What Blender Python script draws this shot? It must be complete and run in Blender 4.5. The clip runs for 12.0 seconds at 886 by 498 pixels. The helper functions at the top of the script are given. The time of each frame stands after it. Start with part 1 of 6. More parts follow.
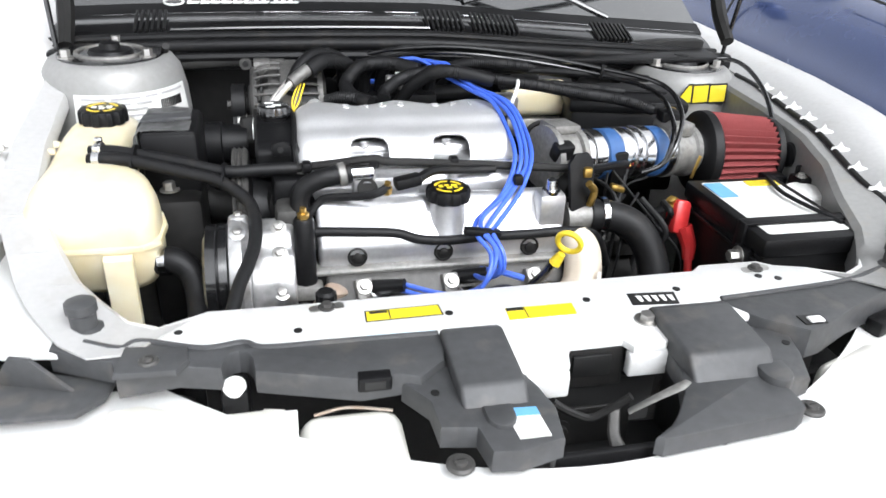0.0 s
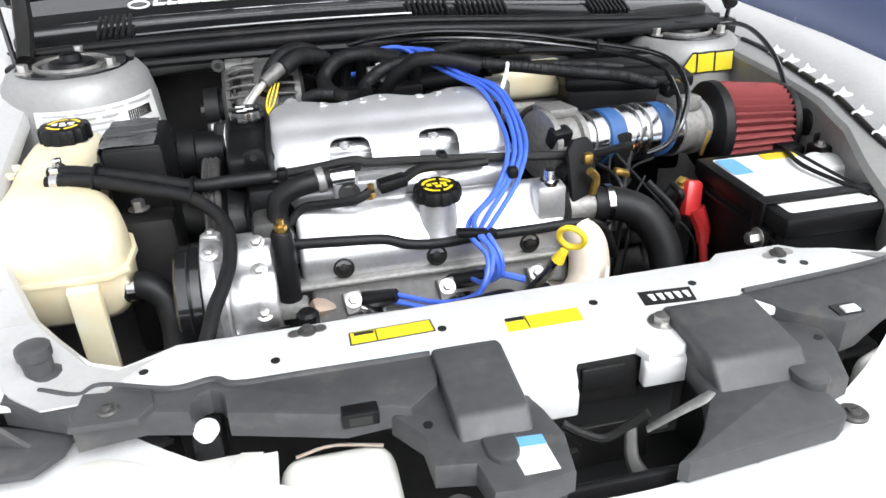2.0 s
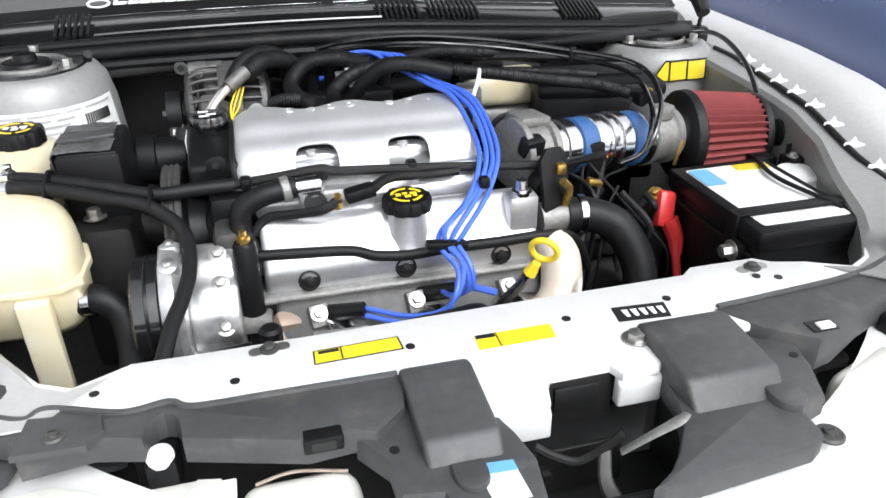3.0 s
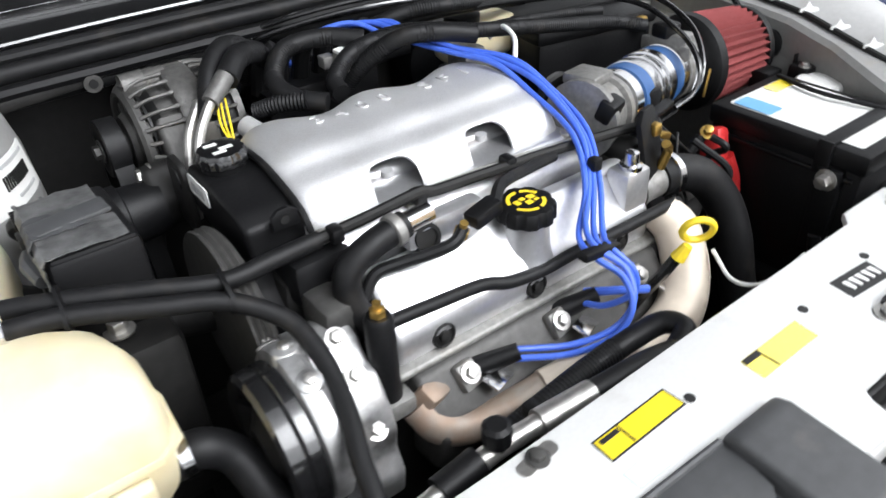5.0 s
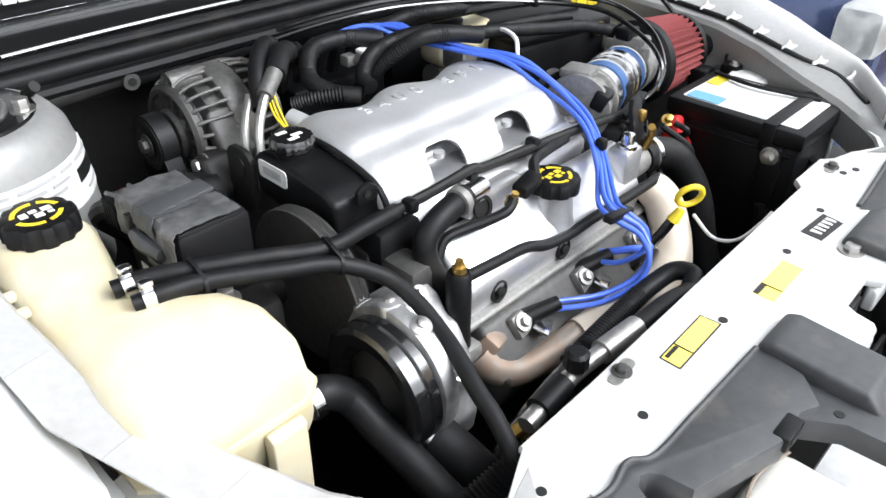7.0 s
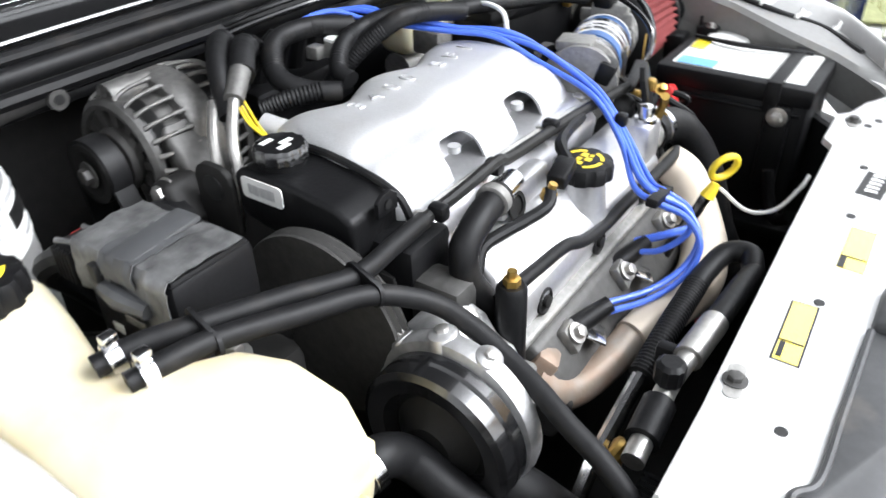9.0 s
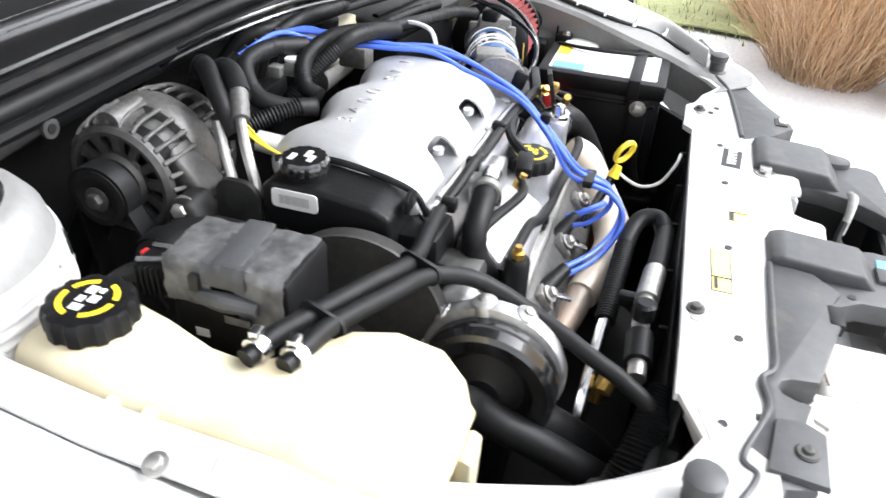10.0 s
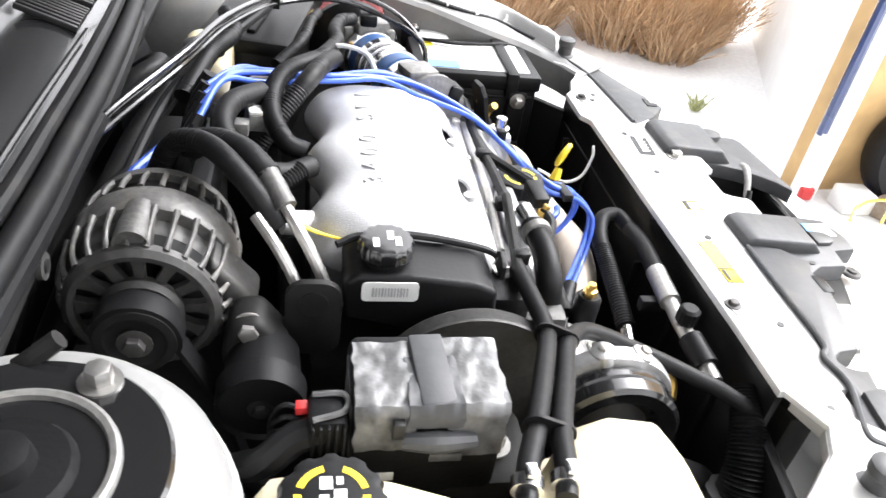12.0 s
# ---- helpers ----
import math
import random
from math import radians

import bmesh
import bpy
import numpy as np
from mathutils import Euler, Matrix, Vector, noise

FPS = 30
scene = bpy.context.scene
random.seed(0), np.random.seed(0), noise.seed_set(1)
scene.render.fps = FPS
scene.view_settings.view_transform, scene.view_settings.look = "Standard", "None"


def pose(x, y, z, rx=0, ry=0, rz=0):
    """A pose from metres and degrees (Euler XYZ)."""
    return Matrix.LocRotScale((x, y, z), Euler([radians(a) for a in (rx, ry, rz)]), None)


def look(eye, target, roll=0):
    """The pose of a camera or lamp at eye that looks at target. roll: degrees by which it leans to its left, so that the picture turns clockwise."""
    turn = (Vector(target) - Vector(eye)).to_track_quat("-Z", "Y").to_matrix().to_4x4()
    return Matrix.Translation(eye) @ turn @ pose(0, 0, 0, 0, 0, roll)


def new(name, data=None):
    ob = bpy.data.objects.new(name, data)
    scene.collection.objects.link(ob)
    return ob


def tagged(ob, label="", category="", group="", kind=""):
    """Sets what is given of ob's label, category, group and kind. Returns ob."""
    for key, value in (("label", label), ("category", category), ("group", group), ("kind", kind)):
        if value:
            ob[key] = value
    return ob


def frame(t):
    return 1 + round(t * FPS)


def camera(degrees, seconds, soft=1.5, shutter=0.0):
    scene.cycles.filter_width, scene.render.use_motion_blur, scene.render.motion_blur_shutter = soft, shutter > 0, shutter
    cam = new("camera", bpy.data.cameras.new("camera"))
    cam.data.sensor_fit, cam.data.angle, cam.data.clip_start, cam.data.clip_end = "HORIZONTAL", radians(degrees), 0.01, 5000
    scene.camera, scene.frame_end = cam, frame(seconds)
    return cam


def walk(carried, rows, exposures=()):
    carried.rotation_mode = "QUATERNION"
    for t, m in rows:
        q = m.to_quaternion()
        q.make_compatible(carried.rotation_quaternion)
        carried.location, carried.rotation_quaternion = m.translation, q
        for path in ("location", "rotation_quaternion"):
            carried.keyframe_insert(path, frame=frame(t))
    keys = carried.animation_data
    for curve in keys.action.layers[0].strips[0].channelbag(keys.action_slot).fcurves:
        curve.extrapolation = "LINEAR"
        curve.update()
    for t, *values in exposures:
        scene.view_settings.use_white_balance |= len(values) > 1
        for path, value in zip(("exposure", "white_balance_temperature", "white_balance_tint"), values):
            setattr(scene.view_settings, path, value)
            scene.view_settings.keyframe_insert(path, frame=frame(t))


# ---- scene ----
cam = camera(61.9, 12.0, 1.5, 0.3)
PATH = [
    (0, (0.019, 0.032, 1.202), (0.422, 1.766, 0.29), 2.4),
    (0.5, (0.038, 0.064, 1.204), (0.395, 1.827, 0.33), -2.1),
    (1, (0.043, 0.073, 1.201), (0.395, 1.838, 0.33), -1.8),
    (1.5, (0.056, 0.084, 1.193), (0.406, 1.825, 0.273), -2.8),
    (2, (0.059, 0.1, 1.19), (0.423, 1.821, 0.239), -2.0),
    (2.5, (0.069, 0.111, 1.189), (0.473, 1.824, 0.239), -0.5),
    (2.7, (0.069, 0.115, 1.19), (0.484, 1.826, 0.242), -0.3),
    (4.3, (-0.031, 0.323, 1.174), (0.655, 1.892, 0.141), -2.5),
    (4.5, (-0.068, 0.382, 1.181), (0.686, 1.888, 0.102), -1.4),
    (5, (-0.181, 0.449, 1.199), (0.771, 1.79, 0.061), -3.0),
    (5.5, (-0.354, 0.485, 1.226), (0.771, 1.642, 0.045), -1.7),
    (6, (-0.389, 0.496, 1.232), (0.823, 1.651, 0.137), 1.8),
    (6.5, (-0.379, 0.496, 1.231), (0.848, 1.644, 0.146), 1.5),
    (7, (-0.376, 0.481, 1.223), (0.832, 1.618, 0.106), 0.7),
    (7.2, (-0.375, 0.471, 1.222), (0.848, 1.612, 0.125), 0.8),
    (8.8, (-0.389, 0.589, 1.199), (0.914, 1.632, 0.097), 1.5),
    (9, (-0.362, 0.628, 1.165), (0.99, 1.591, 0.049), -1.7),
    (9.5, (-0.416, 0.677, 1.182), (1.13, 1.235, 0.044), 4.0),
    (10, (-0.537, 0.755, 1.219), (1.057, 1.219, 0.103), 3.2),
    (10.5, (-0.5, 0.905, 1.21), (1.133, 1.261, 0.112), 3.5),
    (11, (-0.429, 1.043, 1.215), (1.229, 1.038, 0.097), 6.2),
    (11.5, (-0.456, 1.149, 1.246), (1.146, 0.832, 0.092), 6.9),
    (12, (-0.475, 1.123, 1.249), (1.11, 0.732, 0.094), 9.4),
]

EXPOSURES = [(0.0, 1.35, 6200, 10), (2.7, 1.25, 6200, 10), (5.0, 1.18, 6200, 10), (5.5, 1.34, 6200, 10), (7.2, 1.40, 6150, 10), (9.0, 1.66, 6150, 10), (10.0, 1.88, 6200, 11), (12.0, 2.14, 6350, 12)]
walk(cam, [(t, look(eye, target, roll)) for t, eye, target, roll in PATH], EXPOSURES)

# ---- world and light: a bright overcast winter day ----
world = bpy.data.worlds.new("overcast_sky")
scene.world = world
world.use_nodes = True
wt = world.node_tree
sky = wt.nodes.new("ShaderNodeTexSky")
sky.sky_type = 'NISHITA'
sky.sun_disc = False
sky.sun_elevation, sky.sun_rotation = radians(48), radians(153)
sky.air_density, sky.dust_density, sky.ozone_density = 1.0, 4.0, 1.0
desat = wt.nodes.new("ShaderNodeHueSaturation")
desat.inputs["Saturation"].default_value = 0.0
wt.links.new(sky.outputs[0], desat.inputs["Color"])
wt.links.new(desat.outputs[0], wt.nodes["Background"].inputs[0])
wt.nodes["Background"].inputs[1].default_value = 0.15
sun = new("sun", bpy.data.lights.new("sun", 'SUN'))
sun.data.energy, sun.data.angle, sun.data.color = 0.8, radians(40), (1.0, 0.99, 0.98)
sun.matrix_world = look((1.8, -3.6, 5.4), (0.2, 0.9, 0.8))


# ---- materials ----
def mat(name, col, rough=0.5, metal=0.0, scale=60.0, var=0.15, bump=0.1, col2=None, spots=0.0, coat=0.0, size2=6.0, rvar=0.12, sub=0.0, spec=0.5):
    """Two scales of noise vary the colour and the gloss; a fine one gives relief."""
    m = bpy.data.materials.new(name)
    m.use_nodes = True
    nt = m.node_tree
    b = nt.nodes["Principled BSDF"]
    tc = nt.nodes.new("ShaderNodeTexCoord")
    fine, broad = nt.nodes.new("ShaderNodeTexNoise"), nt.nodes.new("ShaderNodeTexNoise")
    for n, sc, det in ((fine, scale, 6), (broad, size2, 4)):
        n.inputs["Scale"].default_value, n.inputs["Detail"].default_value = sc, det
        nt.links.new(tc.outputs["Object"], n.inputs["Vector"])
    add = nt.nodes.new("ShaderNodeMath")
    add.operation = 'ADD'
    nt.links.new(fine.outputs[0], add.inputs[0])
    nt.links.new(broad.outputs[0], add.inputs[1])
    half = nt.nodes.new("ShaderNodeMapRange")
    half.inputs["From Min"].default_value, half.inputs["From Max"].default_value = 0.65, 1.35
    nt.links.new(add.outputs[0], half.inputs["Value"])
    mix = nt.nodes.new("ShaderNodeMix")
    mix.data_type = 'RGBA'
    c2 = col2 or tuple(c * (1 + var) for c in col)
    c1 = tuple(c * (1 - var) for c in col)
    mix.inputs[6].default_value, mix.inputs[7].default_value = (*c1, 1), (*c2, 1)
    nt.links.new(half.outputs[0], mix.inputs[0])
    out = mix.outputs[2]
    if spots:
        sp = nt.nodes.new("ShaderNodeTexNoise")
        sp.inputs["Scale"].default_value, sp.inputs["Detail"].default_value = 25, 8
        nt.links.new(tc.outputs["Object"], sp.inputs["Vector"])
        r = nt.nodes.new("ShaderNodeMapRange")
        r.inputs["From Min"].default_value, r.inputs["From Max"].default_value = 0.58, 0.68
        r.inputs["To Max"].default_value = spots
        nt.links.new(sp.outputs[0], r.inputs["Value"])
        m2 = nt.nodes.new("ShaderNodeMix")
        m2.data_type = 'RGBA'
        m2.inputs[7].default_value = (0.30, 0.26, 0.21, 1)
        nt.links.new(r.outputs[0], m2.inputs[0])
        nt.links.new(out, m2.inputs[6])
        out = m2.outputs[2]
    nt.links.new(out, b.inputs["Base Color"])
    rr = nt.nodes.new("ShaderNodeMapRange")
    rr.inputs["To Min"].default_value, rr.inputs["To Max"].default_value = max(0.03, rough - rvar), min(1, rough + rvar)
    nt.links.new(broad.outputs[0], rr.inputs["Value"])
    nt.links.new(rr.outputs[0], b.inputs["Roughness"])
    b.inputs["Metallic"].default_value = metal
    b.inputs["Specular IOR Level"].default_value = spec
    b.inputs["Coat Weight"].default_value = coat
    b.inputs["Coat Roughness"].default_value = 0.08
    if sub:
        b.inputs["Subsurface Weight"].default_value = sub
        b.inputs["Subsurface Radius"].default_value = (0.02, 0.015, 0.008)
    if bump:
        bp = nt.nodes.new("ShaderNodeBump")
        bp.inputs["Strength"].default_value, bp.inputs["Distance"].default_value = bump, 0.002
        nt.links.new(fine.outputs[0], bp.inputs["Height"])
        nt.links.new(bp.outputs[0], b.inputs["Normal"])
    return m


M = {
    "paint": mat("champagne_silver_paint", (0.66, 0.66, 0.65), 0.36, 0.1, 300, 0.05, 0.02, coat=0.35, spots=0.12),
    # darker copies of the body paint: the bonnet's shade is put into the colour
    "paint_shaded": mat("dull_shaded_silver_paint", (0.255, 0.253, 0.247), 0.44, 0.2, 120, 0.10, 0.05, spots=0.25),
    "paint_half_shaded": mat("half_shaded_silver_paint", (0.44, 0.437, 0.43), 0.42, 0.15, 150, 0.07, 0.04, spots=0.18),
    "plastic": mat("black_plastic", (0.0055, 0.0055, 0.006), 0.44, 0, 250, 0.3, 0.15, spec=0.22),
    "grey_plastic": mat("weathered_grey_plastic", (0.046, 0.047, 0.049), 0.5, 0, 90, 0.25, 0.15, spots=0.10),
    "rubber": mat("rubber_hose", (0.0075, 0.0075, 0.008), 0.5, 0, 150, 0.3, 0.15, spots=0.03, spec=0.22),
    "gloss_black": mat("gloss_black_plastic", (0.008, 0.008, 0.0085), 0.2, 0, 100, 0.2, 0.02, coat=0.5),
    "dark": mat("grimy_dark_metal", (0.012, 0.0115, 0.011), 0.6, 0.4, 70, 0.4, 0.3),
    "dark_cast": mat("dark_stained_casting", (0.075, 0.073, 0.07), 0.55, 0.5, 120, 0.3, 0.4),
    "alloy": mat("cast_aluminium", (0.60, 0.60, 0.605), 0.42, 0.6, 700, 0.14, 0.34, spots=0.10, size2=14),
    "cover_alloy": mat("machined_cover_aluminium", (0.60, 0.60, 0.61), 0.34, 0.8, 200, 0.10, 0.12, spots=0.1),
    "dull_alloy": mat("oxidised_aluminium", (0.23, 0.225, 0.215), 0.55, 0.6, 160, 0.3, 0.4, spots=0.3),
    "aged_alloy": mat("greyed_alternator_aluminium", (0.125, 0.122, 0.117), 0.52, 0.55, 180, 0.35, 0.4, spots=0.25),
    "stained_alloy": mat("oil_stained_polished_aluminium", (0.22, 0.215, 0.21), 0.34, 0.75, 40, 0.3, 0.3, col2=(0.80, 0.80, 0.80), size2=26),
    "chrome": mat("bright_steel", (0.72, 0.72, 0.73), 0.18, 1.0, 120, 0.1, 0.05),
    "steel": mat("zinc_steel", (0.45, 0.44, 0.42), 0.38, 0.9, 200, 0.2, 0.2),
    "brass": mat("yellow_brass", (0.55, 0.36, 0.10), 0.35, 0.9, 200, 0.2, 0.1),
    "rust": mat("rusty_exhaust_steel", (0.46, 0.42, 0.37), 0.55, 0.4, 60, 0.3, 0.5, col2=(0.28, 0.18, 0.12), spots=0.35, size2=20),
    "heat_shield": mat("tan_heat_shield", (0.64, 0.56, 0.46), 0.45, 0.2, 40, 0.15, 0.15),
    "tank": mat("aged_translucent_plastic", (0.70, 0.665, 0.52), 0.38, 0, 30, 0.08, 0.06, col2=(0.60, 0.51, 0.31), sub=0.25, size2=9),
    "blue": mat("blue_silicone_lead", (0.055, 0.125, 0.56), 0.34, 0, 120, 0.12, 0.03),
    "blue_hose": mat("blue_silicone_coupler", (0.03, 0.09, 0.24), 0.45, 0, 120, 0.12, 0.05),
    "red": mat("red_terminal_plastic", (0.52, 0.03, 0.03), 0.35, 0, 90, 0.15, 0.05),
    "filter": mat("red_cotton_gauze", (0.19, 0.034, 0.034), 0.85, 0, 900, 0.3, 0.6),
    "yellow": mat("yellow_plastic", (0.80, 0.60, 0.03), 0.4, 0, 90, 0.08, 0.03),
    "yellow_label": mat("yellow_label", (0.82, 0.66, 0.03), 0.14, 0, 60, 0.05, 0.0, coat=1.0, rvar=0.03),
    "white_label": mat("white_paper_label", (0.66, 0.66, 0.64), 0.5, 0, 60, 0.08, 0.0, spots=0.3),
    "blue_label": mat("pale_blue_label", (0.13, 0.34, 0.58), 0.5, 0, 60, 0.05, 0.0),
    "faded_blue": mat("faded_blue_label", (0.55, 0.64, 0.70), 0.4, 0, 60, 0.05, 0.0),
    # printing black; also lines wells and fills openings, where it stands for shade
    "ink_and_shade": mat("black_ink_and_shade", (0.008, 0.008, 0.008), 0.5, 0, 60, 0.1, 0.0),
    "grey_ink": mat("grey_ink", (0.36, 0.36, 0.36), 0.5, 0, 60, 0.1, 0.0),
    "white": mat("white_plastic", (0.75, 0.75, 0.73), 0.45, 0, 80, 0.06, 0.03),
    "tape": mat("silver_tape", (0.14, 0.14, 0.14), 0.42, 0.5, 90, 0.6, 0.5, size2=30),
    "lamp_white": mat("pale_headlamp_housing", (0.66, 0.65, 0.60), 0.4, 0, 50, 0.1, 0.06, spots=0.15),
    "blue_paint": mat("dark_blue_car_paint", (0.035, 0.055, 0.14), 0.25, 0.3, 200, 0.1, 0.0, coat=0.8),
    "glass": mat("dark_window_glass", (0.02, 0.021, 0.022), 0.05, 0, 20, 0.1, 0.0, rvar=0.02, spec=1.0, coat=1.0),
    "headlamp": mat("clear_headlamp_lens", (0.45, 0.46, 0.46), 0.12, 0.3, 40, 0.2, 0.1, coat=0.6),
    "snow": mat("thin_snow", (0.80, 0.81, 0.84), 0.8, 0, 8, 0.08, 0.5, size2=1.5),
    "drive": mat("snow_dusted_gravel", (0.78, 0.78, 0.78), 0.85, 0, 40, 0.12, 0.8, size2=1.2),
    "grass": mat("pale_winter_grass", (0.36, 0.38, 0.18), 0.8, 0, 60, 0.3, 0.5),
    "twig": mat("russet_twigs", (0.50, 0.34, 0.20), 0.8, 0, 60, 0.35, 0.3),
    "wood": mat("pine_plywood", (0.52, 0.34, 0.15), 0.6, 0, 12, 0.15, 0.1),
    "straw": mat("dry_straw_grass", (0.55, 0.42, 0.20), 0.8, 0, 60, 0.35, 0.3),
    "siding": mat("white_painted_door", (0.88, 0.88, 0.87), 0.5, 0, 20, 0.04, 0.05),
}


for name, ior in (("yellow_label", 2.6), ("gloss_black", 1.8), ("glass", 2.2)):
    M[name].node_tree.nodes["Principled BSDF"].inputs["Coat IOR"].default_value = ior


# ---- builders ----
def smooth(bm, angle=35):
    for f in bm.faces:
        f.smooth = True
    for e in bm.edges:
        if len(e.link_faces) == 2 and e.calc_face_angle(0) > radians(angle):
            e.smooth = False


def part(name, bm, material, parent=None, label="", angle=35):
    """Links a bmesh, built in world metres, as one mesh object under a thing or a part."""
    bmesh.ops.recalc_face_normals(bm, faces=bm.faces)
    smooth(bm, angle)
    me = bpy.data.meshes.new(name)
    bm.to_mesh(me)
    bm.free()
    me.materials.append(M[material])
    ob = new(name, me)
    if parent is not None:
        ob.parent = parent
        ob.matrix_parent_inverse = Matrix.Translation(-parent.location)
    if label:
        tagged(ob, label)
    return ob


def thing(name, base, label, category, group="", kind=""):
    """An Empty at the base of a thing made of several parts."""
    ob = new(name)
    ob.empty_display_size = 0.02
    ob.location = base
    return tagged(ob, label, category, group, kind)


def solo(name, bm, material, label, category, group="", kind="", angle=35):
    """A thing made of one mesh."""
    return tagged(part(name, bm, material, angle=angle), label, category, group, kind)


def box(c, s, bevel=0.003, rot=None, seg=2, bm=None):
    bm = bm or bmesh.new()
    old = set(bm.verts)
    m = Matrix.Translation(c) @ (rot or Matrix()) @ Matrix.Diagonal((*s, 1))
    r = bmesh.ops.create_cube(bm, size=1, matrix=m)
    if bevel:
        ed = list({e for v in r["verts"] for e in v.link_edges})
        bmesh.ops.bevel(bm, geom=ed, offset=min(bevel, min(s) * 0.45), segments=seg, affect='EDGES', profile=0.5)
    return bm


def axis_matrix(p, d):
    """A frame at p whose z points along d."""
    return Matrix.Translation(p) @ Vector(d).normalized().to_track_quat('Z', 'Y').to_matrix().to_4x4()


def lathe(p, d, profile, seg=32, bm=None, wave=None, ring=False):
    """Turns a profile of (radius, height) about the axis through p along d."""
    bm = bm or bmesh.new()
    m = axis_matrix(p, d)
    rings = []
    for r, h in profile:
        circle = []
        for i in range(seg):
            a = 2 * math.pi * i / seg
            k = r * (1 + (wave[0] * (math.cos(wave[1] * a) > 0.1) if wave else 0))
            circle.append(bm.verts.new(m @ Vector((k * math.cos(a), k * math.sin(a), h))))
        rings.append(circle)
    for a, b in zip(rings, rings[1:] + rings[:1] if ring else rings[1:]):
        for i in range(seg):
            bm.faces.new((a[i], a[(i + 1) % seg], b[(i + 1) % seg], b[i]))
    if ring:
        return bm
    bm.faces.new(rings[0])
    bm.faces.new(rings[-1])
    return bm


def spline(pts, n=8):
    """A smooth line through the points."""
    P = [Vector(p) for p in pts]
    P = [2 * P[0] - P[1]] + P + [2 * P[-1] - P[-2]]
    out = []
    for i in range(1, len(P) - 2):
        a, b, c, d = P[i - 1:i + 3]
        for k in range(n):
            t = k / n
            out.append(0.5 * ((2 * b) + (c - a) * t + (2 * a - 5 * b + 4 * c - d) * t * t + (3 * b - a - 3 * c + d) * t ** 3))
    return out + [P[-2]]


def tube(pts, r, seg=12, n=8, bm=None, ribs=0.0, straight=False, flat=1.0):
    """A hose, pipe or lead along the points. r: one radius, or one for each point. ribs: depth of a corrugation."""
    bm = bm or bmesh.new()
    line = [Vector(p) for p in pts] if straight else spline(pts, n)
    if ribs:
        dense = []
        for a, b in zip(line, line[1:]):
            k = max(1, int((b - a).length / 0.0016))
            dense += [a.lerp(b, i / k) for i in range(k)]
        line = dense + [line[-1]]
    rs = list(r) if isinstance(r, (list, tuple)) else [r] * 2
    up, rings = None, []
    for i, p in enumerate(line):
        d = (line[min(i + 1, len(line) - 1)] - line[max(i - 1, 0)]).normalized()
        if up is None:
            up = d.orthogonal().normalized() if abs(d.z) > 0.9 else Vector((0, 0, 1)).cross(d).normalized()
        up = (up - d * up.dot(d)).normalized()
        side = d.cross(up)
        u = i / max(1, len(line) - 1) * (len(rs) - 1)
        k = min(int(u), len(rs) - 2)
        rad = rs[k] + (rs[k + 1] - rs[k]) * (u - k)
        if ribs and i % 2:
            rad -= ribs
        rings.append([bm.verts.new(p + rad * (math.cos(2 * math.pi * j / seg) * up + flat * math.sin(2 * math.pi * j / seg) * side)) for j in range(seg)])
    for a, b in zip(rings, rings[1:]):
        for j in range(seg):
            bm.faces.new((a[j], a[(j + 1) % seg], b[(j + 1) % seg], b[j]))
    bm.faces.new(rings[0])
    bm.faces.new(rings[-1])
    return bm


def prism(poly, h, m=None, bevel=0.0015, bm=None):
    """A flat plate: the polygon, extruded by h along the local z, in the frame m."""
    bm = bm or bmesh.new()
    m = m or Matrix()
    lo = [bm.verts.new(m @ Vector((x, y, 0))) for x, y in poly]
    hi = [bm.verts.new(m @ Vector((x, y, h))) for x, y in poly]
    bm.faces.new(lo)
    top = bm.faces.new(hi)
    n = len(poly)
    for i in range(n):
        bm.faces.new((lo[i], lo[(i + 1) % n], hi[(i + 1) % n], hi[i]))
    bmesh.ops.recalc_face_normals(bm, faces=bm.faces)
    if bevel:
        bmesh.ops.bevel(bm, geom=list(top.edges), offset=bevel, segments=2, affect='EDGES', profile=0.5)
    return bm


def loft(sections, bm=None, closed=True):
    """A skin over sections, each a list of as many points."""
    bm = bm or bmesh.new()
    rings = [[bm.verts.new(p) for p in s] for s in sections]
    n = len(rings[0])
    for a, b in zip(rings, rings[1:]):
        for j in range(n if closed else n - 1):
            bm.faces.new((a[j], a[(j + 1) % n], b[(j + 1) % n], b[j]))
    if closed:
        bm.faces.new(rings[0])
        bm.faces.new(rings[-1])
    return bm


def sheet(fn, nu, nv, thick=0.002):
    """A sheet of metal over a grid of points fn(u, v), with a thickness."""
    bm = bmesh.new()
    g = [[bm.verts.new(fn(i / nu, j / nv)) for j in range(nv + 1)] for i in range(nu + 1)]
    for i in range(nu):
        for j in range(nv):
            bm.faces.new((g[i][j], g[i + 1][j], g[i + 1][j + 1], g[i][j + 1]))
    bmesh.ops.recalc_face_normals(bm, faces=bm.faces)
    bmesh.ops.solidify(bm, geom=list(bm.faces), thickness=thick)
    return bm


def rounded(w, h, r, n=4):
    """A rectangle with round corners, about the origin."""
    out = []
    for cx, cy, a0 in ((w / 2 - r, h / 2 - r, 0), (-w / 2 + r, h / 2 - r, 90), (-w / 2 + r, -h / 2 + r, 180), (w / 2 - r, -h / 2 + r, 270)):
        for i in range(n + 1):
            a = radians(a0 + 90 * i / n)
            out.append((cx + r * math.cos(a), cy + r * math.sin(a)))
    return out


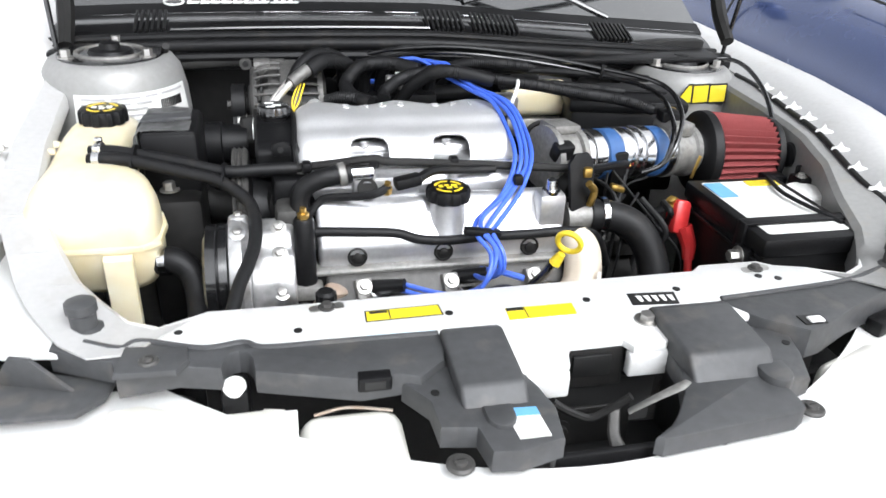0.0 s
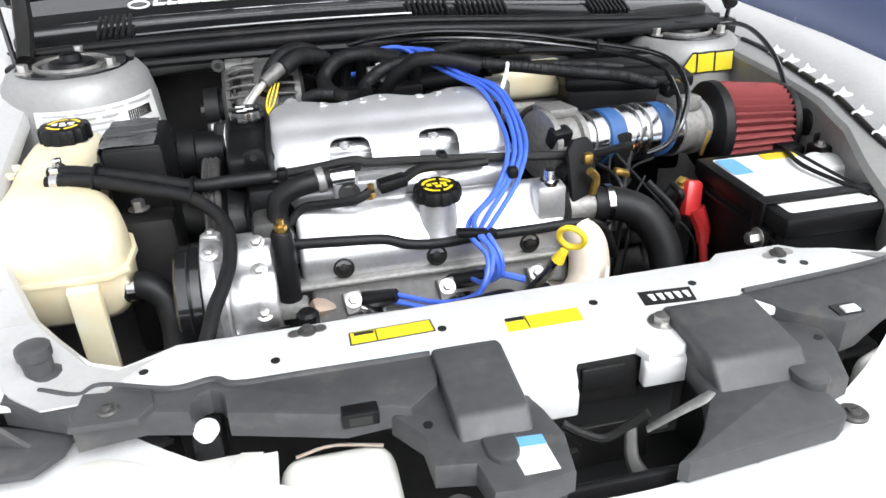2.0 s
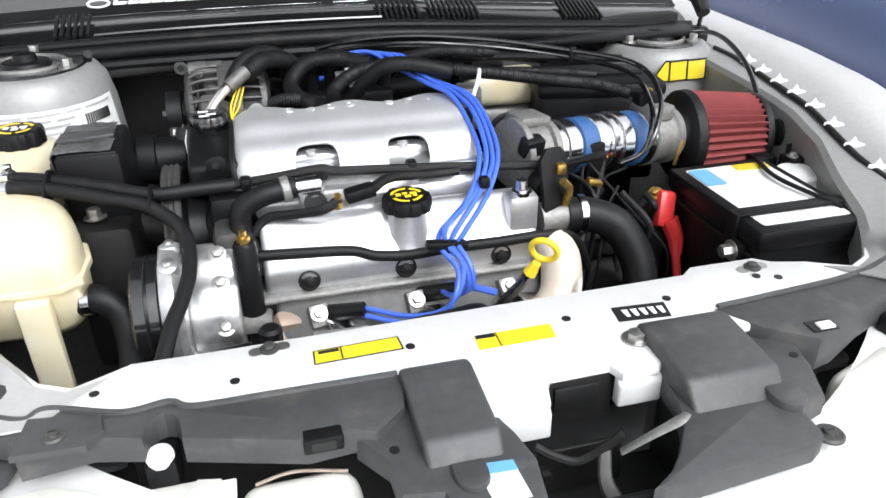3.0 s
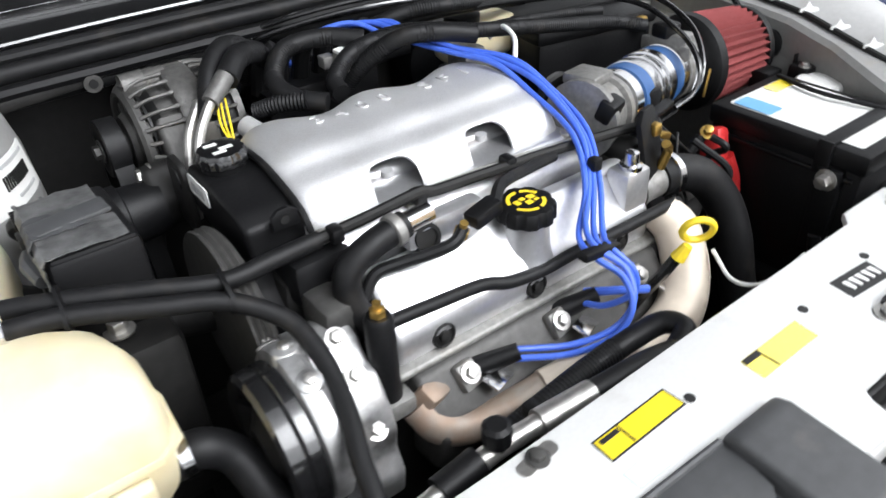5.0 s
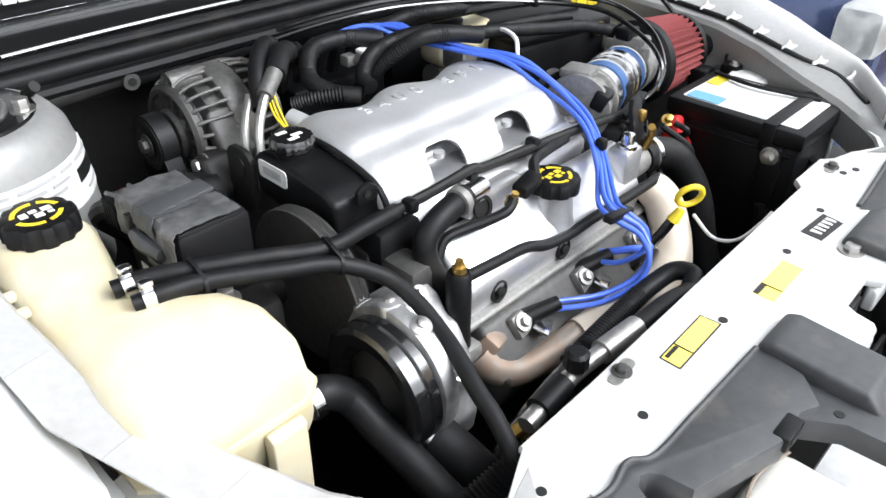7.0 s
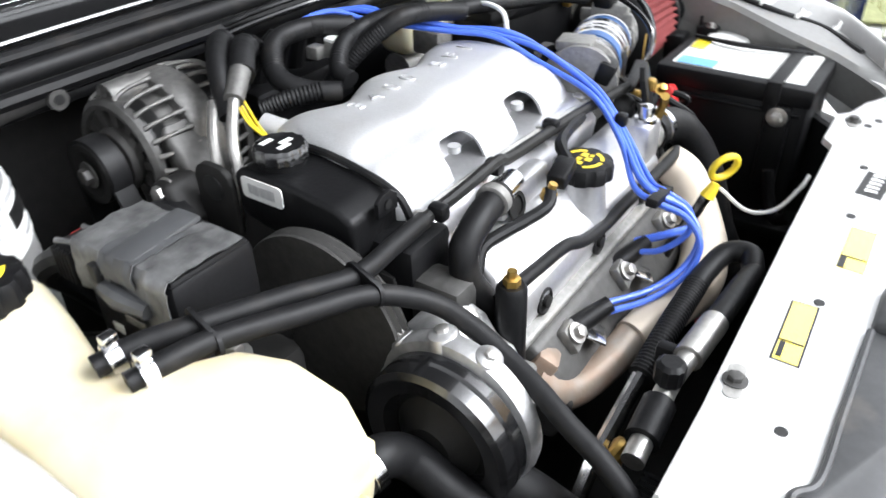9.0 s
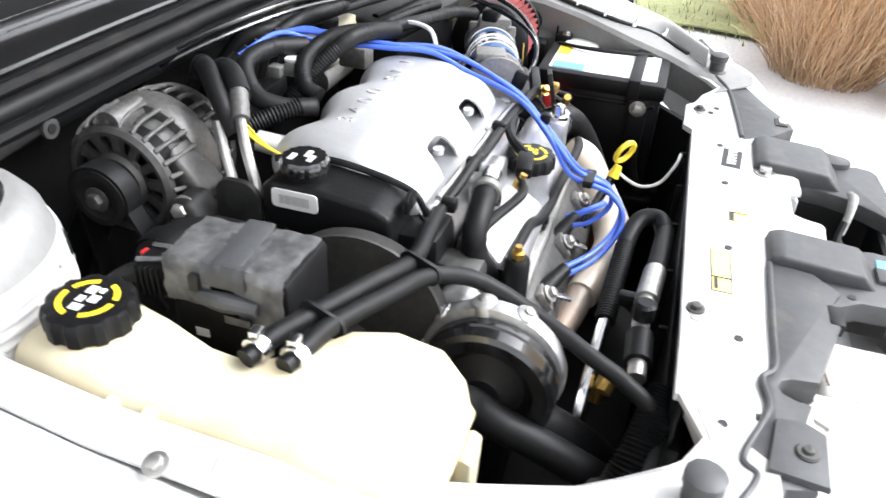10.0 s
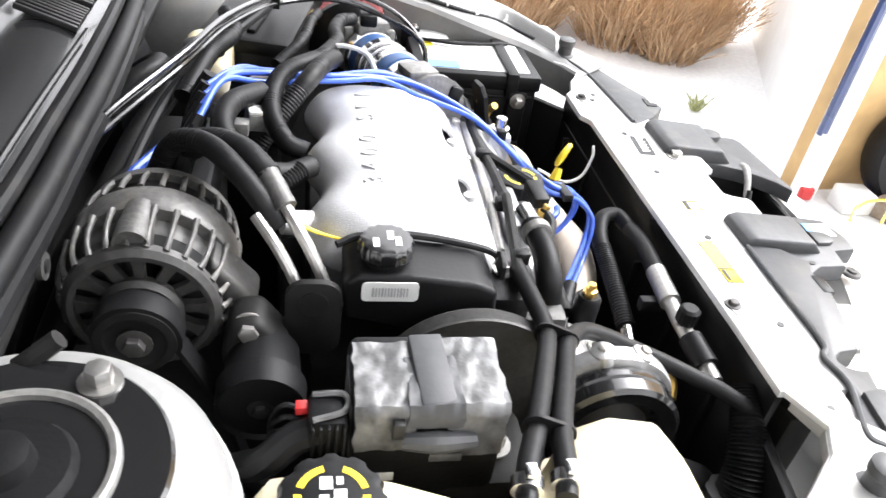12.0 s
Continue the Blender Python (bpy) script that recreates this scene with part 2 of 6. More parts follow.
def text(name, words, m, size, material, parent, height=0.0004, align='CENTER', shear=0.0, bold=0.0):
    """Raised lettering in Blender's own font, as a mesh."""
    cu = bpy.data.curves.new(name, 'FONT')
    cu.body, cu.size, cu.align_x, cu.align_y, cu.extrude, cu.shear, cu.offset = words, size, align, 'CENTER', height, shear, bold
    tmp = bpy.data.objects.new(name, cu)
    me = bpy.data.meshes.new_from_object(tmp)
    bpy.data.objects.remove(tmp)
    me.transform(m)
    me.materials.clear()
    me.materials.append(M[material])
    ob = new(name, me)
    ob.parent = parent
    ob.matrix_parent_inverse = Matrix.Translation(-parent.location)
    return ob


def hexbolt(p, d, r=0.007, h=0.006, parent=None, material="steel", name="bolt"):
    bm = lathe(p, d, [(r * 1.6, 0), (r * 1.6, 0.0015), (r * 1.05, 0.002)], 16)
    m = axis_matrix(p, d) @ pose(0, 0, 0.002)
    prism([(r * math.cos(radians(60 * i)), r * math.sin(radians(60 * i))) for i in range(6)], h, m, 0.0008, bm)
    return part(name, bm, material, parent)


def frame_of(o, xdir, ydir):
    """A frame at o with the given x and y directions."""
    x = Vector(xdir).normalized()
    z = x.cross(Vector(ydir)).normalized()
    y = z.cross(x)
    return Matrix.Translation(o) @ Matrix((x, y, z)).transposed().to_4x4()

from mathutils.bvhtree import BVHTree

# ---- setting ----
def ground_mesh():
    bm = bmesh.new()
    bmesh.ops.create_grid(bm, x_segments=60, y_segments=60, size=1)
    for v in bm.verts:
        r = max(abs(v.co.x), abs(v.co.y))
        v.co = Vector((v.co.x, v.co.y, 0)) * (8 + 400 * max(0, r - 0.5) ** 2)
        v.co.z = 0.03 * noise.noise(v.co * 0.8) * min(1, max(0, (v.co.length - 3) / 3))
    return bm


solo("ground", ground_mesh(), "drive", "snow-dusted pale gravel drive with frozen patches", "ground", kind="structure")

CX = 0.27                        # the car's middle line


def z_fl(y):
    """Height of the flange along the top of the inner fenders."""
    return 0.803 + 0.19 * max(0, y - 0.68)


body = thing("car_body", (CX, 0.7, 0.0), "champagne silver sedan body with its engine bay open", "car")


def inner_edge(u):
    """Line of the bay's opening along one side, from the core support back to the cowl, as an offset from the middle line."""
    pts = [(0.344, 0.681), (0.377, 0.669), (0.405, 0.683), (0.442, 0.725), (0.464, 0.753), (0.495, 0.816), (0.534, 0.906), (0.548, 1.03), (0.552, 1.20), (0.560, 1.34)]
    k = min(int(u * 9), 8)
    a, b = Vector(pts[k]), Vector(pts[k + 1])
    return a.lerp(b, u * 9 - k)


def apron(side):
    def fn(u, v):
        e = inner_edge(u)
        w = 0.055 * (1 - u) + 0.028
        z_top = z_fl(e.y)
        if side > 0:
            e.x -= 0.020 * min(1, max(0, (e.y - 0.70) / 0.12)) * min(1, max(0.3, 1 - (e.y - 0.92) / 0.28))
            w += 0.020 * u
            z_top = z_right(e.y)
        if v == 0:
            return Vector((CX + side * e.x, e.y, z_top - (0.05 if side > 0 else 0.018)))
        k = (v - 0.1) / 0.9
        out = Vector((1, -1.2 * (1 - u) ** 2)).normalized() * w * k
        return Vector((CX + side * (e.x + out.x), e.y + out.y, z_top - (0.006 if v < 0.15 else 0) + 0.006 * k))
    return sheet(fn, 45, 10, 0.002)


def z_right(y):
    """The driver's side flange levels out towards the strut tower."""
    return z_fl(y) if y < 0.98 else 0.860 + 0.04 * (y - 0.98)


def lip(y):
    """Offset of the driver's fender lip from the middle line."""
    return 0.530 + 0.067 * min(1, max(0, (y - 0.83) / 0.39)) - 0.12 * max(0, 0.76 - y) / 0.1


def fender_z(y):
    return z_fl(max(y, 0.45)) + 0.006 - 0.35 * max(0, 0.62 - y) ** 2


def half_width(y):
    """The driver's fender narrows to a point behind the headlamp."""
    t = [(0.64, 0.47), (0.72, 0.585), (0.80, 0.700), (0.91, 0.820), (1.05, 0.890), (1.7, 0.898)]
    for (y0, w0), (y1, w1) in zip(t, t[1:]):
        if y <= y1:
            return w0 + (w1 - w0) * (y - y0) / (y1 - y0)
    return 0.898


def fender(side, v0=0.0, v1=1.0, lift=0.0):
    def fn(u, v):
        v = v0 + (v1 - v0) * v
        y = -0.1 + 1.75 * u if side < 0 else 0.69 + 0.96 * u
        if side > 0:
            off = lip(y) + (half_width(y) - lip(y)) * v
            rise = z_right(max(y, 0.45)) - z_fl(max(y, 0.45)) + 0.022 * math.sin(min(1, v / 0.2) * math.pi / 2) - 0.26 * max(0, v - 0.2) ** 2
        else:
            off = 0.568 + 0.33 * v
            rise = -0.022 + 0.044 * math.sin(min(1, v / 0.22) * math.pi / 2) if v < 0.22 else 0.022 - 0.30 * (v - 0.22) ** 2
        return Vector((CX + side * off, y, fender_z(y) + lift + rise * (1 if y > 0.5 else 0.7)))
    return sheet(fn, 50, 27, 0.002)


def fender_side(side):
    def fn(u, v):
        y = -0.1 + 1.75 * u if side < 0 else 0.80 + 0.85 * u
        z = fender_z(y) - 0.165
        return Vector((CX + side * ((half_width(y) if side > 0 else 0.898) - 0.002 + 0.02 * math.sin(v * 3.1)), y, z * (1 - v) + 0.2 * v))
    return sheet(fn, 30, 10, 0.002)


for side, word in ((-1, "passenger"), (1, "driver")):
    part("inner_fender", apron(side), "paint_shaded" if side > 0 else "paint_half_shaded", body)
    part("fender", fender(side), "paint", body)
    # overlay on the inner strip; a darker paint carries its shade
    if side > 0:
        part("fender_channel", fender(side, 0.0, 0.42, 0.0015), "paint_half_shaded", body, "fender channel in a half-shaded copy of the body paint")
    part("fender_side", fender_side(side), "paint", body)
    part("bay_side_wall", box((CX + side * (0.572 if side < 0 else 0.540), 1.04 if side < 0 else 1.125, 0.58), (0.02, 0.66 if side < 0 else 0.49, 0.48), 0.002), "paint_shaded", body)

# strut towers, in the shaded copy of the body paint, with their black caps and nuts
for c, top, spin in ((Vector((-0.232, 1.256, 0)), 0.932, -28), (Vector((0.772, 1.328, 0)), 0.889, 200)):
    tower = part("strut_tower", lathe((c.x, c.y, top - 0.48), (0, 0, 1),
                 [(0.085, 0), (0.090, 0.25), (0.112, 0.31), (0.111, 0.37), (0.107, 0.43), (0.100, 0.462), (0.090, 0.476), (0.083, 0.480), (0.02, 0.480)], 56), "paint_shaded", body)
    part("strut_plate", lathe((c.x, c.y, top - 0.001), (0, 0, 1), [(0.076, 0), (0.077, 0.002), (0.075, 0.004), (0.03, 0.004)], 48), "gloss_black", tower, "black strut mount plate")
    part("strut_ring", lathe((c.x, c.y, top + 0.002), (0, 0, 1), [(0.053, 0), (0.052, 0.004), (0.050, 0.005), (0.047, 0.004), (0.046, 0.0)], 48, ring=True), "dull_alloy", tower, "pale raised strut ring")
    part("strut_nut", lathe((c.x, c.y, top + 0.002), (0, 0, 1), [(0.034, 0), (0.030, 0.006), (0.016, 0.007), (0.014, 0.016), (0.006, 0.018)], 24), "plastic", tower)
    for a in (spin, spin + 120, spin + 240):
        hexbolt((c.x + 0.066 * math.cos(radians(a)), c.y + 0.066 * math.sin(radians(a)), top + 0.003), (0, 0, 1), 0.0075, 0.010, tower, "steel", "nut")

# firewall, floor and the wall behind the radiator
part("firewall", box((CX, 1.40, 0.62), (1.16, 0.03, 0.60), 0.004), "dark", body)
part("firewall_shelf", box((CX, 1.345, 0.90), (1.16, 0.08, 0.012), 0.004), "plastic", body)
part("bay_floor", box((CX, 1.0, 0.32), (1.16, 0.84, 0.02), 0.002), "dark", body)

for (x0, y0), (x1, y1) in (((0.600, 0.690), (0.812, 0.885)), ((-0.060, 0.690), (-0.305, 0.730))):
    turn = math.degrees(math.atan2(y1 - y0, x1 - x0))
    part("bay_corner_wall", box(((x0 + x1) / 2, (y0 + y1) / 2, 0.555), (math.hypot(x1 - x0, y1 - y0), 0.012, 0.40), 0.003, pose(0, 0, 0, 0, 0, turn)), "plastic", body, "black closing panel in the bay corner")

# core support: the painted bar over the radiator
bar = [(-0.068, 0.692), (0.02, 0.692), (0.26, 0.697), (0.47, 0.700), (0.485, 0.712), (0.56, 0.712), (0.575, 0.700), (0.612, 0.690), (0.640, 0.672), (0.66, 0.62), (0.46, 0.600),
       (0.380, 0.600), (0.377, 0.574), (0.370, 0.567), (0.336, 0.566), (0.330, 0.580), (0.276, 0.579), (0.270, 0.569), (0.265, 0.551), (0.258, 0.547), (0.216, 0.549), (0.20, 0.59), (0.15, 0.604), (0.03, 0.610), (-0.015, 0.616), (-0.068, 0.619)]
support = part("core_support", prism(list(reversed(bar)), 0.008, pose(0, 0, 0.7945), 0.003), "paint", body)
part("support_back_face", box((0.275, 0.686, 0.765), (0.68, 0.008, 0.055), 0.002), "plastic", support, "near-black face behind the bar")
for x, y in ((0.021, 0.642), (0.172, 0.651), (0.322, 0.655), (0.43, 0.662), (-0.09, 0.655), (-0.135, 0.655), (0.56, 0.668), (0.54, 0.676)):
    part("punched_hole", lathe((x, y, 0.8022), (0, 0, 1), [(0.0042, 0), (0.0042, 0.0012)], 14), "ink_and_shade", support, "dark punched hole")
# the corner plates at both ends of the bar
for side in (-1, 1):
    poly = [(0.336, 0.690), (0.336, 0.63), (0.40, 0.63), (0.50, 0.64), (0.60, 0.66), (0.62, 0.86), (0.53, 0.88), (0.497, 0.816), (0.466, 0.753), (0.444, 0.725), (0.407, 0.683), (0.379, 0.669)]
    pts = [(CX + side * x, y) for x, y in poly]
    part("corner_plate", prism(pts if side < 0 else pts[::-1], 0.006, pose(0, 0, 0.797), 0.002), "paint", body)
    b = part("hood_bumper", lathe((CX + side * 0.445, 0.672, 0.803), (0, 0, 1), [(0.018, 0), (0.017, 0.004), (0.012, 0.006), (0.0125, 0.02), (0.0145, 0.022), (0.0145, 0.031), (0.011, 0.033)], 12), "grey_plastic", body, "ribbed rubber hood bumper")

# near-black plate laid on the corner stands for shade in the headlamp seam
part("lamp_gap_shade", prism([(0.79, 0.758), (0.885, 0.700), (0.745, 0.648), (0.735, 0.700)][::-1], 0.003, pose(0, 0, 0.8035), 0.001), "ink_and_shade", body, "black plate for the shaded gap behind the headlamp")

# radiator and condenser behind the bar
rad = thing("radiator", (CX, 0.66, 0.36), "black radiator with shroud beneath the core support bar", "radiator")
part("core", box((CX, 0.650, 0.565), (0.68, 0.03, 0.40), 0.003), "dark", rad)
part("shroud", box((CX, 0.683, 0.56), (0.68, 0.022, 0.36), 0.006), "plastic", rad)
for i in range(6):
    part("shroud_rib", box((0.0 + 0.11 * i, 0.697, 0.58), (0.006, 0.012, 0.30), 0.002), "plastic", rad)

# cowl, seal and windscreen
def seal_y(x):
    return 1.303 + 0.012 * max(0, -x / 0.3) + 0.062 * (max(0, x - 0.2) / 0.6) ** 1.5


def seal_z(x):
    return 0.936 - 0.010 * ((x - 0.1) / 0.4) ** 2 if x < 0.3 else max(0.880, 0.9335 - 0.085 * (x - 0.3))


cowl = part("cowl_panel", sheet(lambda u, v: Vector((-0.34 + 1.22 * u, seal_y(-0.34 + 1.22 * u) + 0.012 + 0.095 * v, seal_z(-0.34 + 1.22 * u) + 0.006 + 0.025 * v + 0.009 * math.sin(v * 3.14))), 40, 8, 0.003), "gloss_black", body, "black plastic cowl panel with vents")
xs = [-0.34 + 1.22 * i / 14 for i in range(15)]
part("cowl_seal", tube([(x, seal_y(x), seal_z(x)) for x in xs], 0.010, 12), "rubber", body)
part("cowl_seal_lip", tube([(x, seal_y(x) + 0.014, seal_z(x) + 0.012) for x in xs], 0.007, 10), "rubber", body)
part("cowl_edge", tube([(x, seal_y(x) - 0.004, seal_z(x) - 0.018) for x in xs], 0.008, 8), "plastic", body)
part("windscreen", sheet(lambda u, v: Vector((-0.40 + 1.30 * u, seal_y(-0.40 + 1.30 * u) + 0.105 + 0.62 * v, seal_z(-0.40 + 1.30 * u) + 0.028 + 0.33 * v)), 30, 12, 0.005), "glass", body, "dark reflecting windscreen")
for x0, n in ((-0.208, 6), (0.280, 8), (0.368, 10), (0.618, 9)):
    for i in range(n):
        x = x0 + 0.0092 * i
        y, z = seal_y(x) + 0.055, seal_z(x) + 0.0315
        part("vent_slat", box((x, y + 0.004, z), (0.0045, 0.058, 0.006), 0.001, pose(0, 0, 0, 20)), "ink_and_shade", cowl)
for x0, x1 in ((-0.15, 0.28),):
    part("cowl_ridge", tube([(x0 + (x1 - x0) * i / 8, seal_y(x0) + 0.020, seal_z(x0 + (x1 - x0) * i / 8) + 0.022) for i in range(9)], 0.0025, 6), "gloss_black", cowl)

# the raised bonnet on its hinges
# chrome line added for the gap's sky reflection, not a piece of trim
part("screen_glint_strip", tube([(x, seal_y(x) + 0.110, seal_z(x) + 0.0315) for x in xs], 0.0030, 8), "chrome", body, "bright strip standing for the sky reflection at the screen base")
part("screen_band", sheet(lambda u, v: Vector((-0.40 + 1.30 * u, seal_y(-0.40 + 1.30 * u) + 0.103 + 0.030 * v, seal_z(-0.40 + 1.30 * u) + 0.031 + 0.016 * v)), 30, 2, 0.002), "plastic", body, "matt black band along the screen base")
part("bonnet", sheet(lambda u, v: Vector((CX - 0.62 + 1.24 * u, 1.45 - 0.64 * v, 1.035 + 0.92 * v - 0.03 * (2 * u - 1) ** 2)), 10, 10, 0.02), "plastic", body, "raised bonnet with black underside")
for side in (-1, 1):
    part("bonnet_hinge", tube([(CX + side * 0.575, 1.30, 0.935), (CX + side * 0.58, 1.36, 0.985), (CX + side * 0.59, 1.44, 1.09)], [0.012, 0.014, 0.010], 8), "dark", body)

# front fascia and headlamps
def fascia_back(x):
    k = (x - CX) / 0.72
    return min(0.455 + 0.62 * k * k, 0.60 + 0.05 * abs(k))


part("bumper_cover", sheet(lambda u, v: Vector((CX - 0.80 + 1.60 * u, fascia_back(CX - 0.80 + 1.60 * u) - 0.26 * v, 0.768 - 0.012 * v - 0.36 * v ** 2.4 - 0.05 * abs(2 * u - 1) ** 3)), 60, 16, 0.003), "paint", body)
part("fascia_skirt", box((CX, 0.33, 0.33), (1.3, 0.08, 0.22), 0.03), "paint", body)
for side in (-1, 1):
    part("tyre", lathe((CX + side * 0.76, 0.85, 0.30), (side, 0, 0), [(0.20, -0.09), (0.29, -0.085), (0.30, -0.05), (0.30, 0.05), (0.29, 0.085), (0.20, 0.09)], 40), "rubber", body)

# ---- engine ----
engine = thing("engine", (0.2, 0.95, 0.34), "transverse six-cylinder engine with aluminium intake and covers", "engine")
part("block", box((0.20, 0.98, 0.55), (0.36, 0.26, 0.40), 0.01), "dark", engine)


def ribbon(section, x0, x1, n=1, bevel=0.004):
    """A section in y and z, drawn out along x."""
    bm = bmesh.new()
    lo = [bm.verts.new((x0, y, z)) for y, z in section]
    hi = [bm.verts.new((x1, y, z)) for y, z in section]
    k = len(section)
    bm.faces.new(lo)
    bm.faces.new(hi)
    for i in range(k):
        bm.faces.new((lo[i], lo[(i + 1) % k], hi[(i + 1) % k], hi[i]))
    bmesh.ops.recalc_face_normals(bm, faces=bm.faces)
    bmesh.ops.bevel(bm, geom=list(bm.edges), offset=bevel, segments=3, affect='EDGES', profile=0.5)
    return bm


part("lower_manifold", ribbon([(0.92, 0.80), (0.915, 0.835), (0.935, 0.858), (1.08, 0.858), (1.10, 0.80)], 0.045, 0.335), "cover_alloy", engine)
BORE = 0.1118


WINDOWS = ((0.1285, 0.0255), (0.2385, 0.0255))


FRONT = [(0.845, 0.943), (0.858, 0.945), (0.869, 0.950), (0.879, 0.959), (0.8865, 0.972), (0.8915, 0.990)]


def plenum_section(lobe):
    back, top = 1.106 + 0.008 * lobe, 0.9005 + 0.0008 * lobe
    pts = [(back - 0.012, 0.850), (back, 0.858), (back + 0.002, 0.872), (back - 0.012, top - 0.010), (back - 0.036, top - 0.001), (1.04, top + 0.001), (1.010, top - 0.001)] + [(y, z) for z, y in FRONT[::-1]]
    return [(v.x, v.y) for v in spline([(y, z, 0) for y, z in pts], 6)]


def front_y(z):
    """The front face of the casting at a height."""
    for (z0, y0), (z1, y1) in zip(FRONT, FRONT[1:]):
        if z <= z1:
            return y0 + (y1 - y0) * (z - z0) / (z1 - z0)
    return 0.99


def plenum():
    """A cast shell with two arched windows between the three runners."""
    bm = bmesh.new()
    n, rows = 120, []
    for i in range(n + 1):
        x = 0.034 + 0.297 * i / n
        e = min(1, min(x - 0.034, 0.331 - x) / 0.024)
        k = math.sqrt(max(0, 1 - (1 - e) ** 2))
        sec = plenum_section(math.cos(2 * math.pi * (x - 0.0725) / BORE))
        rows.append([bm.verts.new((x, 1.03 + (y - 1.03) * (0.88 + 0.12 * k), 0.850 + (z - 0.850) * (0.70 + 0.30 * k))) for y, z in sec])
    for a, b in zip(rows, rows[1:]):
        for q in range(len(a) - 1):
            bm.faces.new((a[q], a[q + 1], b[q + 1], b[q]))
    bm.faces.new(rows[0])
    bm.faces.new(rows[-1])
    ZC, HZ = 0.8640, 0.0205

    def inside(x, z, xc, hx):
        return (abs((x - xc) / hx) ** 4 + abs((z - ZC) / HZ) ** 4) ** 0.25

    gone = []
    for f in bm.faces:
        c = f.calc_center_median()
        if c.y < 0.990 and len(f.verts) == 4 and any(inside(c.x, c.z, xc, hx) < 1 for xc, hx in WINDOWS):
            gone.append(f)
    bmesh.ops.delete(bm, geom=gone, context='FACES')
    for v in bm.verts:
        if v.is_boundary and v.co.y < 0.985 and v.co.z > 0.8485:
            for xc, hx in WINDOWS:
                if abs(v.co.x - xc) < hx * 1.4:
                    q = inside(v.co.x, v.co.z, xc, hx)
                    v.co.x, v.co.z = xc + (v.co.x - xc) / q, ZC + (v.co.z - ZC) / q
                    v.co.y = front_y(v.co.z)
    bmesh.ops.recalc_face_normals(bm, faces=bm.faces)
    bmesh.ops.solidify(bm, geom=list(bm.faces), thickness=0.0035)
    return bm


intake = part("intake_plenum", plenum(), "alloy", engine, "cast aluminium intake plenum", 55)
part("inner_runner", tube([(0.05, 0.990, 0.858), (0.32, 0.990, 0.858)], 0.013, 14, straight=True), "cover_alloy", intake)
for xc in (0.1285, 0.2385):
    part("window_boss", lathe((xc - 0.006, 0.958, 0.880), (0, 0, -1), [(0.006, 0), (0.006, 0.006), (0.003, 0.008)], 14), "alloy", intake)
part("intake_flange", ribbon([(0.928, 0.832), (0.928, 0.840), (0.985, 0.844), (0.985, 0.832)], 0.03, 0.34, bevel=0.002), "alloy", engine)
bpy.context.view_layer.update()
top_of_intake = BVHTree.FromPolygons([v.co for v in intake.data.vertices], [tuple(p.vertices) for p in intake.data.polygons])
for k, ch in enumerate("3400 SFI"):
    if ch == " ":
        continue
    raised = text("raised_letter", ch, pose(0.108 + 0.0255 * k, 1.053, 0), 0.027, "alloy", intake, 0.5)
    for v in raised.data.vertices:
        hit, slope, _, _ = top_of_intake.ray_cast(Vector((v.co.x, v.co.y, 2.0)), Vector((0, 0, -1)))
        v.co.z = hit.z + (0.0018 if v.co.z > 0 else -0.002)
for x, y, d in ((0.034, 0.934, 0.020), (0.129, 0.930, 0.017), (0.239, 0.930, 0.017), (0.331, 0.934, 0.020)):
    part("bolt_ear", lathe((x, y, 0.836), (0, 0, 1), [(d * 0.62, 0), (d * 0.60, 0.009), (d * 0.5, 0.012)], 18), "alloy", intake)
part("back_stub", tube([(0.075, 1.10, 0.872), (0.066, 1.135, 0.880)], [0.012, 0.011], 14, straight=True), "alloy", intake)
for x, y, z in ((0.040, 0.938, 0.850), (0.127, 0.935, 0.848), (0.238, 0.935, 0.848), (0.327, 0.938, 0.850)):
    hexbolt((x, y, z), (0, -0.3, 1), 0.0065, 0.008, intake)

cover = part("valve_cover", ribbon([(0.918, 0.79), (0.912, 0.824), (0.898, 0.831), (0.886, 0.826), (0.868, 0.803), (0.857, 0.794), (0.850, 0.782), (0.8505, 0.765), (0.854, 0.750), (0.90, 0.745)], 0.052, 0.372, bevel=0.007), "cover_alloy", engine, "ribbed aluminium valve cover")
part("cover_flange", ribbon([(0.856, 0.757), (0.843, 0.754), (0.842, 0.747), (0.905, 0.742), (0.905, 0.755)], 0.047, 0.377, bevel=0.003), "dull_alloy", cover)
part("cylinder_head", ribbon([(0.905, 0.75), (0.838, 0.748), (0.800, 0.700), (0.815, 0.650), (0.90, 0.64)], 0.06, 0.37, bevel=0.006), "dark_cast", engine)
for x in (0.10, 0.21, 0.325):
    part("cover_bolt", lathe((x, 0.852, 0.768), (0, -1.0, 0.1), [(0.0125, 0), (0.0125, 0.003), (0.0105, 0.004), (0.0095, 0.002), (0.0055, 0.002), (0.0055, 0.006), (0.003, 0.007)], 20), "dark", cover)

neck = part("oil_neck", lathe((0.219, 0.876, 0.785), (0, 0.02, 1), [(0.028, 0), (0.024, 0.012), (0.0215, 0.044)], 28), "cover_alloy", cover)


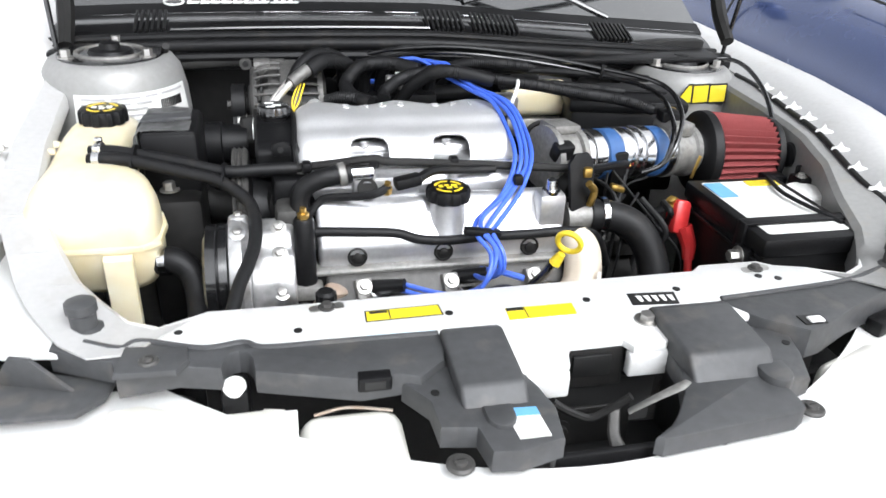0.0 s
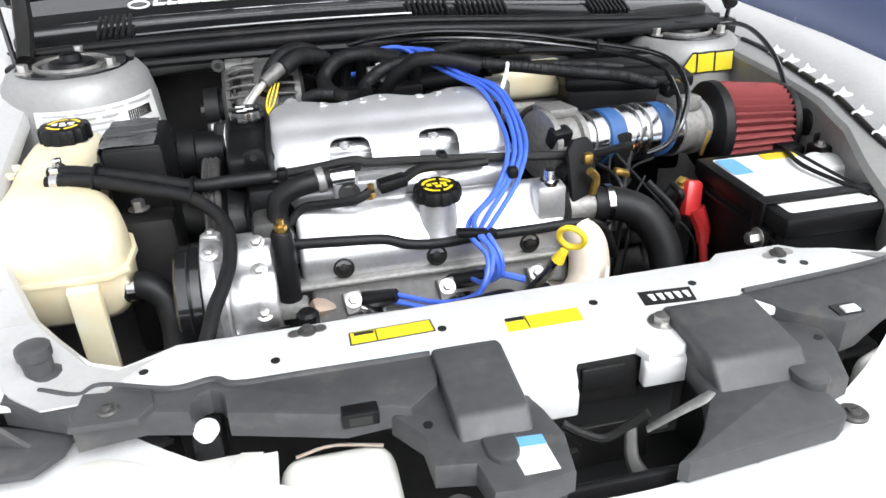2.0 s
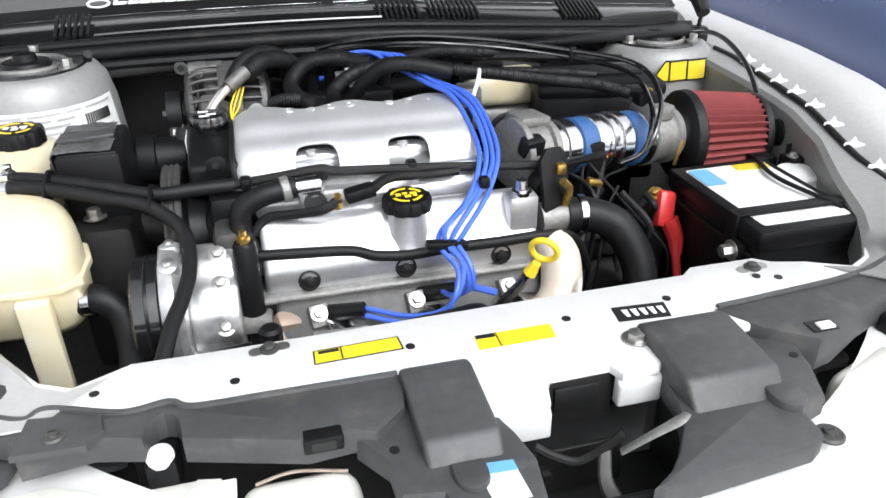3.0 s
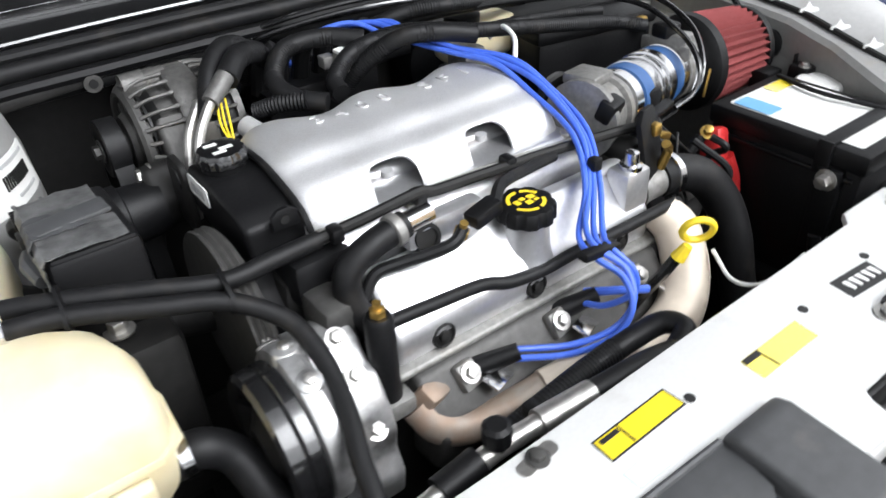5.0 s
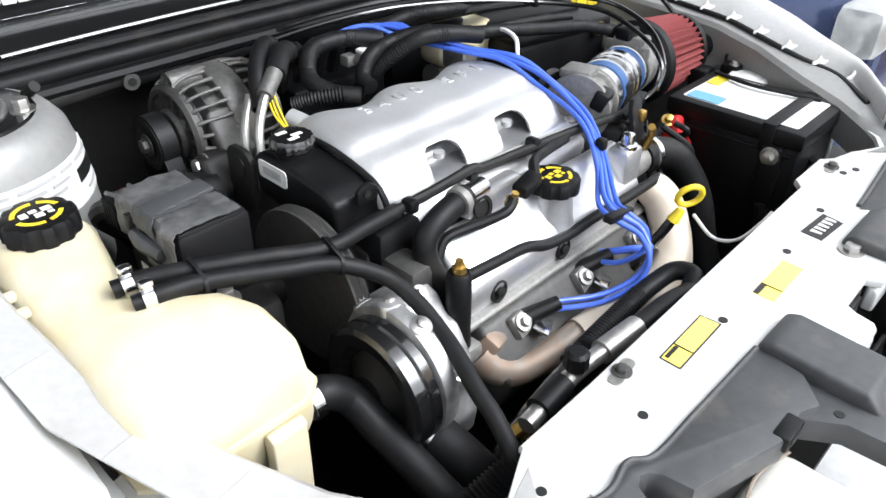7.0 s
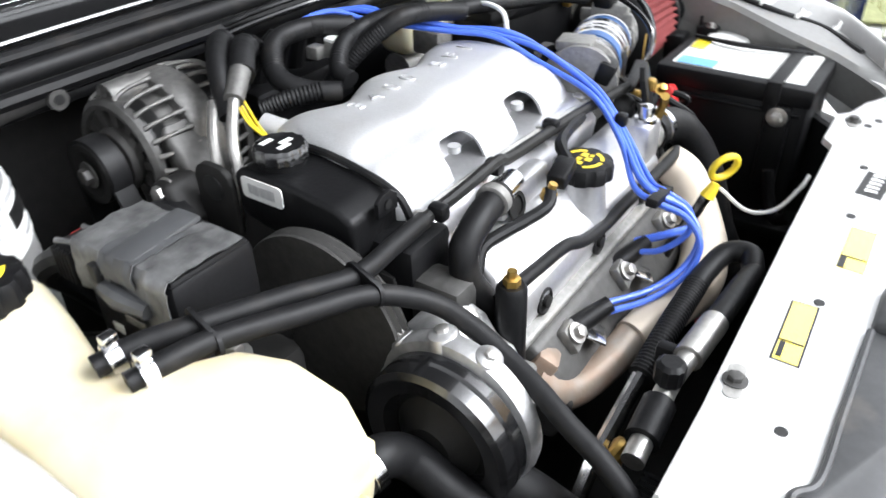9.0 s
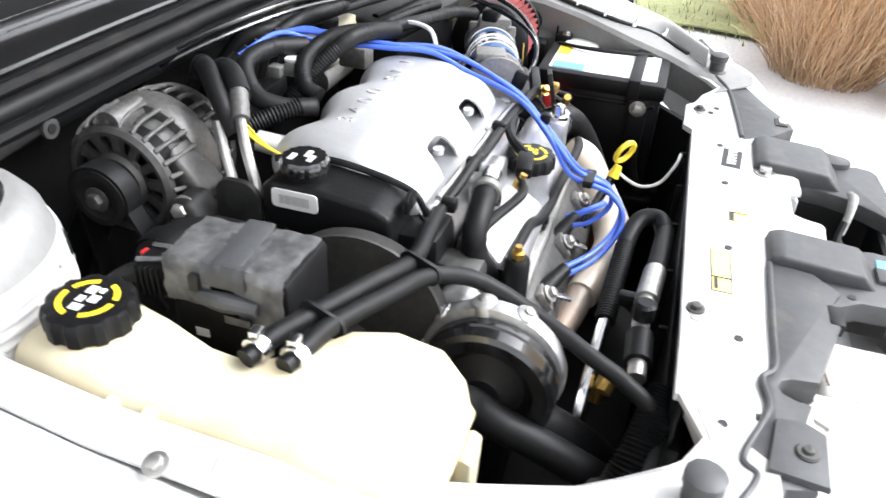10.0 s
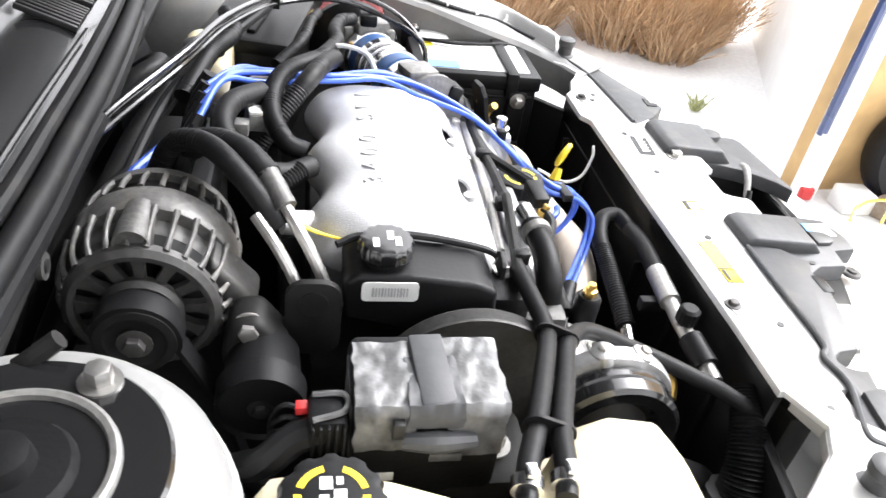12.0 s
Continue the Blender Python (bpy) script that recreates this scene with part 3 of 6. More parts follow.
def cap(name, p, r, h, parent, lobes=9, mark="yellow"):
    """A moulded screw cap with grips and a printed ring."""
    c = part(name, lathe(p, (0, 0, 1), [(r * 0.9, 0), (r, h * 0.1), (r, h * 0.75), (r * 0.94, h * 0.95), (r * 0.80, h)], 72, wave=(-0.07, lobes)), "plastic", parent, "black screw cap with printed marks")
    top = Vector(p) + Vector((0, 0, h))
    for a0, a1 in ((14, 70), (84, 168), (200, 270), (284, 340)):
        poly = [(r * 0.66 * math.cos(radians(a)), r * 0.66 * math.sin(radians(a))) for a in range(a0, a1 + 1, 14)]
        poly += [(r * 0.53 * math.cos(radians(a)), r * 0.53 * math.sin(radians(a))) for a in range(a1, a0 - 1, -14)]
        part("cap_print", prism(poly, 0.0004, Matrix.Translation(top), 0), mark, c)
    for x, y, w, d in ((-0.33, 0.05, 0.20, 0.26), (-0.06, 0.14, 0.20, 0.16), (0.28, 0.10, 0.26, 0.22), (0.02, -0.14, 0.24, 0.22), (0.32, -0.14, 0.16, 0.12)):
        part("cap_print", box((top.x + x * r, top.y + y * r, top.z + 0.0002), (w * r, d * r, 0.0004), 0), "white" if mark == "yellow" and r > 0.030 else mark, c)
    return c


cap("oil_filler_cap", (0.219, 0.877, 0.829), 0.0285, 0.0175, cover)

# ---- expansion tank ----
tank = thing("coolant_tank", (-0.2, 0.95, 0.70), "yellowed translucent plastic coolant expansion tank", "coolant tank")


def tank_shape():
    rings = []
    # y, left, right, bottom, top
    for y, l, r, b, t in ((0.838, -0.262, -0.150, 0.795, 0.815), (0.846, -0.272, -0.138, 0.750, 0.845), (0.865, -0.276, -0.131, 0.735, 0.866), (0.900, -0.278, -0.131, 0.725, 0.874), (0.930, -0.278, -0.140, 0.725, 0.872),
                          (0.955, -0.278, -0.172, 0.725, 0.868), (0.985, -0.278, -0.196, 0.725, 0.865), (1.02, -0.278, -0.196, 0.74, 0.868), (1.06, -0.277, -0.186, 0.76, 0.874), (1.10, -0.274, -0.178, 0.78, 0.876), (1.135, -0.266, -0.182, 0.80, 0.872), (1.148, -0.255, -0.195, 0.82, 0.86)):
        ring = []
        for k in range(32):
            a = 2 * math.pi * k / 32
            c, s = math.cos(a), math.sin(a)
            ring.append(Vector(((l + r) / 2 + (r - l) / 2 * math.copysign(abs(c) ** 0.55, c), y, (b + t) / 2 + (t - b) / 2 * math.copysign(abs(s) ** 0.55, s))))
        rings.append(ring)
    return loft(rings)


part("tank_shell", tank_shape(), "tank", tank, angle=70)
part("moulded_seam", prism([(-0.268, 0.836), (-0.146, 0.836), (-0.128, 0.852), (-0.126, 0.90), (-0.135, 0.935), (-0.165, 0.958), (-0.19, 0.99), (-0.19, 1.05), (-0.28, 1.05), (-0.283, 0.85)], 0.007, pose(0, 0, 0.800), 0.003), "tank", tank)
part("tank_neck", lathe((-0.223, 1.10, 0.868), (0, 0, 1), [(0.030, 0), (0.028, 0.01)], 28), "tank", tank)
cap("tank_cap", (-0.223, 1.10, 0.873), 0.0322, 0.021, tank, 11)
part("mounting_strap", ribbon([(0.828, 0.68), (0.826, 0.795), (0.833, 0.799), (0.840, 0.795), (0.840, 0.68)], -0.190, -0.158, bevel=0.002), "tank", tank, "pale plastic mounting strap")
part("level_mark", box((-0.21, 0.845, 0.815), (0.04, 0.010, 0.008), 0.002), "tank", tank)
for x in (-0.275, -0.268):
    part("tank_lug", box((-0.285, 1.02 + (x + 0.275) * 4, 0.860), (0.03, 0.008, 0.008), 0.002), "tank", tank)

# ---- battery ----
bat = thing("battery", (0.68, 0.85, 0.63), "black car battery with a pale label and hold-down strap", "battery")
part("case", box((0.667, 0.845, 0.705), (0.140, 0.195, 0.17), 0.006), "plastic", bat)
lid = part("lid", box((0.667, 0.845, 0.797), (0.147, 0.203, 0.026), 0.005), "plastic", bat)
part("label_sheet", prism(rounded(0.118, 0.17, 0.005), 0.0008, pose(0.667, 0.845, 0.810), 0), "white_label", lid, "scuffed pale label")
part("label_panel", prism(rounded(0.028, 0.05, 0.003), 0.0008, pose(0.623, 0.90, 0.8112), 0), "blue_label", lid)
part("label_panel", prism(rounded(0.05, 0.02, 0.003), 0.0008, pose(0.70, 0.918, 0.8112), 0), "yellow_label", lid)

# ---- battery fittings ----
part("hold_down_strap", box((0.667, 0.792, 0.8135), (0.152, 0.018, 0.004), 0.0015), "plastic", bat, "black hold-down strap")
for x in (0.5905, 0.7435):
    part("strap_end", box((x, 0.792, 0.795), (0.005, 0.018, 0.040), 0.0015), "plastic", bat)
part("handle_cord", tube([(0.72, 0.935, 0.814), (0.70, 0.87, 0.817), (0.71, 0.81, 0.816), (0.725, 0.775, 0.813)], 0.003, 8), "rubber", bat)
part("side_bracket", box((0.593, 0.780, 0.730), (0.014, 0.030, 0.11), 0.004), "plastic", bat)
hexbolt((0.586, 0.780, 0.772), (-1, 0, 0), 0.008, 0.012, bat)
part("case_rib", box((0.594, 0.85, 0.775), (0.006, 0.19, 0.006), 0.002), "plastic", bat)
tray = solo("battery_tray", box((0.667, 0.845, 0.611), (0.18, 0.23, 0.02), 0.006), "plastic", "black plastic tray under the car battery", "battery tray")
part("tray_post", box((0.667, 0.845, 0.467), (0.12, 0.16, 0.27), 0.006), "dark", tray)
lead = thing("battery_cable", (0.575, 0.92, 0.74), "red insulated battery terminal with its cable", "battery cable")
part("terminal_boot", box((0.574, 0.918, 0.765), (0.026, 0.030, 0.05), 0.007, pose(0, 0, 0, -20, 12, 0)), "red", lead)
part("terminal_tail", tube([(0.578, 0.905, 0.755), (0.586, 0.895, 0.73), (0.584, 0.885, 0.71)], [0.013, 0.011, 0.008], 10), "red", lead)
part("cable", tube([(0.584, 0.885, 0.712), (0.578, 0.86, 0.66), (0.55, 0.82, 0.58), (0.50, 0.80, 0.45)], 0.006, 10), "red", lead)
hexbolt((0.566, 0.925, 0.785), (-0.5, -0.4, 0.8), 0.006, 0.008, lead, "brass")
part("cable", tube([(0.560, 0.93, 0.78), (0.53, 0.93, 0.74), (0.50, 0.90, 0.66), (0.47, 0.92, 0.55)], 0.007, 10), "rubber", lead)
harness = solo("battery_harness", tube([(0.586, 0.775, 0.70), (0.583, 0.765, 0.66), (0.57, 0.75, 0.64), (0.55, 0.73, 0.66)], 0.008, 10), "rubber", "black sleeved wiring beside the car battery", "wiring")
solo("washer_filler_cap", lathe((0.762, 0.900, 0.788), (0, 0, 1), [(0.024, -0.18), (0.020, 0), (0.031, 0.004), (0.031, 0.014), (0.027, 0.018), (0.008, 0.020)], 28), "white_label", "pale washer fluid filler cap beside the battery", "filler cap")
solo("relay_block", box((0.760, 0.975, 0.772), (0.035, 0.03, 0.06), 0.005), "plastic", "small black relay block near the driver fender", "relay")

# ---- belt drive ----
alt = thing("alternator", (0.03, 1.236, 0.77), "oxidised aluminium alternator with slotted cage", "alternator")
AY, AZ = 1.236, 0.856
X = (1, 0, 0)
# near-black core: the shade inside the cage is put into its colour
part("stator", lathe((-0.012, AY, AZ), X, [(0.044, 0), (0.055, 0.012), (0.055, 0.09), (0.035, 0.10)], 40), "ink_and_shade", alt)
part("winding", lathe((0.0, AY, AZ), X, [(0.0555, 0), (0.0575, 0.004), (0.0575, 0.016), (0.0555, 0.020)], 40), "dark_cast", alt, "dull winding behind the cage")
part("centre_band", lathe((0.018, AY, AZ), X, [(0.057, 0), (0.0655, 0.001), (0.0675, 0.004), (0.0675, 0.028), (0.0655, 0.032), (0.057, 0.033)], 56), "aged_alloy", alt)
part("front_rim", lathe((-0.027, AY, AZ), X, [(0.0485, 0.001), (0.053, 0.0), (0.0575, 0.004), (0.0585, 0.010), (0.053, 0.012), (0.0485, 0.009)], 56, ring=True), "dark_cast", alt)
part("front_hub", lathe((-0.032, AY, AZ), X, [(0.012, 0), (0.028, 0.001), (0.031, 0.006), (0.029, 0.014)], 40), "dark_cast", alt)
part("rear_rim", lathe((0.076, AY, AZ), X, [(0.053, 0), (0.0625, 0.0), (0.0625, 0.008), (0.044, 0.014), (0.01, 0.014)], 48), "aged_alloy", alt)
for i in range(26):
    a = 2 * math.pi * i / 26
    ca, sa = math.cos(a), math.sin(a)
    part("cage_bar", tube([(x, AY + r * ca, AZ + r * sa) for x, r in ((-0.0195, 0.0575), (-0.012, 0.0620), (-0.002, 0.0648), (0.010, 0.0658), (0.020, 0.0662))], [0.0029, 0.0021, 0.0020, 0.0022, 0.0030], 8, 3), "aged_alloy", alt)
    part("rear_bar", tube([(x, AY + r * ca, AZ + r * sa) for x, r in ((0.050, 0.0655), (0.062, 0.0648), (0.078, 0.0610))], 0.0024, 8, 3), "aged_alloy", alt)
for i in range(12):
    a = 2 * math.pi * i / 12
    w0, w1 = 0.0040, 0.0078
    spoke = prism([(0.026, -w0), (0.040, -w0), (0.0515, -w1), (0.0515, w1), (0.040, w0), (0.026, w0)], 0.008, frame_of((-0.019, AY, AZ), (0, math.cos(a), math.sin(a)), (0, -math.sin(a), math.cos(a))) @ pose(0, 0, -0.002), 0.001)
    part("spoke", spoke, "dark_cast", alt)
# black disc carries the shade between the spokes
part("face_shade", lathe((-0.012, AY, AZ), X, [(0.026, 0), (0.050, 0.0), (0.050, 0.003)], 40), "ink_and_shade", alt)
part("mounting_lug", lathe((-0.020, 1.240, 0.9135), X, [(0.006, 0.003), (0.0115, 0.003), (0.013, 0), (0.0135, 0.024), (0.012, 0.025), (0.0125, 0.027), (0.0125, 0.046), (0.009, 0.050)], 24), "aged_alloy", alt)
part("lug_web", box((0.008, 1.239, 0.908), (0.044, 0.024, 0.016), 0.005), "aged_alloy", alt)
part("lower_ear", ribbon([(1.186, 0.895), (1.172, 0.876), (1.150, 0.850), (1.158, 0.838), (1.180, 0.848), (1.196, 0.866)], -0.010, 0.030, bevel=0.006), "dark_cast", alt)
pul = part("pulley", lathe((-0.058, AY, AZ - 0.002), X, [(0.010, 0.003), (0.020, 0.002), (0.0225, 0), (0.029, 0.0), (0.030, 0.003), (0.028, 0.005), (0.030, 0.007), (0.028, 0.009), (0.030, 0.011), (0.028, 0.013), (0.030, 0.015), (0.028, 0.017), (0.030, 0.02), (0.020, 0.022), (0.018, 0.03)], 40), "dark", alt)
hexbolt((-0.058, AY, AZ - 0.002), (-1, 0, 0), 0.008, 0.006, pul, "dark_cast")

belt = bmesh.new()


def strap(points, w, x, th, bm):
    """A flat belt through points in y and z."""
    out = []
    n = len(points)
    for i, (y, z) in enumerate(points):
        y0, z0 = points[max(i - 1, 0)]
        y1, z1 = points[min(i + 1, n - 1)]
        d = Vector((y1 - y0, z1 - z0)).normalized()
        nx, nz = -d.y * th / 2, d.x * th / 2
        out.append([Vector((x - w / 2, y + nx, z + nz)), Vector((x + w / 2, y + nx, z + nz)), Vector((x + w / 2, y - nx, z - nz)), Vector((x - w / 2, y - nx, z - nz))])
    return loft(out, bm)


arc = [(AY + 0.031 * math.cos(radians(a)), AZ - 0.002 + 0.031 * math.sin(radians(a))) for a in range(20, 201, 12)]
solo("drive_belt", strap([(1.250, 0.70)] + arc + [(1.198, 0.825), (1.178, 0.780), (1.160, 0.70)], 0.020, -0.047, 0.004, belt), "rubber", "black ribbed serpentine drive belt on its pulleys", "drive belt")
ten = thing("belt_tensioner", (-0.05, 1.15, 0.75), "black spring belt tensioner with idler pulley", "belt tensioner")
part("arm", ribbon([(1.135, 0.80), (1.125, 0.83), (1.148, 0.862), (1.170, 0.858), (1.180, 0.82), (1.165, 0.79)], -0.045, -0.005, bevel=0.008), "dark", ten)
idl = part("idler_pulley", lathe((-0.094, 1.146, 0.820), X, [(0.008, 0.002), (0.016, 0.0), (0.030, 0.003), (0.033, 0.0), (0.034, 0.022), (0.030, 0.024), (0.028, 0.06)], 40), "plastic", ten)
hexbolt((-0.034, 1.157, 0.850), (-1, 0, 0.1), 0.0078, 0.012, ten)
hexbolt((-0.092, 1.146, 0.820), (-1, 0, 0), 0.006, 0.004, idl, "dark")

ps_pulley = thing("power_steering_pulley", (-0.04, 0.975, 0.70), "large black dished power steering pulley", "pulley")
part("dish", lathe((-0.048, 0.975, 0.786), X, [(0.026, 0.010), (0.050, 0.012), (0.066, 0.004), (0.076, 0.001), (0.076, 0.02), (0.05, 0.024), (0.03, 0.10)], 56), "plastic", ps_pulley)
part("groove_rim", lathe((-0.048, 0.975, 0.786), X, [(0.077, 0.001), (0.082, 0.0), (0.083, 0.002), (0.080, 0.005), (0.083, 0.008), (0.080, 0.011), (0.083, 0.014), (0.080, 0.018), (0.077, 0.02)], 56), "dark_cast", ps_pulley)
part("hub", lathe((-0.046, 0.975, 0.786), X, [(0.010, 0.0), (0.022, 0.003), (0.025, 0.012), (0.025, 0.03)], 32), "dark_cast", ps_pulley)
for i in range(3):
    a = radians(90 + 120 * i)
    hexbolt((-0.038, 0.975 + 0.040 * math.cos(a), 0.786 + 0.040 * math.sin(a)), (-1, 0, 0), 0.005, 0.004, ps_pulley)
pst = solo("pump_body", box((0.02, 0.970, 0.77), (0.06, 0.09, 0.12), 0.02), "dark", "grimy black power steering pump body", "pump")
wp = thing("crank_pulley", (-0.06, 0.85, 0.70), "polished black crankshaft pulley on an aluminium housing", "pulley")
part("housing", lathe((-0.052, 0.846, 0.762), X, [(0.056, 0), (0.065, 0.002), (0.0670, 0.007), (0.0665, 0.016), (0.058, 0.023)], 44), "stained_alloy", wp, "oil-stained polished front housing")
for a, r in ((112, 0.010), (78, 0.011), (40, 0.010), (4, 0.010)):
    y, z = 0.846 + 0.064 * math.cos(radians(a)), 0.762 + 0.064 * math.sin(radians(a))
    boss = part("housing_boss", lathe((-0.040, y, z), (0, math.cos(radians(a)), math.sin(radians(a))), [(r * 1.2, -0.006), (r, 0.003), (r * 0.7, 0.005)], 16), "stained_alloy", wp)
    part("boss_bolt", lathe((-0.040, y + 0.004 * math.cos(radians(a)), z + 0.004 * math.sin(radians(a))), (0, math.cos(radians(a)), math.sin(radians(a))), [(0.005, 0), (0.005, 0.004), (0.003, 0.005)], 6), "steel", boss)
part("rim", lathe((-0.080, 0.845, 0.758), X, [(0.034, 0.012), (0.044, 0.002), (0.057, 0.0), (0.0615, 0.003), (0.0625, 0.014), (0.0605, 0.016), (0.0625, 0.018), (0.0625, 0.027), (0.058, 0.030), (0.052, 0.05)], 56), "gloss_black", wp)
part("hub", lathe((-0.074, 0.847, 0.754), X, [(0.006, -0.006), (0.018, -0.006), (0.026, 0), (0.038, 0.006), (0.038, 0.03)], 40), "dark", wp)
part("front_casting", ribbon([(0.905, 0.66), (0.910, 0.800), (0.886, 0.811), (0.862, 0.803), (0.850, 0.786), (0.836, 0.782), (0.820, 0.757), (0.812, 0.735), (0.816, 0.712), (0.806, 0.690), (0.81, 0.66)], -0.030, 0.024, bevel=0.005), "stained_alloy", wp, "rough bright aluminium front casting")
for y, z in ((0.868, 0.806), (0.842, 0.784), (0.818, 0.742)):
    hexbolt((0.006, y, z), (0, -0.6, 0.8), 0.006, 0.006, wp)
part("front_casting", box((0.020, 0.90, 0.800), (0.035, 0.05, 0.05), 0.010), "dark_cast", wp)

# ---- mount cover block wrapped with tape ----
blk = thing("taped_module", (-0.12, 1.035, 0.78), "black electronic module patched with silver tape", "module")
part("housing", box((-0.125, 1.033, 0.838), (0.070, 0.105, 0.108), 0.006), "plastic", blk)
part("lid", box((-0.125, 1.033, 0.888), (0.066, 0.100, 0.012), 0.004), "plastic", blk)


def tape(y0, y1, x_back, z_low, lift, seed):
    """A strip of tape over the top edge of the module and down its face, crumpled."""
    def fn(u, v):
        y = y0 + (y1 - y0) * v
        run = (x_back + 0.1615) + (0.893 - z_low)
        k = u * run
        x, z = (x_back - k, 0.8955) if k < x_back + 0.1615 else (-0.1625, 0.893 - (k - x_back - 0.1615))
        q = Vector((x * 60 + seed, y * 70, z * 60))
        w = 0.0022 * noise.noise(q) + 0.0012 * noise.noise(q * 2.7)
        edge = 0.002 * noise.noise(Vector((k * 90, seed, v * 3)))
        return Vector((x - (lift + w if z < 0.895 else 0.0), y + edge, z + (lift + w if z >= 0.895 else 0.0)))
    return sheet(fn, 26, 16, 0.0008)


part("tape_patch", tape(1.044, 1.084, -0.102, 0.858, 0.0012, 3.1), "tape", blk, "crumpled silver tape", 60)
part("tape_patch", tape(0.983, 1.022, -0.098, 0.850, 0.0012, 8.4), "tape", blk, "crumpled silver tape", 60)
part("tape_patch", tape(1.014, 1.050, -0.118, 0.880, 0.0024, 5.7), "grey_plastic", blk, "dark tape strip", 60)
part("tape_band", box((-0.130, 1.032, 0.898), (0.062, 0.024, 0.005), 0.002, pose(0, 0, 0, 0, -3, 3)), "grey_plastic", blk)
part("front_ridge", tube([(-0.165, 1.052, 0.868), (-0.168, 1.030, 0.870), (-0.165, 1.004, 0.868)], [0.006, 0.008, 0.006], 10), "grey_plastic", blk)
part("notch", box((-0.1655, 1.056, 0.880), (0.006, 0.008, 0.014), 0.001), "ink_and_shade", blk)
part("foil_chip", box((-0.1665, 1.022, 0.852), (0.001, 0.022, 0.007), 0.0003), "tape", blk)
part("side_tape", box((-0.128, 1.0855, 0.860), (0.052, 0.0012, 0.050), 0.0004, pose(0, 0, 0, 0, 4, 0)), "tape", blk)
part("plug", box((-0.148, 1.100, 0.868), (0.028, 0.026, 0.030), 0.004), "plastic", blk)
for i in range(5):
    part("plug_rib", box((-0.163, 1.090 + 0.005 * i, 0.868), (0.005, 0.0022, 0.026), 0.0008), "plastic", blk)
part("plug_lever", tube([(-0.160, 1.110, 0.884), (-0.154, 1.090, 0.886), (-0.140, 1.090, 0.886), (-0.138, 1.110, 0.884)], 0.0022, 6), "tape", blk)
part("red_tab", box((-0.140, 1.117, 0.874), (0.008, 0.008, 0.007), 0.001), "red", blk)
for k in range(3):
    part("plug_wire", tube([(-0.150 + 0.006 * k, 1.112, 0.866), (-0.148 + 0.007 * k, 1.128, 0.862 + 0.004 * k), (-0.13 + 0.005 * k, 1.138, 0.835), (-0.11, 1.135, 0.79)], 0.0020, 6), "rubber", blk)
part("label_chip", box((-0.1605, 1.06, 0.826), (0.001, 0.012, 0.008), 0.0003), "white_label", blk)
part("foot", box((-0.12, 1.035, 0.58), (0.05, 0.06, 0.44), 0.006), "dark", blk)
solo("module_wiring", tube([(-0.15, 1.095, 0.868), (-0.155, 1.12, 0.862), (-0.16, 1.14, 0.845), (-0.13, 1.16, 0.80), (-0.10, 1.15, 0.74)], 0.011, 10), "rubber", "black sleeved wiring leaving the taped module", "wiring")
solo("mount_strut", tube([(-0.19, 1.10, 0.80), (-0.14, 1.06, 0.785), (-0.08, 1.04, 0.765), (-0.02, 1.03, 0.76)], [0.018, 0.022, 0.022, 0.026], 12), "dark", "grimy black engine mount arm", "engine mount")
hexbolt((-0.130, 0.975, 0.818), (0, 0, 1), 0.008, 0.010, tagged(thing("mount_bracket", (-0.12, 0.98, 0.6), "grimy black engine mount bracket", "engine mount")), "steel")
part("plate", box((-0.125, 0.985, 0.72), (0.075, 0.08, 0.19), 0.012), "dark", bpy.data.objects["mount_bracket"])

# ---- power steering reservoir ----
psr = thing("power_steering_reservoir", (0.015, 1.02, 0.80), "black plastic power steering reservoir with white barcode label", "fluid reservoir")
part("vessel", ribbon([(1.083, 0.842), (1.085, 0.880), (1.075, 0.888), (1.03, 0.887), (0.975, 0.880), (0.957, 0.872), (0.955, 0.838), (0.985, 0.826), (1.03, 0.830)], -0.018, 0.060, bevel=0.005), "plastic", psr)
part("neck", lathe((0.008, 1.051, 0.882), (0, 0, 1), [(0.0195, 0), (0.0195, 0.012)], 24), "plastic", psr)
c = part("reservoir_cap", lathe((0.008, 1.051, 0.892), (0, 0, 1), [(0.0205, 0), (0.0230, 0.002), (0.0230, 0.010), (0.021, 0.014), (0.017, 0.0145)], 60, wave=(-0.05, 14)), "gloss_black", psr)
for y, x in ((1.060, 0.002), (1.048, 0.012), (1.042, 0.004)):
    part("cap_print", box((x, y, 0.9068), (0.012, 0.005, 0.0005), 0), "white", c)
m = frame_of((-0.0205, 1.048, 0.8785 - 0.004), (0, -1, 0), (0, 0, 1))
lab = part("barcode_label", prism(rounded(0.046, 0.019, 0.004), 0.001, m, 0), "white_label", psr, "white barcode label")
for i in range(12):
    part("bar_mark", box((-0.0218, 1.048 + 0.014 - 0.0025 * i, 0.8745), (0.0006, 0.0012 if i % 3 else 0.0018, 0.009), 0), "grey_ink", lab)
part("tab", prism([(-0.012, -0.009), (0.012, -0.009), (0.012, 0.004), (0.004, 0.010), (-0.006, 0.009), (-0.012, 0.004)], 0.004, frame_of((0.015, 0.951, 0.878), (1, 0, 0), (0, 0, 1)), 0.001), "plastic", psr)
part("tab_hole", lathe((0.014, 0.9465, 0.878), (0, -1, 0), [(0.004, 0), (0.004, 0.001)], 14), "ink_and_shade", psr)
part("rim_strip", tube([(0.022, 1.090, 0.889), (0.031, 1.070, 0.892), (0.034, 1.03, 0.892), (0.033, 0.985, 0.886), (0.032, 0.952, 0.876), (0.034, 0.940, 0.855)], 0.0034, 8), "rubber", psr)
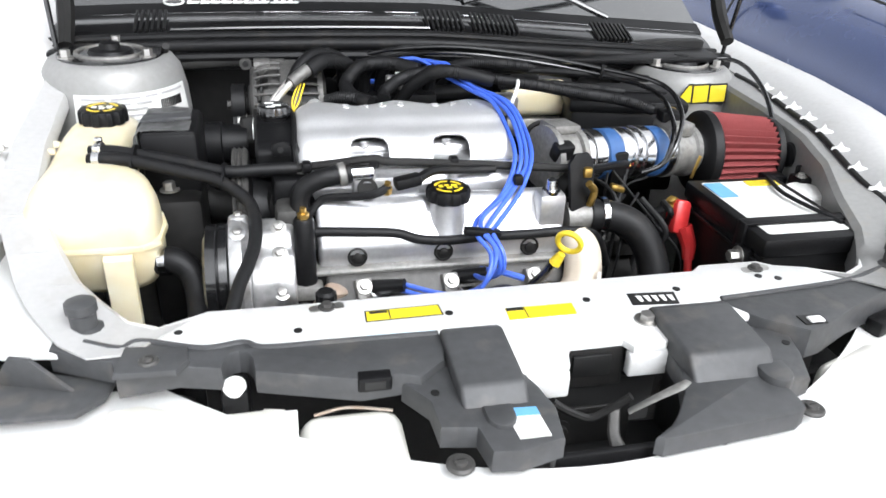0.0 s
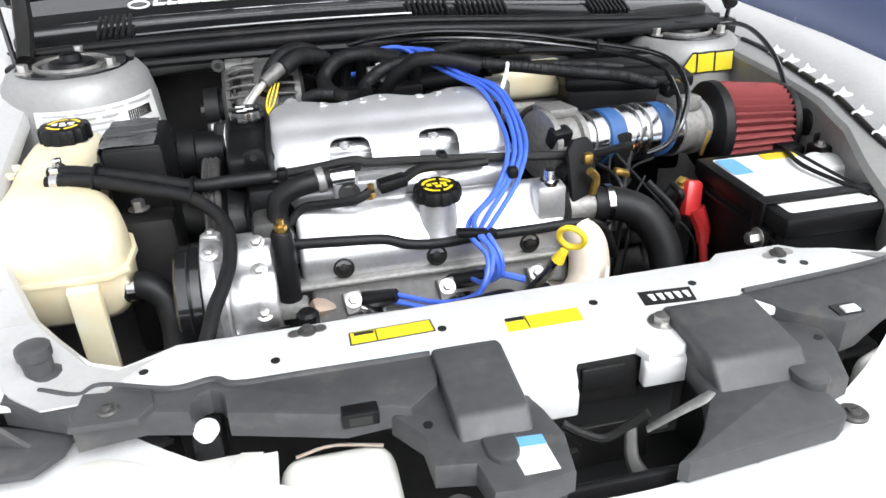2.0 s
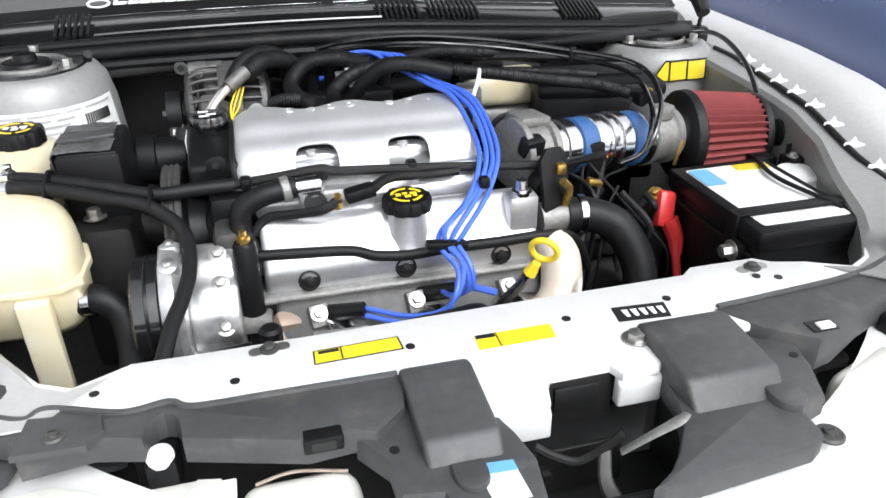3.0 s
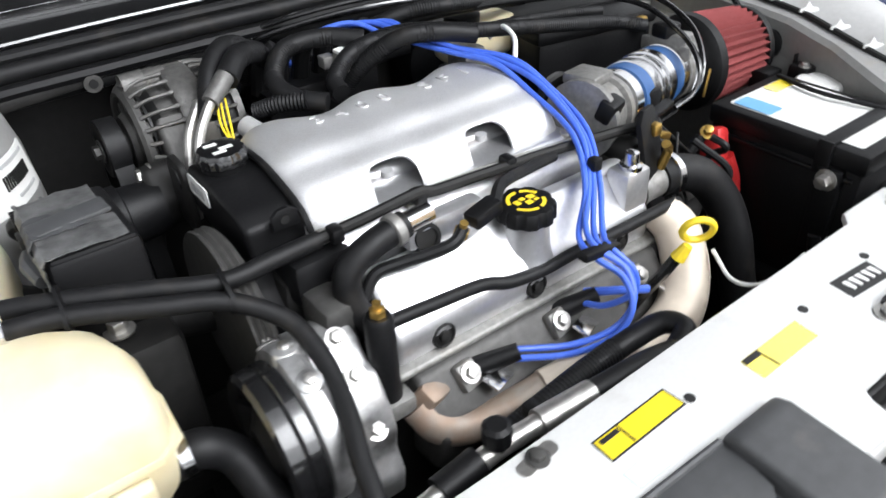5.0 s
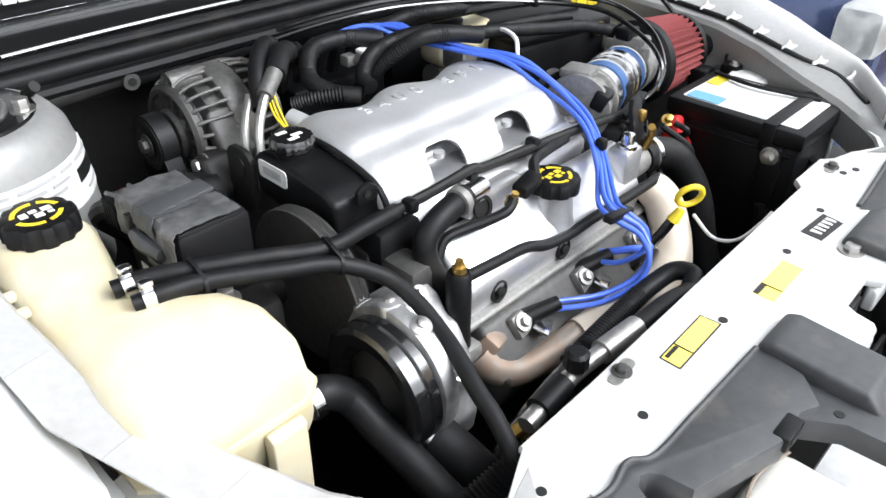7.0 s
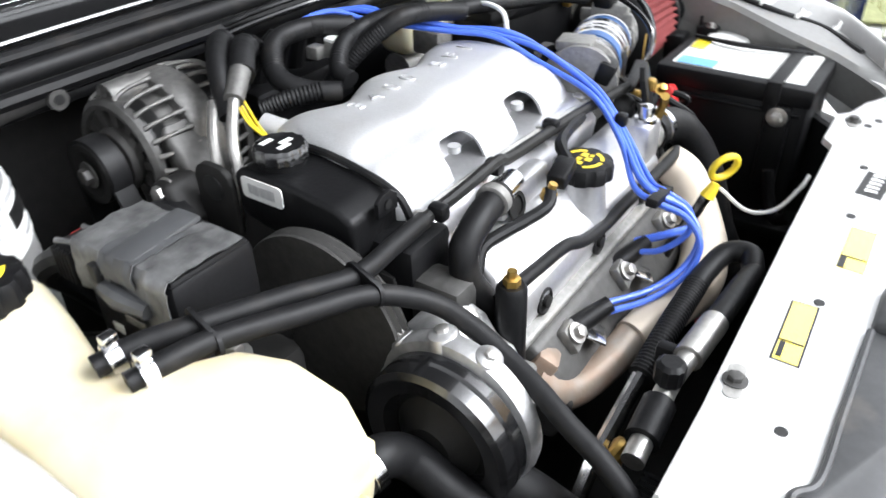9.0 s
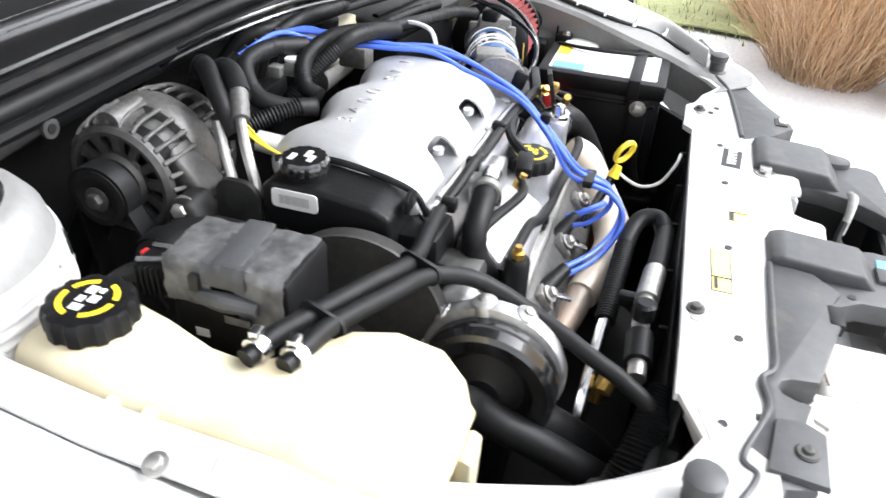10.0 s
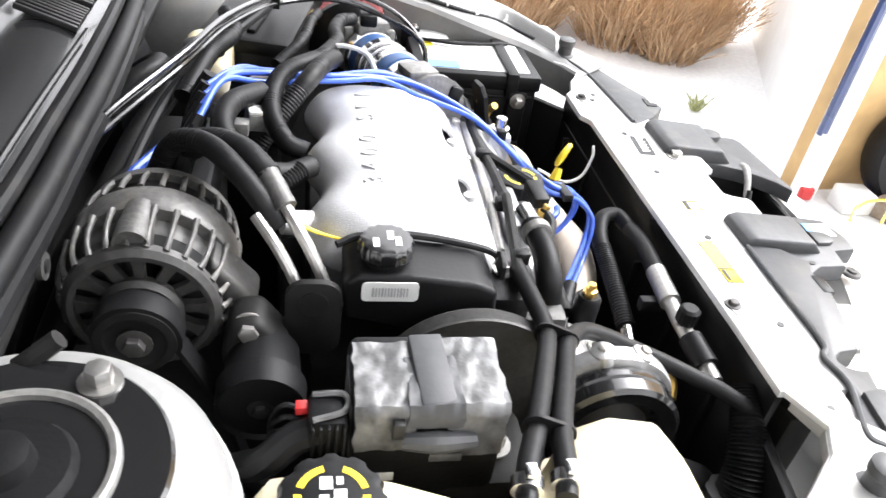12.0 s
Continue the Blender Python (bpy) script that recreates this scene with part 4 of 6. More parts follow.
part("belt_guard", box((0.03, 0.945, 0.825), (0.06, 0.06, 0.05), 0.012), "plastic", psr)

# ---- hoses in front of the tank ----
hp = thing("coolant_bypass_hoses", (-0.13, 0.955, 0.80), "pair of black rubber coolant hoses held by clips", "hose")
part("hose", tube([(-0.209, 0.980, 0.873), (-0.19, 0.974, 0.874), (-0.160, 0.961, 0.873), (-0.105, 0.940, 0.868), (-0.055, 0.923, 0.861), (-0.01, 0.924, 0.861), (0.032, 0.927, 0.860)], 0.0078, 14), "rubber", hp)
part("hose", tube([(-0.206, 0.953, 0.872), (-0.19, 0.949, 0.873), (-0.162, 0.943, 0.871), (-0.105, 0.922, 0.863), (-0.060, 0.905, 0.855), (-0.028, 0.878, 0.839), (-0.020, 0.850, 0.825), (-0.021, 0.820, 0.811), (-0.028, 0.790, 0.801), (-0.038, 0.760, 0.791), (-0.045, 0.730, 0.779), (-0.056, 0.700, 0.760), (-0.06, 0.692, 0.72)], 0.0078, 14), "rubber", hp)
for p, d in (((-0.207, 0.979, 0.8735), (1, -0.25, 0.1)), ((-0.204, 0.952, 0.872), (1, -0.25, 0.05))):
    c = part("hose_clamp", lathe(Vector(p) - 0.005 * Vector(d), d, [(0.0088, 0), (0.0106, 0.0005), (0.0106, 0.0095), (0.0088, 0.010)], 20), "chrome", hp, "bright steel hose clamp")
    part("clamp_screw", box((p[0], p[1], p[2] + 0.014), (0.010, 0.008, 0.007), 0.0015), "chrome", c)
    part("tank_spout", tube([Vector(p) - 0.012 * Vector(d), Vector(p)], 0.0075, 12, straight=True), "plastic", hp)
for p, d in (((-0.162, 0.952, 0.872), (1, -0.33, -0.05)), ((-0.056, 0.914, 0.858), (1, -0.35, -0.15))):
    bm = lathe(Vector(p) - 0.0015 * Vector(d), d, [(0.0090, 0), (0.0104, 0), (0.0104, 0.003), (0.0090, 0.003)], 20)
    mm = axis_matrix(p, d)
    for v in bm.verts:
        q = mm.inverted() @ v.co
        s = Vector((0, -1, -0.4)).normalized()
        v.co = v.co + s * (0.010 * (1 if (v.co - Vector(p)).dot(s) > 0 else -1))
    part("retaining_clip", bm, "plastic", hp)
th = thing("tank_outlet_hose", (-0.1, 0.83, 0.66), "thick black rubber coolant outlet hose with clamp", "hose")
part("hose", tube([(-0.138, 0.862, 0.772), (-0.118, 0.858, 0.776), (-0.098, 0.850, 0.760), (-0.090, 0.825, 0.738), (-0.086, 0.790, 0.722), (-0.078, 0.745, 0.695), (-0.06, 0.715, 0.66)], 0.0155, 16), "rubber", th)
part("hose_clamp", lathe((-0.134, 0.862, 0.773), (1, -0.15, 0.1), [(0.0158, 0), (0.018, 0.001), (0.018, 0.010), (0.0158, 0.011)], 24), "chrome", th)
part("spout", tube([(-0.16, 0.868, 0.770), (-0.13, 0.862, 0.773)], 0.013, 14, straight=True), "tank", th)
rh = thing("lower_radiator_hose", (-0.02, 0.74, 0.6), "black lower radiator hose with a steel clamp", "hose")
part("hose", tube([(-0.045, 0.825, 0.705), (-0.035, 0.790, 0.690), (-0.02, 0.75, 0.655), (0.0, 0.715, 0.60)], 0.024, 16), "rubber", rh)
part("hose_clamp", lathe((-0.043, 0.818, 0.702), (0.25, -0.75, -0.3), [(0.0245, 0), (0.0265, 0.001), (0.0265, 0.012), (0.0245, 0.013)], 24), "chrome", rh)

# ---- tubes over the valve cover ----
pcv = thing("breather_hose", (0.05, 0.89, 0.78), "black elbowed crankcase breather hose", "hose")
part("hose", tube([(0.098, 0.897, 0.862), (0.062, 0.893, 0.858), (0.038, 0.892, 0.844), (0.034, 0.888, 0.820), (0.042, 0.876, 0.795), (0.05, 0.872, 0.775)], 0.0125, 14, ribs=0.0004), "rubber", pcv)
part("hose_clamp", lathe((0.082, 0.895, 0.861), (1, 0.1, 0.12), [(0.0127, 0), (0.0148, 0.001), (0.0148, 0.009), (0.0127, 0.010)], 20), "dull_alloy", pcv)
part("spout", tube([(0.09, 0.896, 0.862), (0.125, 0.899, 0.862)], 0.010, 14, straight=True), "chrome", pcv)
thin = thing("sensor_pigtail", (0.1, 0.885, 0.83), "black sleeved wire to a brass temperature sensor", "wiring")
part("sleeve", tube([(0.142, 0.872, 0.852), (0.126, 0.866, 0.846), (0.105, 0.874, 0.840), (0.085, 0.883, 0.836), (0.062, 0.890, 0.831), (0.046, 0.886, 0.815)], 0.0055, 10), "rubber", thin)
part("sensor", lathe((0.139, 0.874, 0.842), (0.1, -0.3, 1), [(0.005, 0), (0.007, 0.002), (0.007, 0.010), (0.004, 0.011), (0.004, 0.018)], 8), "brass", thin)
part("connector", box((0.166, 0.874, 0.857), (0.034, 0.018, 0.014), 0.003, pose(0, 0, 0, 0, -8, 8)), "plastic", thin)
part("connector_lead", tube([(0.18, 0.875, 0.86), (0.205, 0.895, 0.862), (0.25, 0.91, 0.855), (0.29, 0.915, 0.853)], 0.006, 8), "rubber", thin)
rail = thing("fuel_rail_tubes", (0.17, 0.925, 0.84), "thin black steel vacuum and fuel tubes", "pipe")
part("tube", tube([(0.028, 0.927, 0.860), (0.08, 0.922, 0.866), (0.128, 0.918, 0.872), (0.145, 0.917, 0.868), (0.20, 0.917, 0.864), (0.297, 0.918, 0.856), (0.40, 0.91, 0.850)], 0.0055, 10), "dark", rail)
part("tube", tube([(0.06, 0.936, 0.858), (0.15, 0.930, 0.862), (0.25, 0.928, 0.858), (0.33, 0.926, 0.852)], 0.004, 8), "steel", rail)
for x in (0.045, 0.13, 0.235):
    part("rail_clip", box((x, 0.921, 0.866 - 0.03 * abs(x - 0.13)), (0.012, 0.016, 0.014), 0.003), "plastic", rail)
wtube = thing("heater_pipe", (0.2, 0.85, 0.77), "black steel heater pipe bent across the valve cover", "pipe")
part("pipe", tube([(0.040, 0.864, 0.800), (0.10, 0.860, 0.798), (0.150, 0.858, 0.794), (0.178, 0.852, 0.787), (0.215, 0.848, 0.785), (0.26, 0.846, 0.788), (0.32, 0.842, 0.790), (0.372, 0.840, 0.792), (0.405, 0.845, 0.785), (0.43, 0.862, 0.760), (0.45, 0.875, 0.72)], 0.0062, 12), "rubber", wtube)
post = thing("dipstick_stud", (0.036, 0.848, 0.75), "black sleeved stud with brass nut", "stud")
part("sleeve", lathe((0.036, 0.848, 0.735), (0, 0, 1), [(0.014, 0), (0.013, 0.02), (0.0125, 0.088), (0.010, 0.092)], 18), "plastic", post)
part("nut", lathe((0.036, 0.848, 0.826), (0, 0, 1), [(0.007, 0), (0.007, 0.007), (0.004, 0.008), (0.004, 0.014)], 6), "brass", post)
part("foot", box((0.036, 0.850, 0.730), (0.04, 0.04, 0.02), 0.005), "dull_alloy", post)
for p, s in (((0.355, 0.872, 0.812), (0.036, 0.030, 0.046)), ((0.155, 0.905, 0.840), (0.06, 0.02, 0.03)), ((0.115, 0.906, 0.846), (0.03, 0.024, 0.03))):
    part("cover_boss", box(p, s, 0.005), "cover_alloy", engine)
part("cover_plug", lathe((0.355, 0.870, 0.834), (0, 0, 1), [(0.012, 0), (0.012, 0.005), (0.008, 0.006), (0.007, 0.018), (0.003, 0.020)], 14), "chrome", engine)
part("cover_port", lathe((0.118, 0.893, 0.842), (0, -1, 0.3), [(0.013, 0), (0.013, 0.003), (0.009, 0.003), (0.009, 0.001)], 20), "dark", engine)

# ---- ignition ----
leads = thing("ignition_leads", (0.3, 0.95, 0.75), "bundle of bright blue silicone spark plug leads", "ignition leads")
way = [(0.212, 1.205, 0.925), (0.250, 1.190, 0.926), (0.275, 1.150, 0.920), (0.302, 1.085, 0.913), (0.326, 1.030, 0.909), (0.335, 0.982, 0.892), (0.330, 0.920, 0.864), (0.302, 0.872, 0.838), (0.260, 0.832, 0.817), (0.246, 0.808, 0.811), (0.257, 0.784, 0.798), (0.249, 0.764, 0.778), (0.232, 0.768, 0.752), (0.198, 0.787, 0.738), (0.152, 0.814, 0.740)]
for k, (dx, dz) in enumerate(((-0.0125, 0.0), (-0.0042, 0.003), (0.0042, 0.0), (0.0125, -0.002))):
    pts = []
    for i, p in enumerate(way):
        s = 0.8 if i in (3, 9) else 1.0
        q = Vector(p) + Vector((dx * s, 0.004 * math.sin(i * 1.7 + k), dz + 0.003 * math.sin(i * 2.3 + 2 * k)))
        if i == 0:
            q = Vector((0.169 + 0.024 * k, 1.213, 0.924))
        if i == 1:
            q = Vector((0.232 + 0.016 * k, 1.196 - 0.004 * k, 0.934 - 0.002 * k))
        if i == 2:
            q += Vector((0, -0.006 * (k - 1.5), 0.004))
        if i >= 9:
            q = Vector(p) + Vector((0.006 * k - 0.004, 0.004 * k, 0.005 * (k - 0.5)))
        pts.append(q)
    part("lead", tube(pts if k < 2 else pts[:-6] + [(0.238 + 0.0075 * k, 0.808, 0.812), (0.250 + 0.006 * k, 0.786, 0.796), (0.256 + 0.004 * k, 0.782, 0.772), (0.252, 0.802, 0.752), (0.243, 0.828, 0.746)], 0.0031, 10), "blue", leads)
part("lead_clip", box((0.248, 0.810, 0.8125), (0.046, 0.012, 0.009), 0.002, pose(0, 0, 0, 0, 8, 0)), "plastic", leads)
part("lead_clip", box((0.312, 0.880, 0.850), (0.012, 0.012, 0.014), 0.003), "plastic", leads)
part("short_lead", tube([(0.255, 0.83, 0.75), (0.275, 0.80, 0.76), (0.30, 0.79, 0.755)], 0.0042, 8), "blue", leads)
for p, d in (((0.100, 0.838, 0.728), (0.054, -0.026, 0.017)), ((0.212, 0.842, 0.732), (0.05, -0.022, 0.018))):
    part("plug_boot", tube([Vector(p), Vector(p) + Vector(d)], [0.012, 0.008], 12, straight=True), "plastic", leads)
coil = thing("coil_pack", (0.19, 1.22, 0.82), "black ignition coil pack with a row of towers", "ignition coil")
part("coil_base", box((0.195, 1.235, 0.850), (0.15, 0.07, 0.05), 0.006), "plastic", coil)
for i in range(6):
    part("coil_tower", tube([(0.125 + 0.027 * i, 1.232, 0.87), (0.128 + 0.027 * i, 1.222, 0.905), (0.145 + 0.024 * i, 1.212, 0.925)], [0.011, 0.010, 0.008], 10), "rubber", coil)
part("far_lead", tube([(0.05, 1.30, 0.80), (0.08, 1.295, 0.845), (0.13, 1.275, 0.875), (0.18, 1.25, 0.885)], 0.0045, 8), "blue", coil)
sens = solo("pressure_sensor", box((0.375, 1.160, 0.868), (0.032, 0.040, 0.03), 0.004), "dull_alloy", "small grey pressure sensor on the intake", "sensor")

# ---- looms and hoses behind the intake ----
lm = thing("wiring_loom", (0.15, 1.18, 0.88), "black corrugated wiring loom behind the intake", "wiring")
for pts, r in (([(0.060, 1.146, 0.928), (0.085, 1.170, 0.938), (0.120, 1.205, 0.925), (0.14, 1.235, 0.89), (0.13, 1.26, 0.85)], 0.0125),
               ([(0.030, 1.135, 0.900), (0.050, 1.165, 0.932), (0.080, 1.195, 0.944), (0.115, 1.228, 0.925), (0.12, 1.25, 0.88)], 0.010),
               ([(0.150, 1.11, 0.888), (0.125, 1.135, 0.893), (0.118, 1.165, 0.905), (0.145, 1.19, 0.925), (0.19, 1.185, 0.93), (0.23, 1.16, 0.925)], 0.011),
               ([(0.170, 1.115, 0.892), (0.175, 1.135, 0.900), (0.21, 1.15, 0.918), (0.27, 1.14, 0.928), (0.33, 1.10, 0.925)], 0.010),
               ([(0.33, 1.10, 0.925), (0.40, 1.08, 0.918), (0.47, 1.08, 0.905), (0.54, 1.07, 0.895), (0.58, 1.05, 0.885)], 0.009),
               ([(0.36, 1.15, 0.90), (0.42, 1.12, 0.91), (0.50, 1.11, 0.905), (0.55, 1.10, 0.90)], 0.007),
               ([(0.26, 1.24, 0.90), (0.33, 1.22, 0.92), (0.40, 1.2, 0.92), (0.52, 1.22, 0.90)], 0.010),
               ([(0.10, 1.25, 0.88), (0.07, 1.29, 0.84), (0.05, 1.31, 0.76)], 0.014)):
    part("sleeve", tube(pts, r, 12, ribs=0.0006), "rubber", lm)
for i, dx in enumerate((0, 0.004, 0.009)):
    part("yellow_wire", tube([(0.045 + dx, 1.145, 0.91), (0.035 + dx, 1.115, 0.895 - 0.002 * i), (0.035, 1.085, 0.885), (0.04, 1.065, 0.878)], 0.0012, 6), "yellow", lm)
line = thing("steering_line", (0.01, 1.11, 0.83), "steel power steering line with a grey sleeve", "pipe")
part("pipe", tube([(0.052, 1.142, 0.926), (0.030, 1.128, 0.912), (0.010, 1.112, 0.892), (0.000, 1.100, 0.868), (-0.012, 1.092, 0.848), (-0.016, 1.093, 0.822)], 0.0052, 10), "steel", line)
part("sleeve", tube([(0.060, 1.147, 0.931), (0.034, 1.131, 0.916)], [0.0098, 0.0090], 14, straight=True), "aged_alloy", line)
part("second_pipe", tube([(0.03, 1.155, 0.91), (0.008, 1.135, 0.89), (-0.004, 1.120, 0.862), (-0.01, 1.11, 0.83)], 0.005, 10), "steel", line)
brk = solo("lift_eye", prism(rounded(0.045, 0.075, 0.016), 0.006, frame_of((-0.016, 1.108, 0.845), (0, -1, 0), (0, 0, 1)), 0.001), "dark", "black lifting eye bracket near the alternator", "bracket")
part("eye_hole", lathe((-0.0225, 1.108, 0.862), (-1, 0, 0), [(0.012, 0), (0.012, 0.0012)], 20), "ink_and_shade", brk)

part("sleeve", tube([(0.33, 1.085, 0.925), (0.285, 1.10, 0.934), (0.246, 1.115, 0.932), (0.216, 1.145, 0.902), (0.195, 1.175, 0.86)], 0.0105, 12, ribs=0.0006), "rubber", lm)
part("ribbed_stub", tube([(0.132, 1.120, 0.893), (0.108, 1.140, 0.889), (0.09, 1.16, 0.88)], 0.010, 12, ribs=0.0014), "rubber", lm)
con = thing("grey_connector", (0.207, 1.162, 0.88), "pale grey square wiring connector behind the intake", "connector")
part("shell", box((0.207, 1.162, 0.906), (0.024, 0.024, 0.018), 0.003, pose(0, 0, 0, 8, 0, 12)), "dull_alloy", con)
part("cover", box((0.205, 1.162, 0.9165), (0.018, 0.020, 0.004), 0.001, pose(0, 0, 0, 8, 0, 12)), "white_label", con)
part("plug", box((0.190, 1.178, 0.905), (0.016, 0.016, 0.014), 0.002), "dull_alloy", con)
part("stem", box((0.207, 1.164, 0.882), (0.016, 0.016, 0.034), 0.002), "plastic", con)
# cables arching over the intake
cab = thing("throttle_cables", (0.3, 1.2, 0.85), "pair of black throttle and cruise cables arching over the intake", "cable")
for k, dz in ((0, 0.0), (1, -0.011)):
    part("cable", tube([(0.06 + 0.02 * k, 1.362, 0.78), (0.11 + 0.02 * k, 1.338, 0.865), (0.155, 1.303, 0.915 + dz), (0.27, 1.238, 0.944 + dz), (0.40, 1.205, 0.940 + dz), (0.535, 1.155, 0.924 + dz), (0.600 - 0.01 * k, 1.075, 0.918 + dz), (0.595 - 0.012 * k, 0.995, 0.898 + dz), (0.570 - 0.008 * k, 0.950, 0.865), (0.548, 0.942, 0.838), (0.52, 0.945, 0.825)], 0.0036, 10), "gloss_black", cab)
part("cable_tie", box((0.536, 1.156, 0.918), (0.010, 0.010, 0.024), 0.002), "plastic", cab)
part("brake_hose", tube([(0.10, 1.285, 0.86), (0.28, 1.255, 0.895), (0.42, 1.20, 0.912), (0.53, 1.165, 0.912), (0.62, 1.16, 0.905)], 0.006, 10), "rubber", cab)

# ---- induction ----
ind = thing("cold_air_intake", (0.55, 1.0, 0.75), "polished intake tube with blue couplers and bands", "air intake")
P0, P1 = Vector((0.395, 0.965, 0.848)), Vector((0.655, 1.042, 0.822))
D = (P1 - P0).normalized()


def along(t):
    return P0.lerp(P1, t)


part("throttle_body", lathe(along(-0.10), D, [(0.030, 0), (0.044, 0.001), (0.044, 0.010), (0.034, 0.012), (0.036, 0.045), (0.041, 0.047), (0.041, 0.056), (0.034, 0.058)], 28), "dull_alloy", ind)
part("idle_motor", lathe(along(0.0) + Vector((0.0, -0.030, -0.022)), (0.1, -1, -0.1), [(0.016, 0), (0.016, 0.028), (0.012, 0.034)], 20), "dark", ind)
part("position_sensor", box(along(-0.02) + Vector((0, -0.030, 0.018)), (0.030, 0.020, 0.026), 0.005, pose(0, 0, 0, 20, 0, 16)), "plastic", ind)
part("sensor_plate", box(along(0.0) + Vector((0.005, 0.012, 0.040)), (0.045, 0.040, 0.012), 0.003, pose(0, 0, 0, 0, 5, 16)), "dull_alloy", ind)
part("cable_cam", lathe(along(-0.04) + Vector((0, 0.040, 0.012)), (0.1, 1, 0), [(0.024, 0), (0.026, 0.003), (0.022, 0.006), (0.026, 0.009)], 24), "dark", ind)
part("tube", lathe(P0, D, [(0.032, 0), (0.033, 0.02), (0.035, 0.10), (0.036, 0.15), (0.036, 0.27)], 36), "chrome", ind)
for t, w, mt, r in ((0.16, 0.020, "chrome", 0.037), (0.25, 0.030, "blue_hose", 0.0375), (0.34, 0.016, "chrome", 0.0395), (0.44, 0.010, "chrome", 0.039), (0.50, 0.018, "chrome", 0.0405), (0.585, 0.028, "blue_hose", 0.0385), (0.67, 0.016, "chrome", 0.040), (0.90, 0.016, "chrome", 0.040)):
    part("coupler" if mt == "blue_hose" else "band", lathe(along(t), D, [(r - 0.003, 0), (r, 0.001), (r, w - 0.001), (r - 0.003, w)], 36), mt, ind)
part("flow_meter", lathe(along(0.73), D, [(0.036, 0), (0.041, 0.002), (0.041, 0.012), (0.038, 0.015), (0.038, 0.040), (0.042, 0.043), (0.042, 0.052), (0.036, 0.054)], 32), "dull_alloy", ind)
part("meter_housing", box(along(0.80) + Vector((0.0, -0.004, 0.040)), (0.040, 0.050, 0.022), 0.005, pose(0, 0, 0, 0, 5, 16)), "dull_alloy", ind)
for k in (-1, 1):
    part("meter_ear", box(along(0.76) + Vector((0, 0.030 * k, 0.032)), (0.010, 0.016, 0.018), 0.004, pose(0, 0, 0, 0, 5, 16)), "dull_alloy", ind)
part("meter_plug", box(along(0.80) + Vector((-0.01, 0.0, 0.056)), (0.03, 0.025, 0.018), 0.004), "plastic", ind)
part("meter_label", box(along(0.80) + Vector((0.022, -0.050, -0.01)), (0.006, 0.002, 0.036), 0.0005, pose(0, 0, 0, 0, 18, 16)), "brass", ind)
part("intake_mount", box(along(0.36) + Vector((0, -0.035, -0.015)), (0.024, 0.012, 0.06), 0.003), "plastic", ind)
flt = thing("air_filter", (0.72, 1.045, 0.74), "red pleated cone air filter with black flange", "air filter")
F0, FD = Vector((0.663, 1.045, 0.815)), Vector((1, -0.06, -0.02)).normalized()
part("flange", lathe(F0, FD, [(0.036, -0.012), (0.060, -0.006), (0.066, 0), (0.067, 0.012), (0.063, 0.016)], 48), "rubber", flt)
bm = bmesh.new()
rings = []
for h, r in ((0.014, 0.061), (0.116, 0.053)):
    mm = axis_matrix(F0, FD)
    rings.append([mm @ Vector(((r + 0.0042 * math.cos(i * math.pi / 3)) * math.cos(2 * math.pi * i / 204), (r + 0.0042 * math.cos(i * math.pi / 3)) * math.sin(2 * math.pi * i / 204), h)) for i in range(204)])
part("pleats", loft(rings, bm), "filter", flt, "red pleated cotton gauze", 80)
part("end_cap", lathe(F0 + FD * 0.112, FD, [(0.057, 0), (0.058, 0.002), (0.057, 0.010), (0.045, 0.012), (0.040, 0.009), (0.01, 0.009)], 44), "rubber", flt)
part("top_clamp", lathe(F0 + FD * -0.010, FD, [(0.040, 0), (0.042, 0), (0.042, 0.01), (0.040, 0.01)], 40), "chrome", flt)
part("end_badge", lathe(F0 + FD * 0.1215, FD, [(0.034, 0), (0.034, 0.001)], 30), "white_label", flt)
bx = thing("fuse_box", (0.58, 1.17, 0.70), "black under-bonnet fuse box with a flat lid", "fuse box")
part("box_body", box((0.585, 1.180, 0.79), (0.19, 0.115, 0.14), 0.010, pose(0, 0, 0, 0, 0, -10)), "plastic", bx)
part("box_lid", box((0.585, 1.180, 0.868), (0.20, 0.125, 0.022), 0.008, pose(0, 0, 0, 0, 0, -10)), "plastic", bx)
part("lid_rib", box((0.585, 1.175, 0.881), (0.15, 0.012, 0.006), 0.002, pose(0, 0, 0, 0, 0, -10)), "plastic", bx)
part("lid_clip", box((0.640, 1.105, 0.862), (0.016, 0.012, 0.020), 0.003), "brass", bx)
part("box_stand", box((0.60, 1.19, 0.56), (0.12, 0.08, 0.46), 0.01), "dark", bx)
bf = thing("brake_reservoir", (0.50, 1.27, 0.78), "yellowed brake fluid reservoir with black cap", "fluid reservoir")
part("vessel", box((0.455, 1.238, 0.855), (0.12, 0.060, 0.055), 0.016, seg=3), "tank", bf)
part("lid", lathe((0.43, 1.238, 0.880), (0, 0, 1), [(0.024, 0), (0.025, 0.012), (0.018, 0.015)], 24), "plastic", bf)
part("cylinder", tube([(0.40, 1.238, 0.808), (0.51, 1.238, 0.808)], 0.022, 14, straight=True), "dull_alloy", bf)
part("booster", lathe((0.50, 1.34, 0.79), (0, 1, 0), [(0.04, -0.03), (0.09, 0), (0.10, 0.03), (0.10, 0.05)], 36), "plastic", bf)
bk = thing("throttle_bracket", (0.40, 0.89, 0.74), "black steel bracket with a copper connector", "bracket")
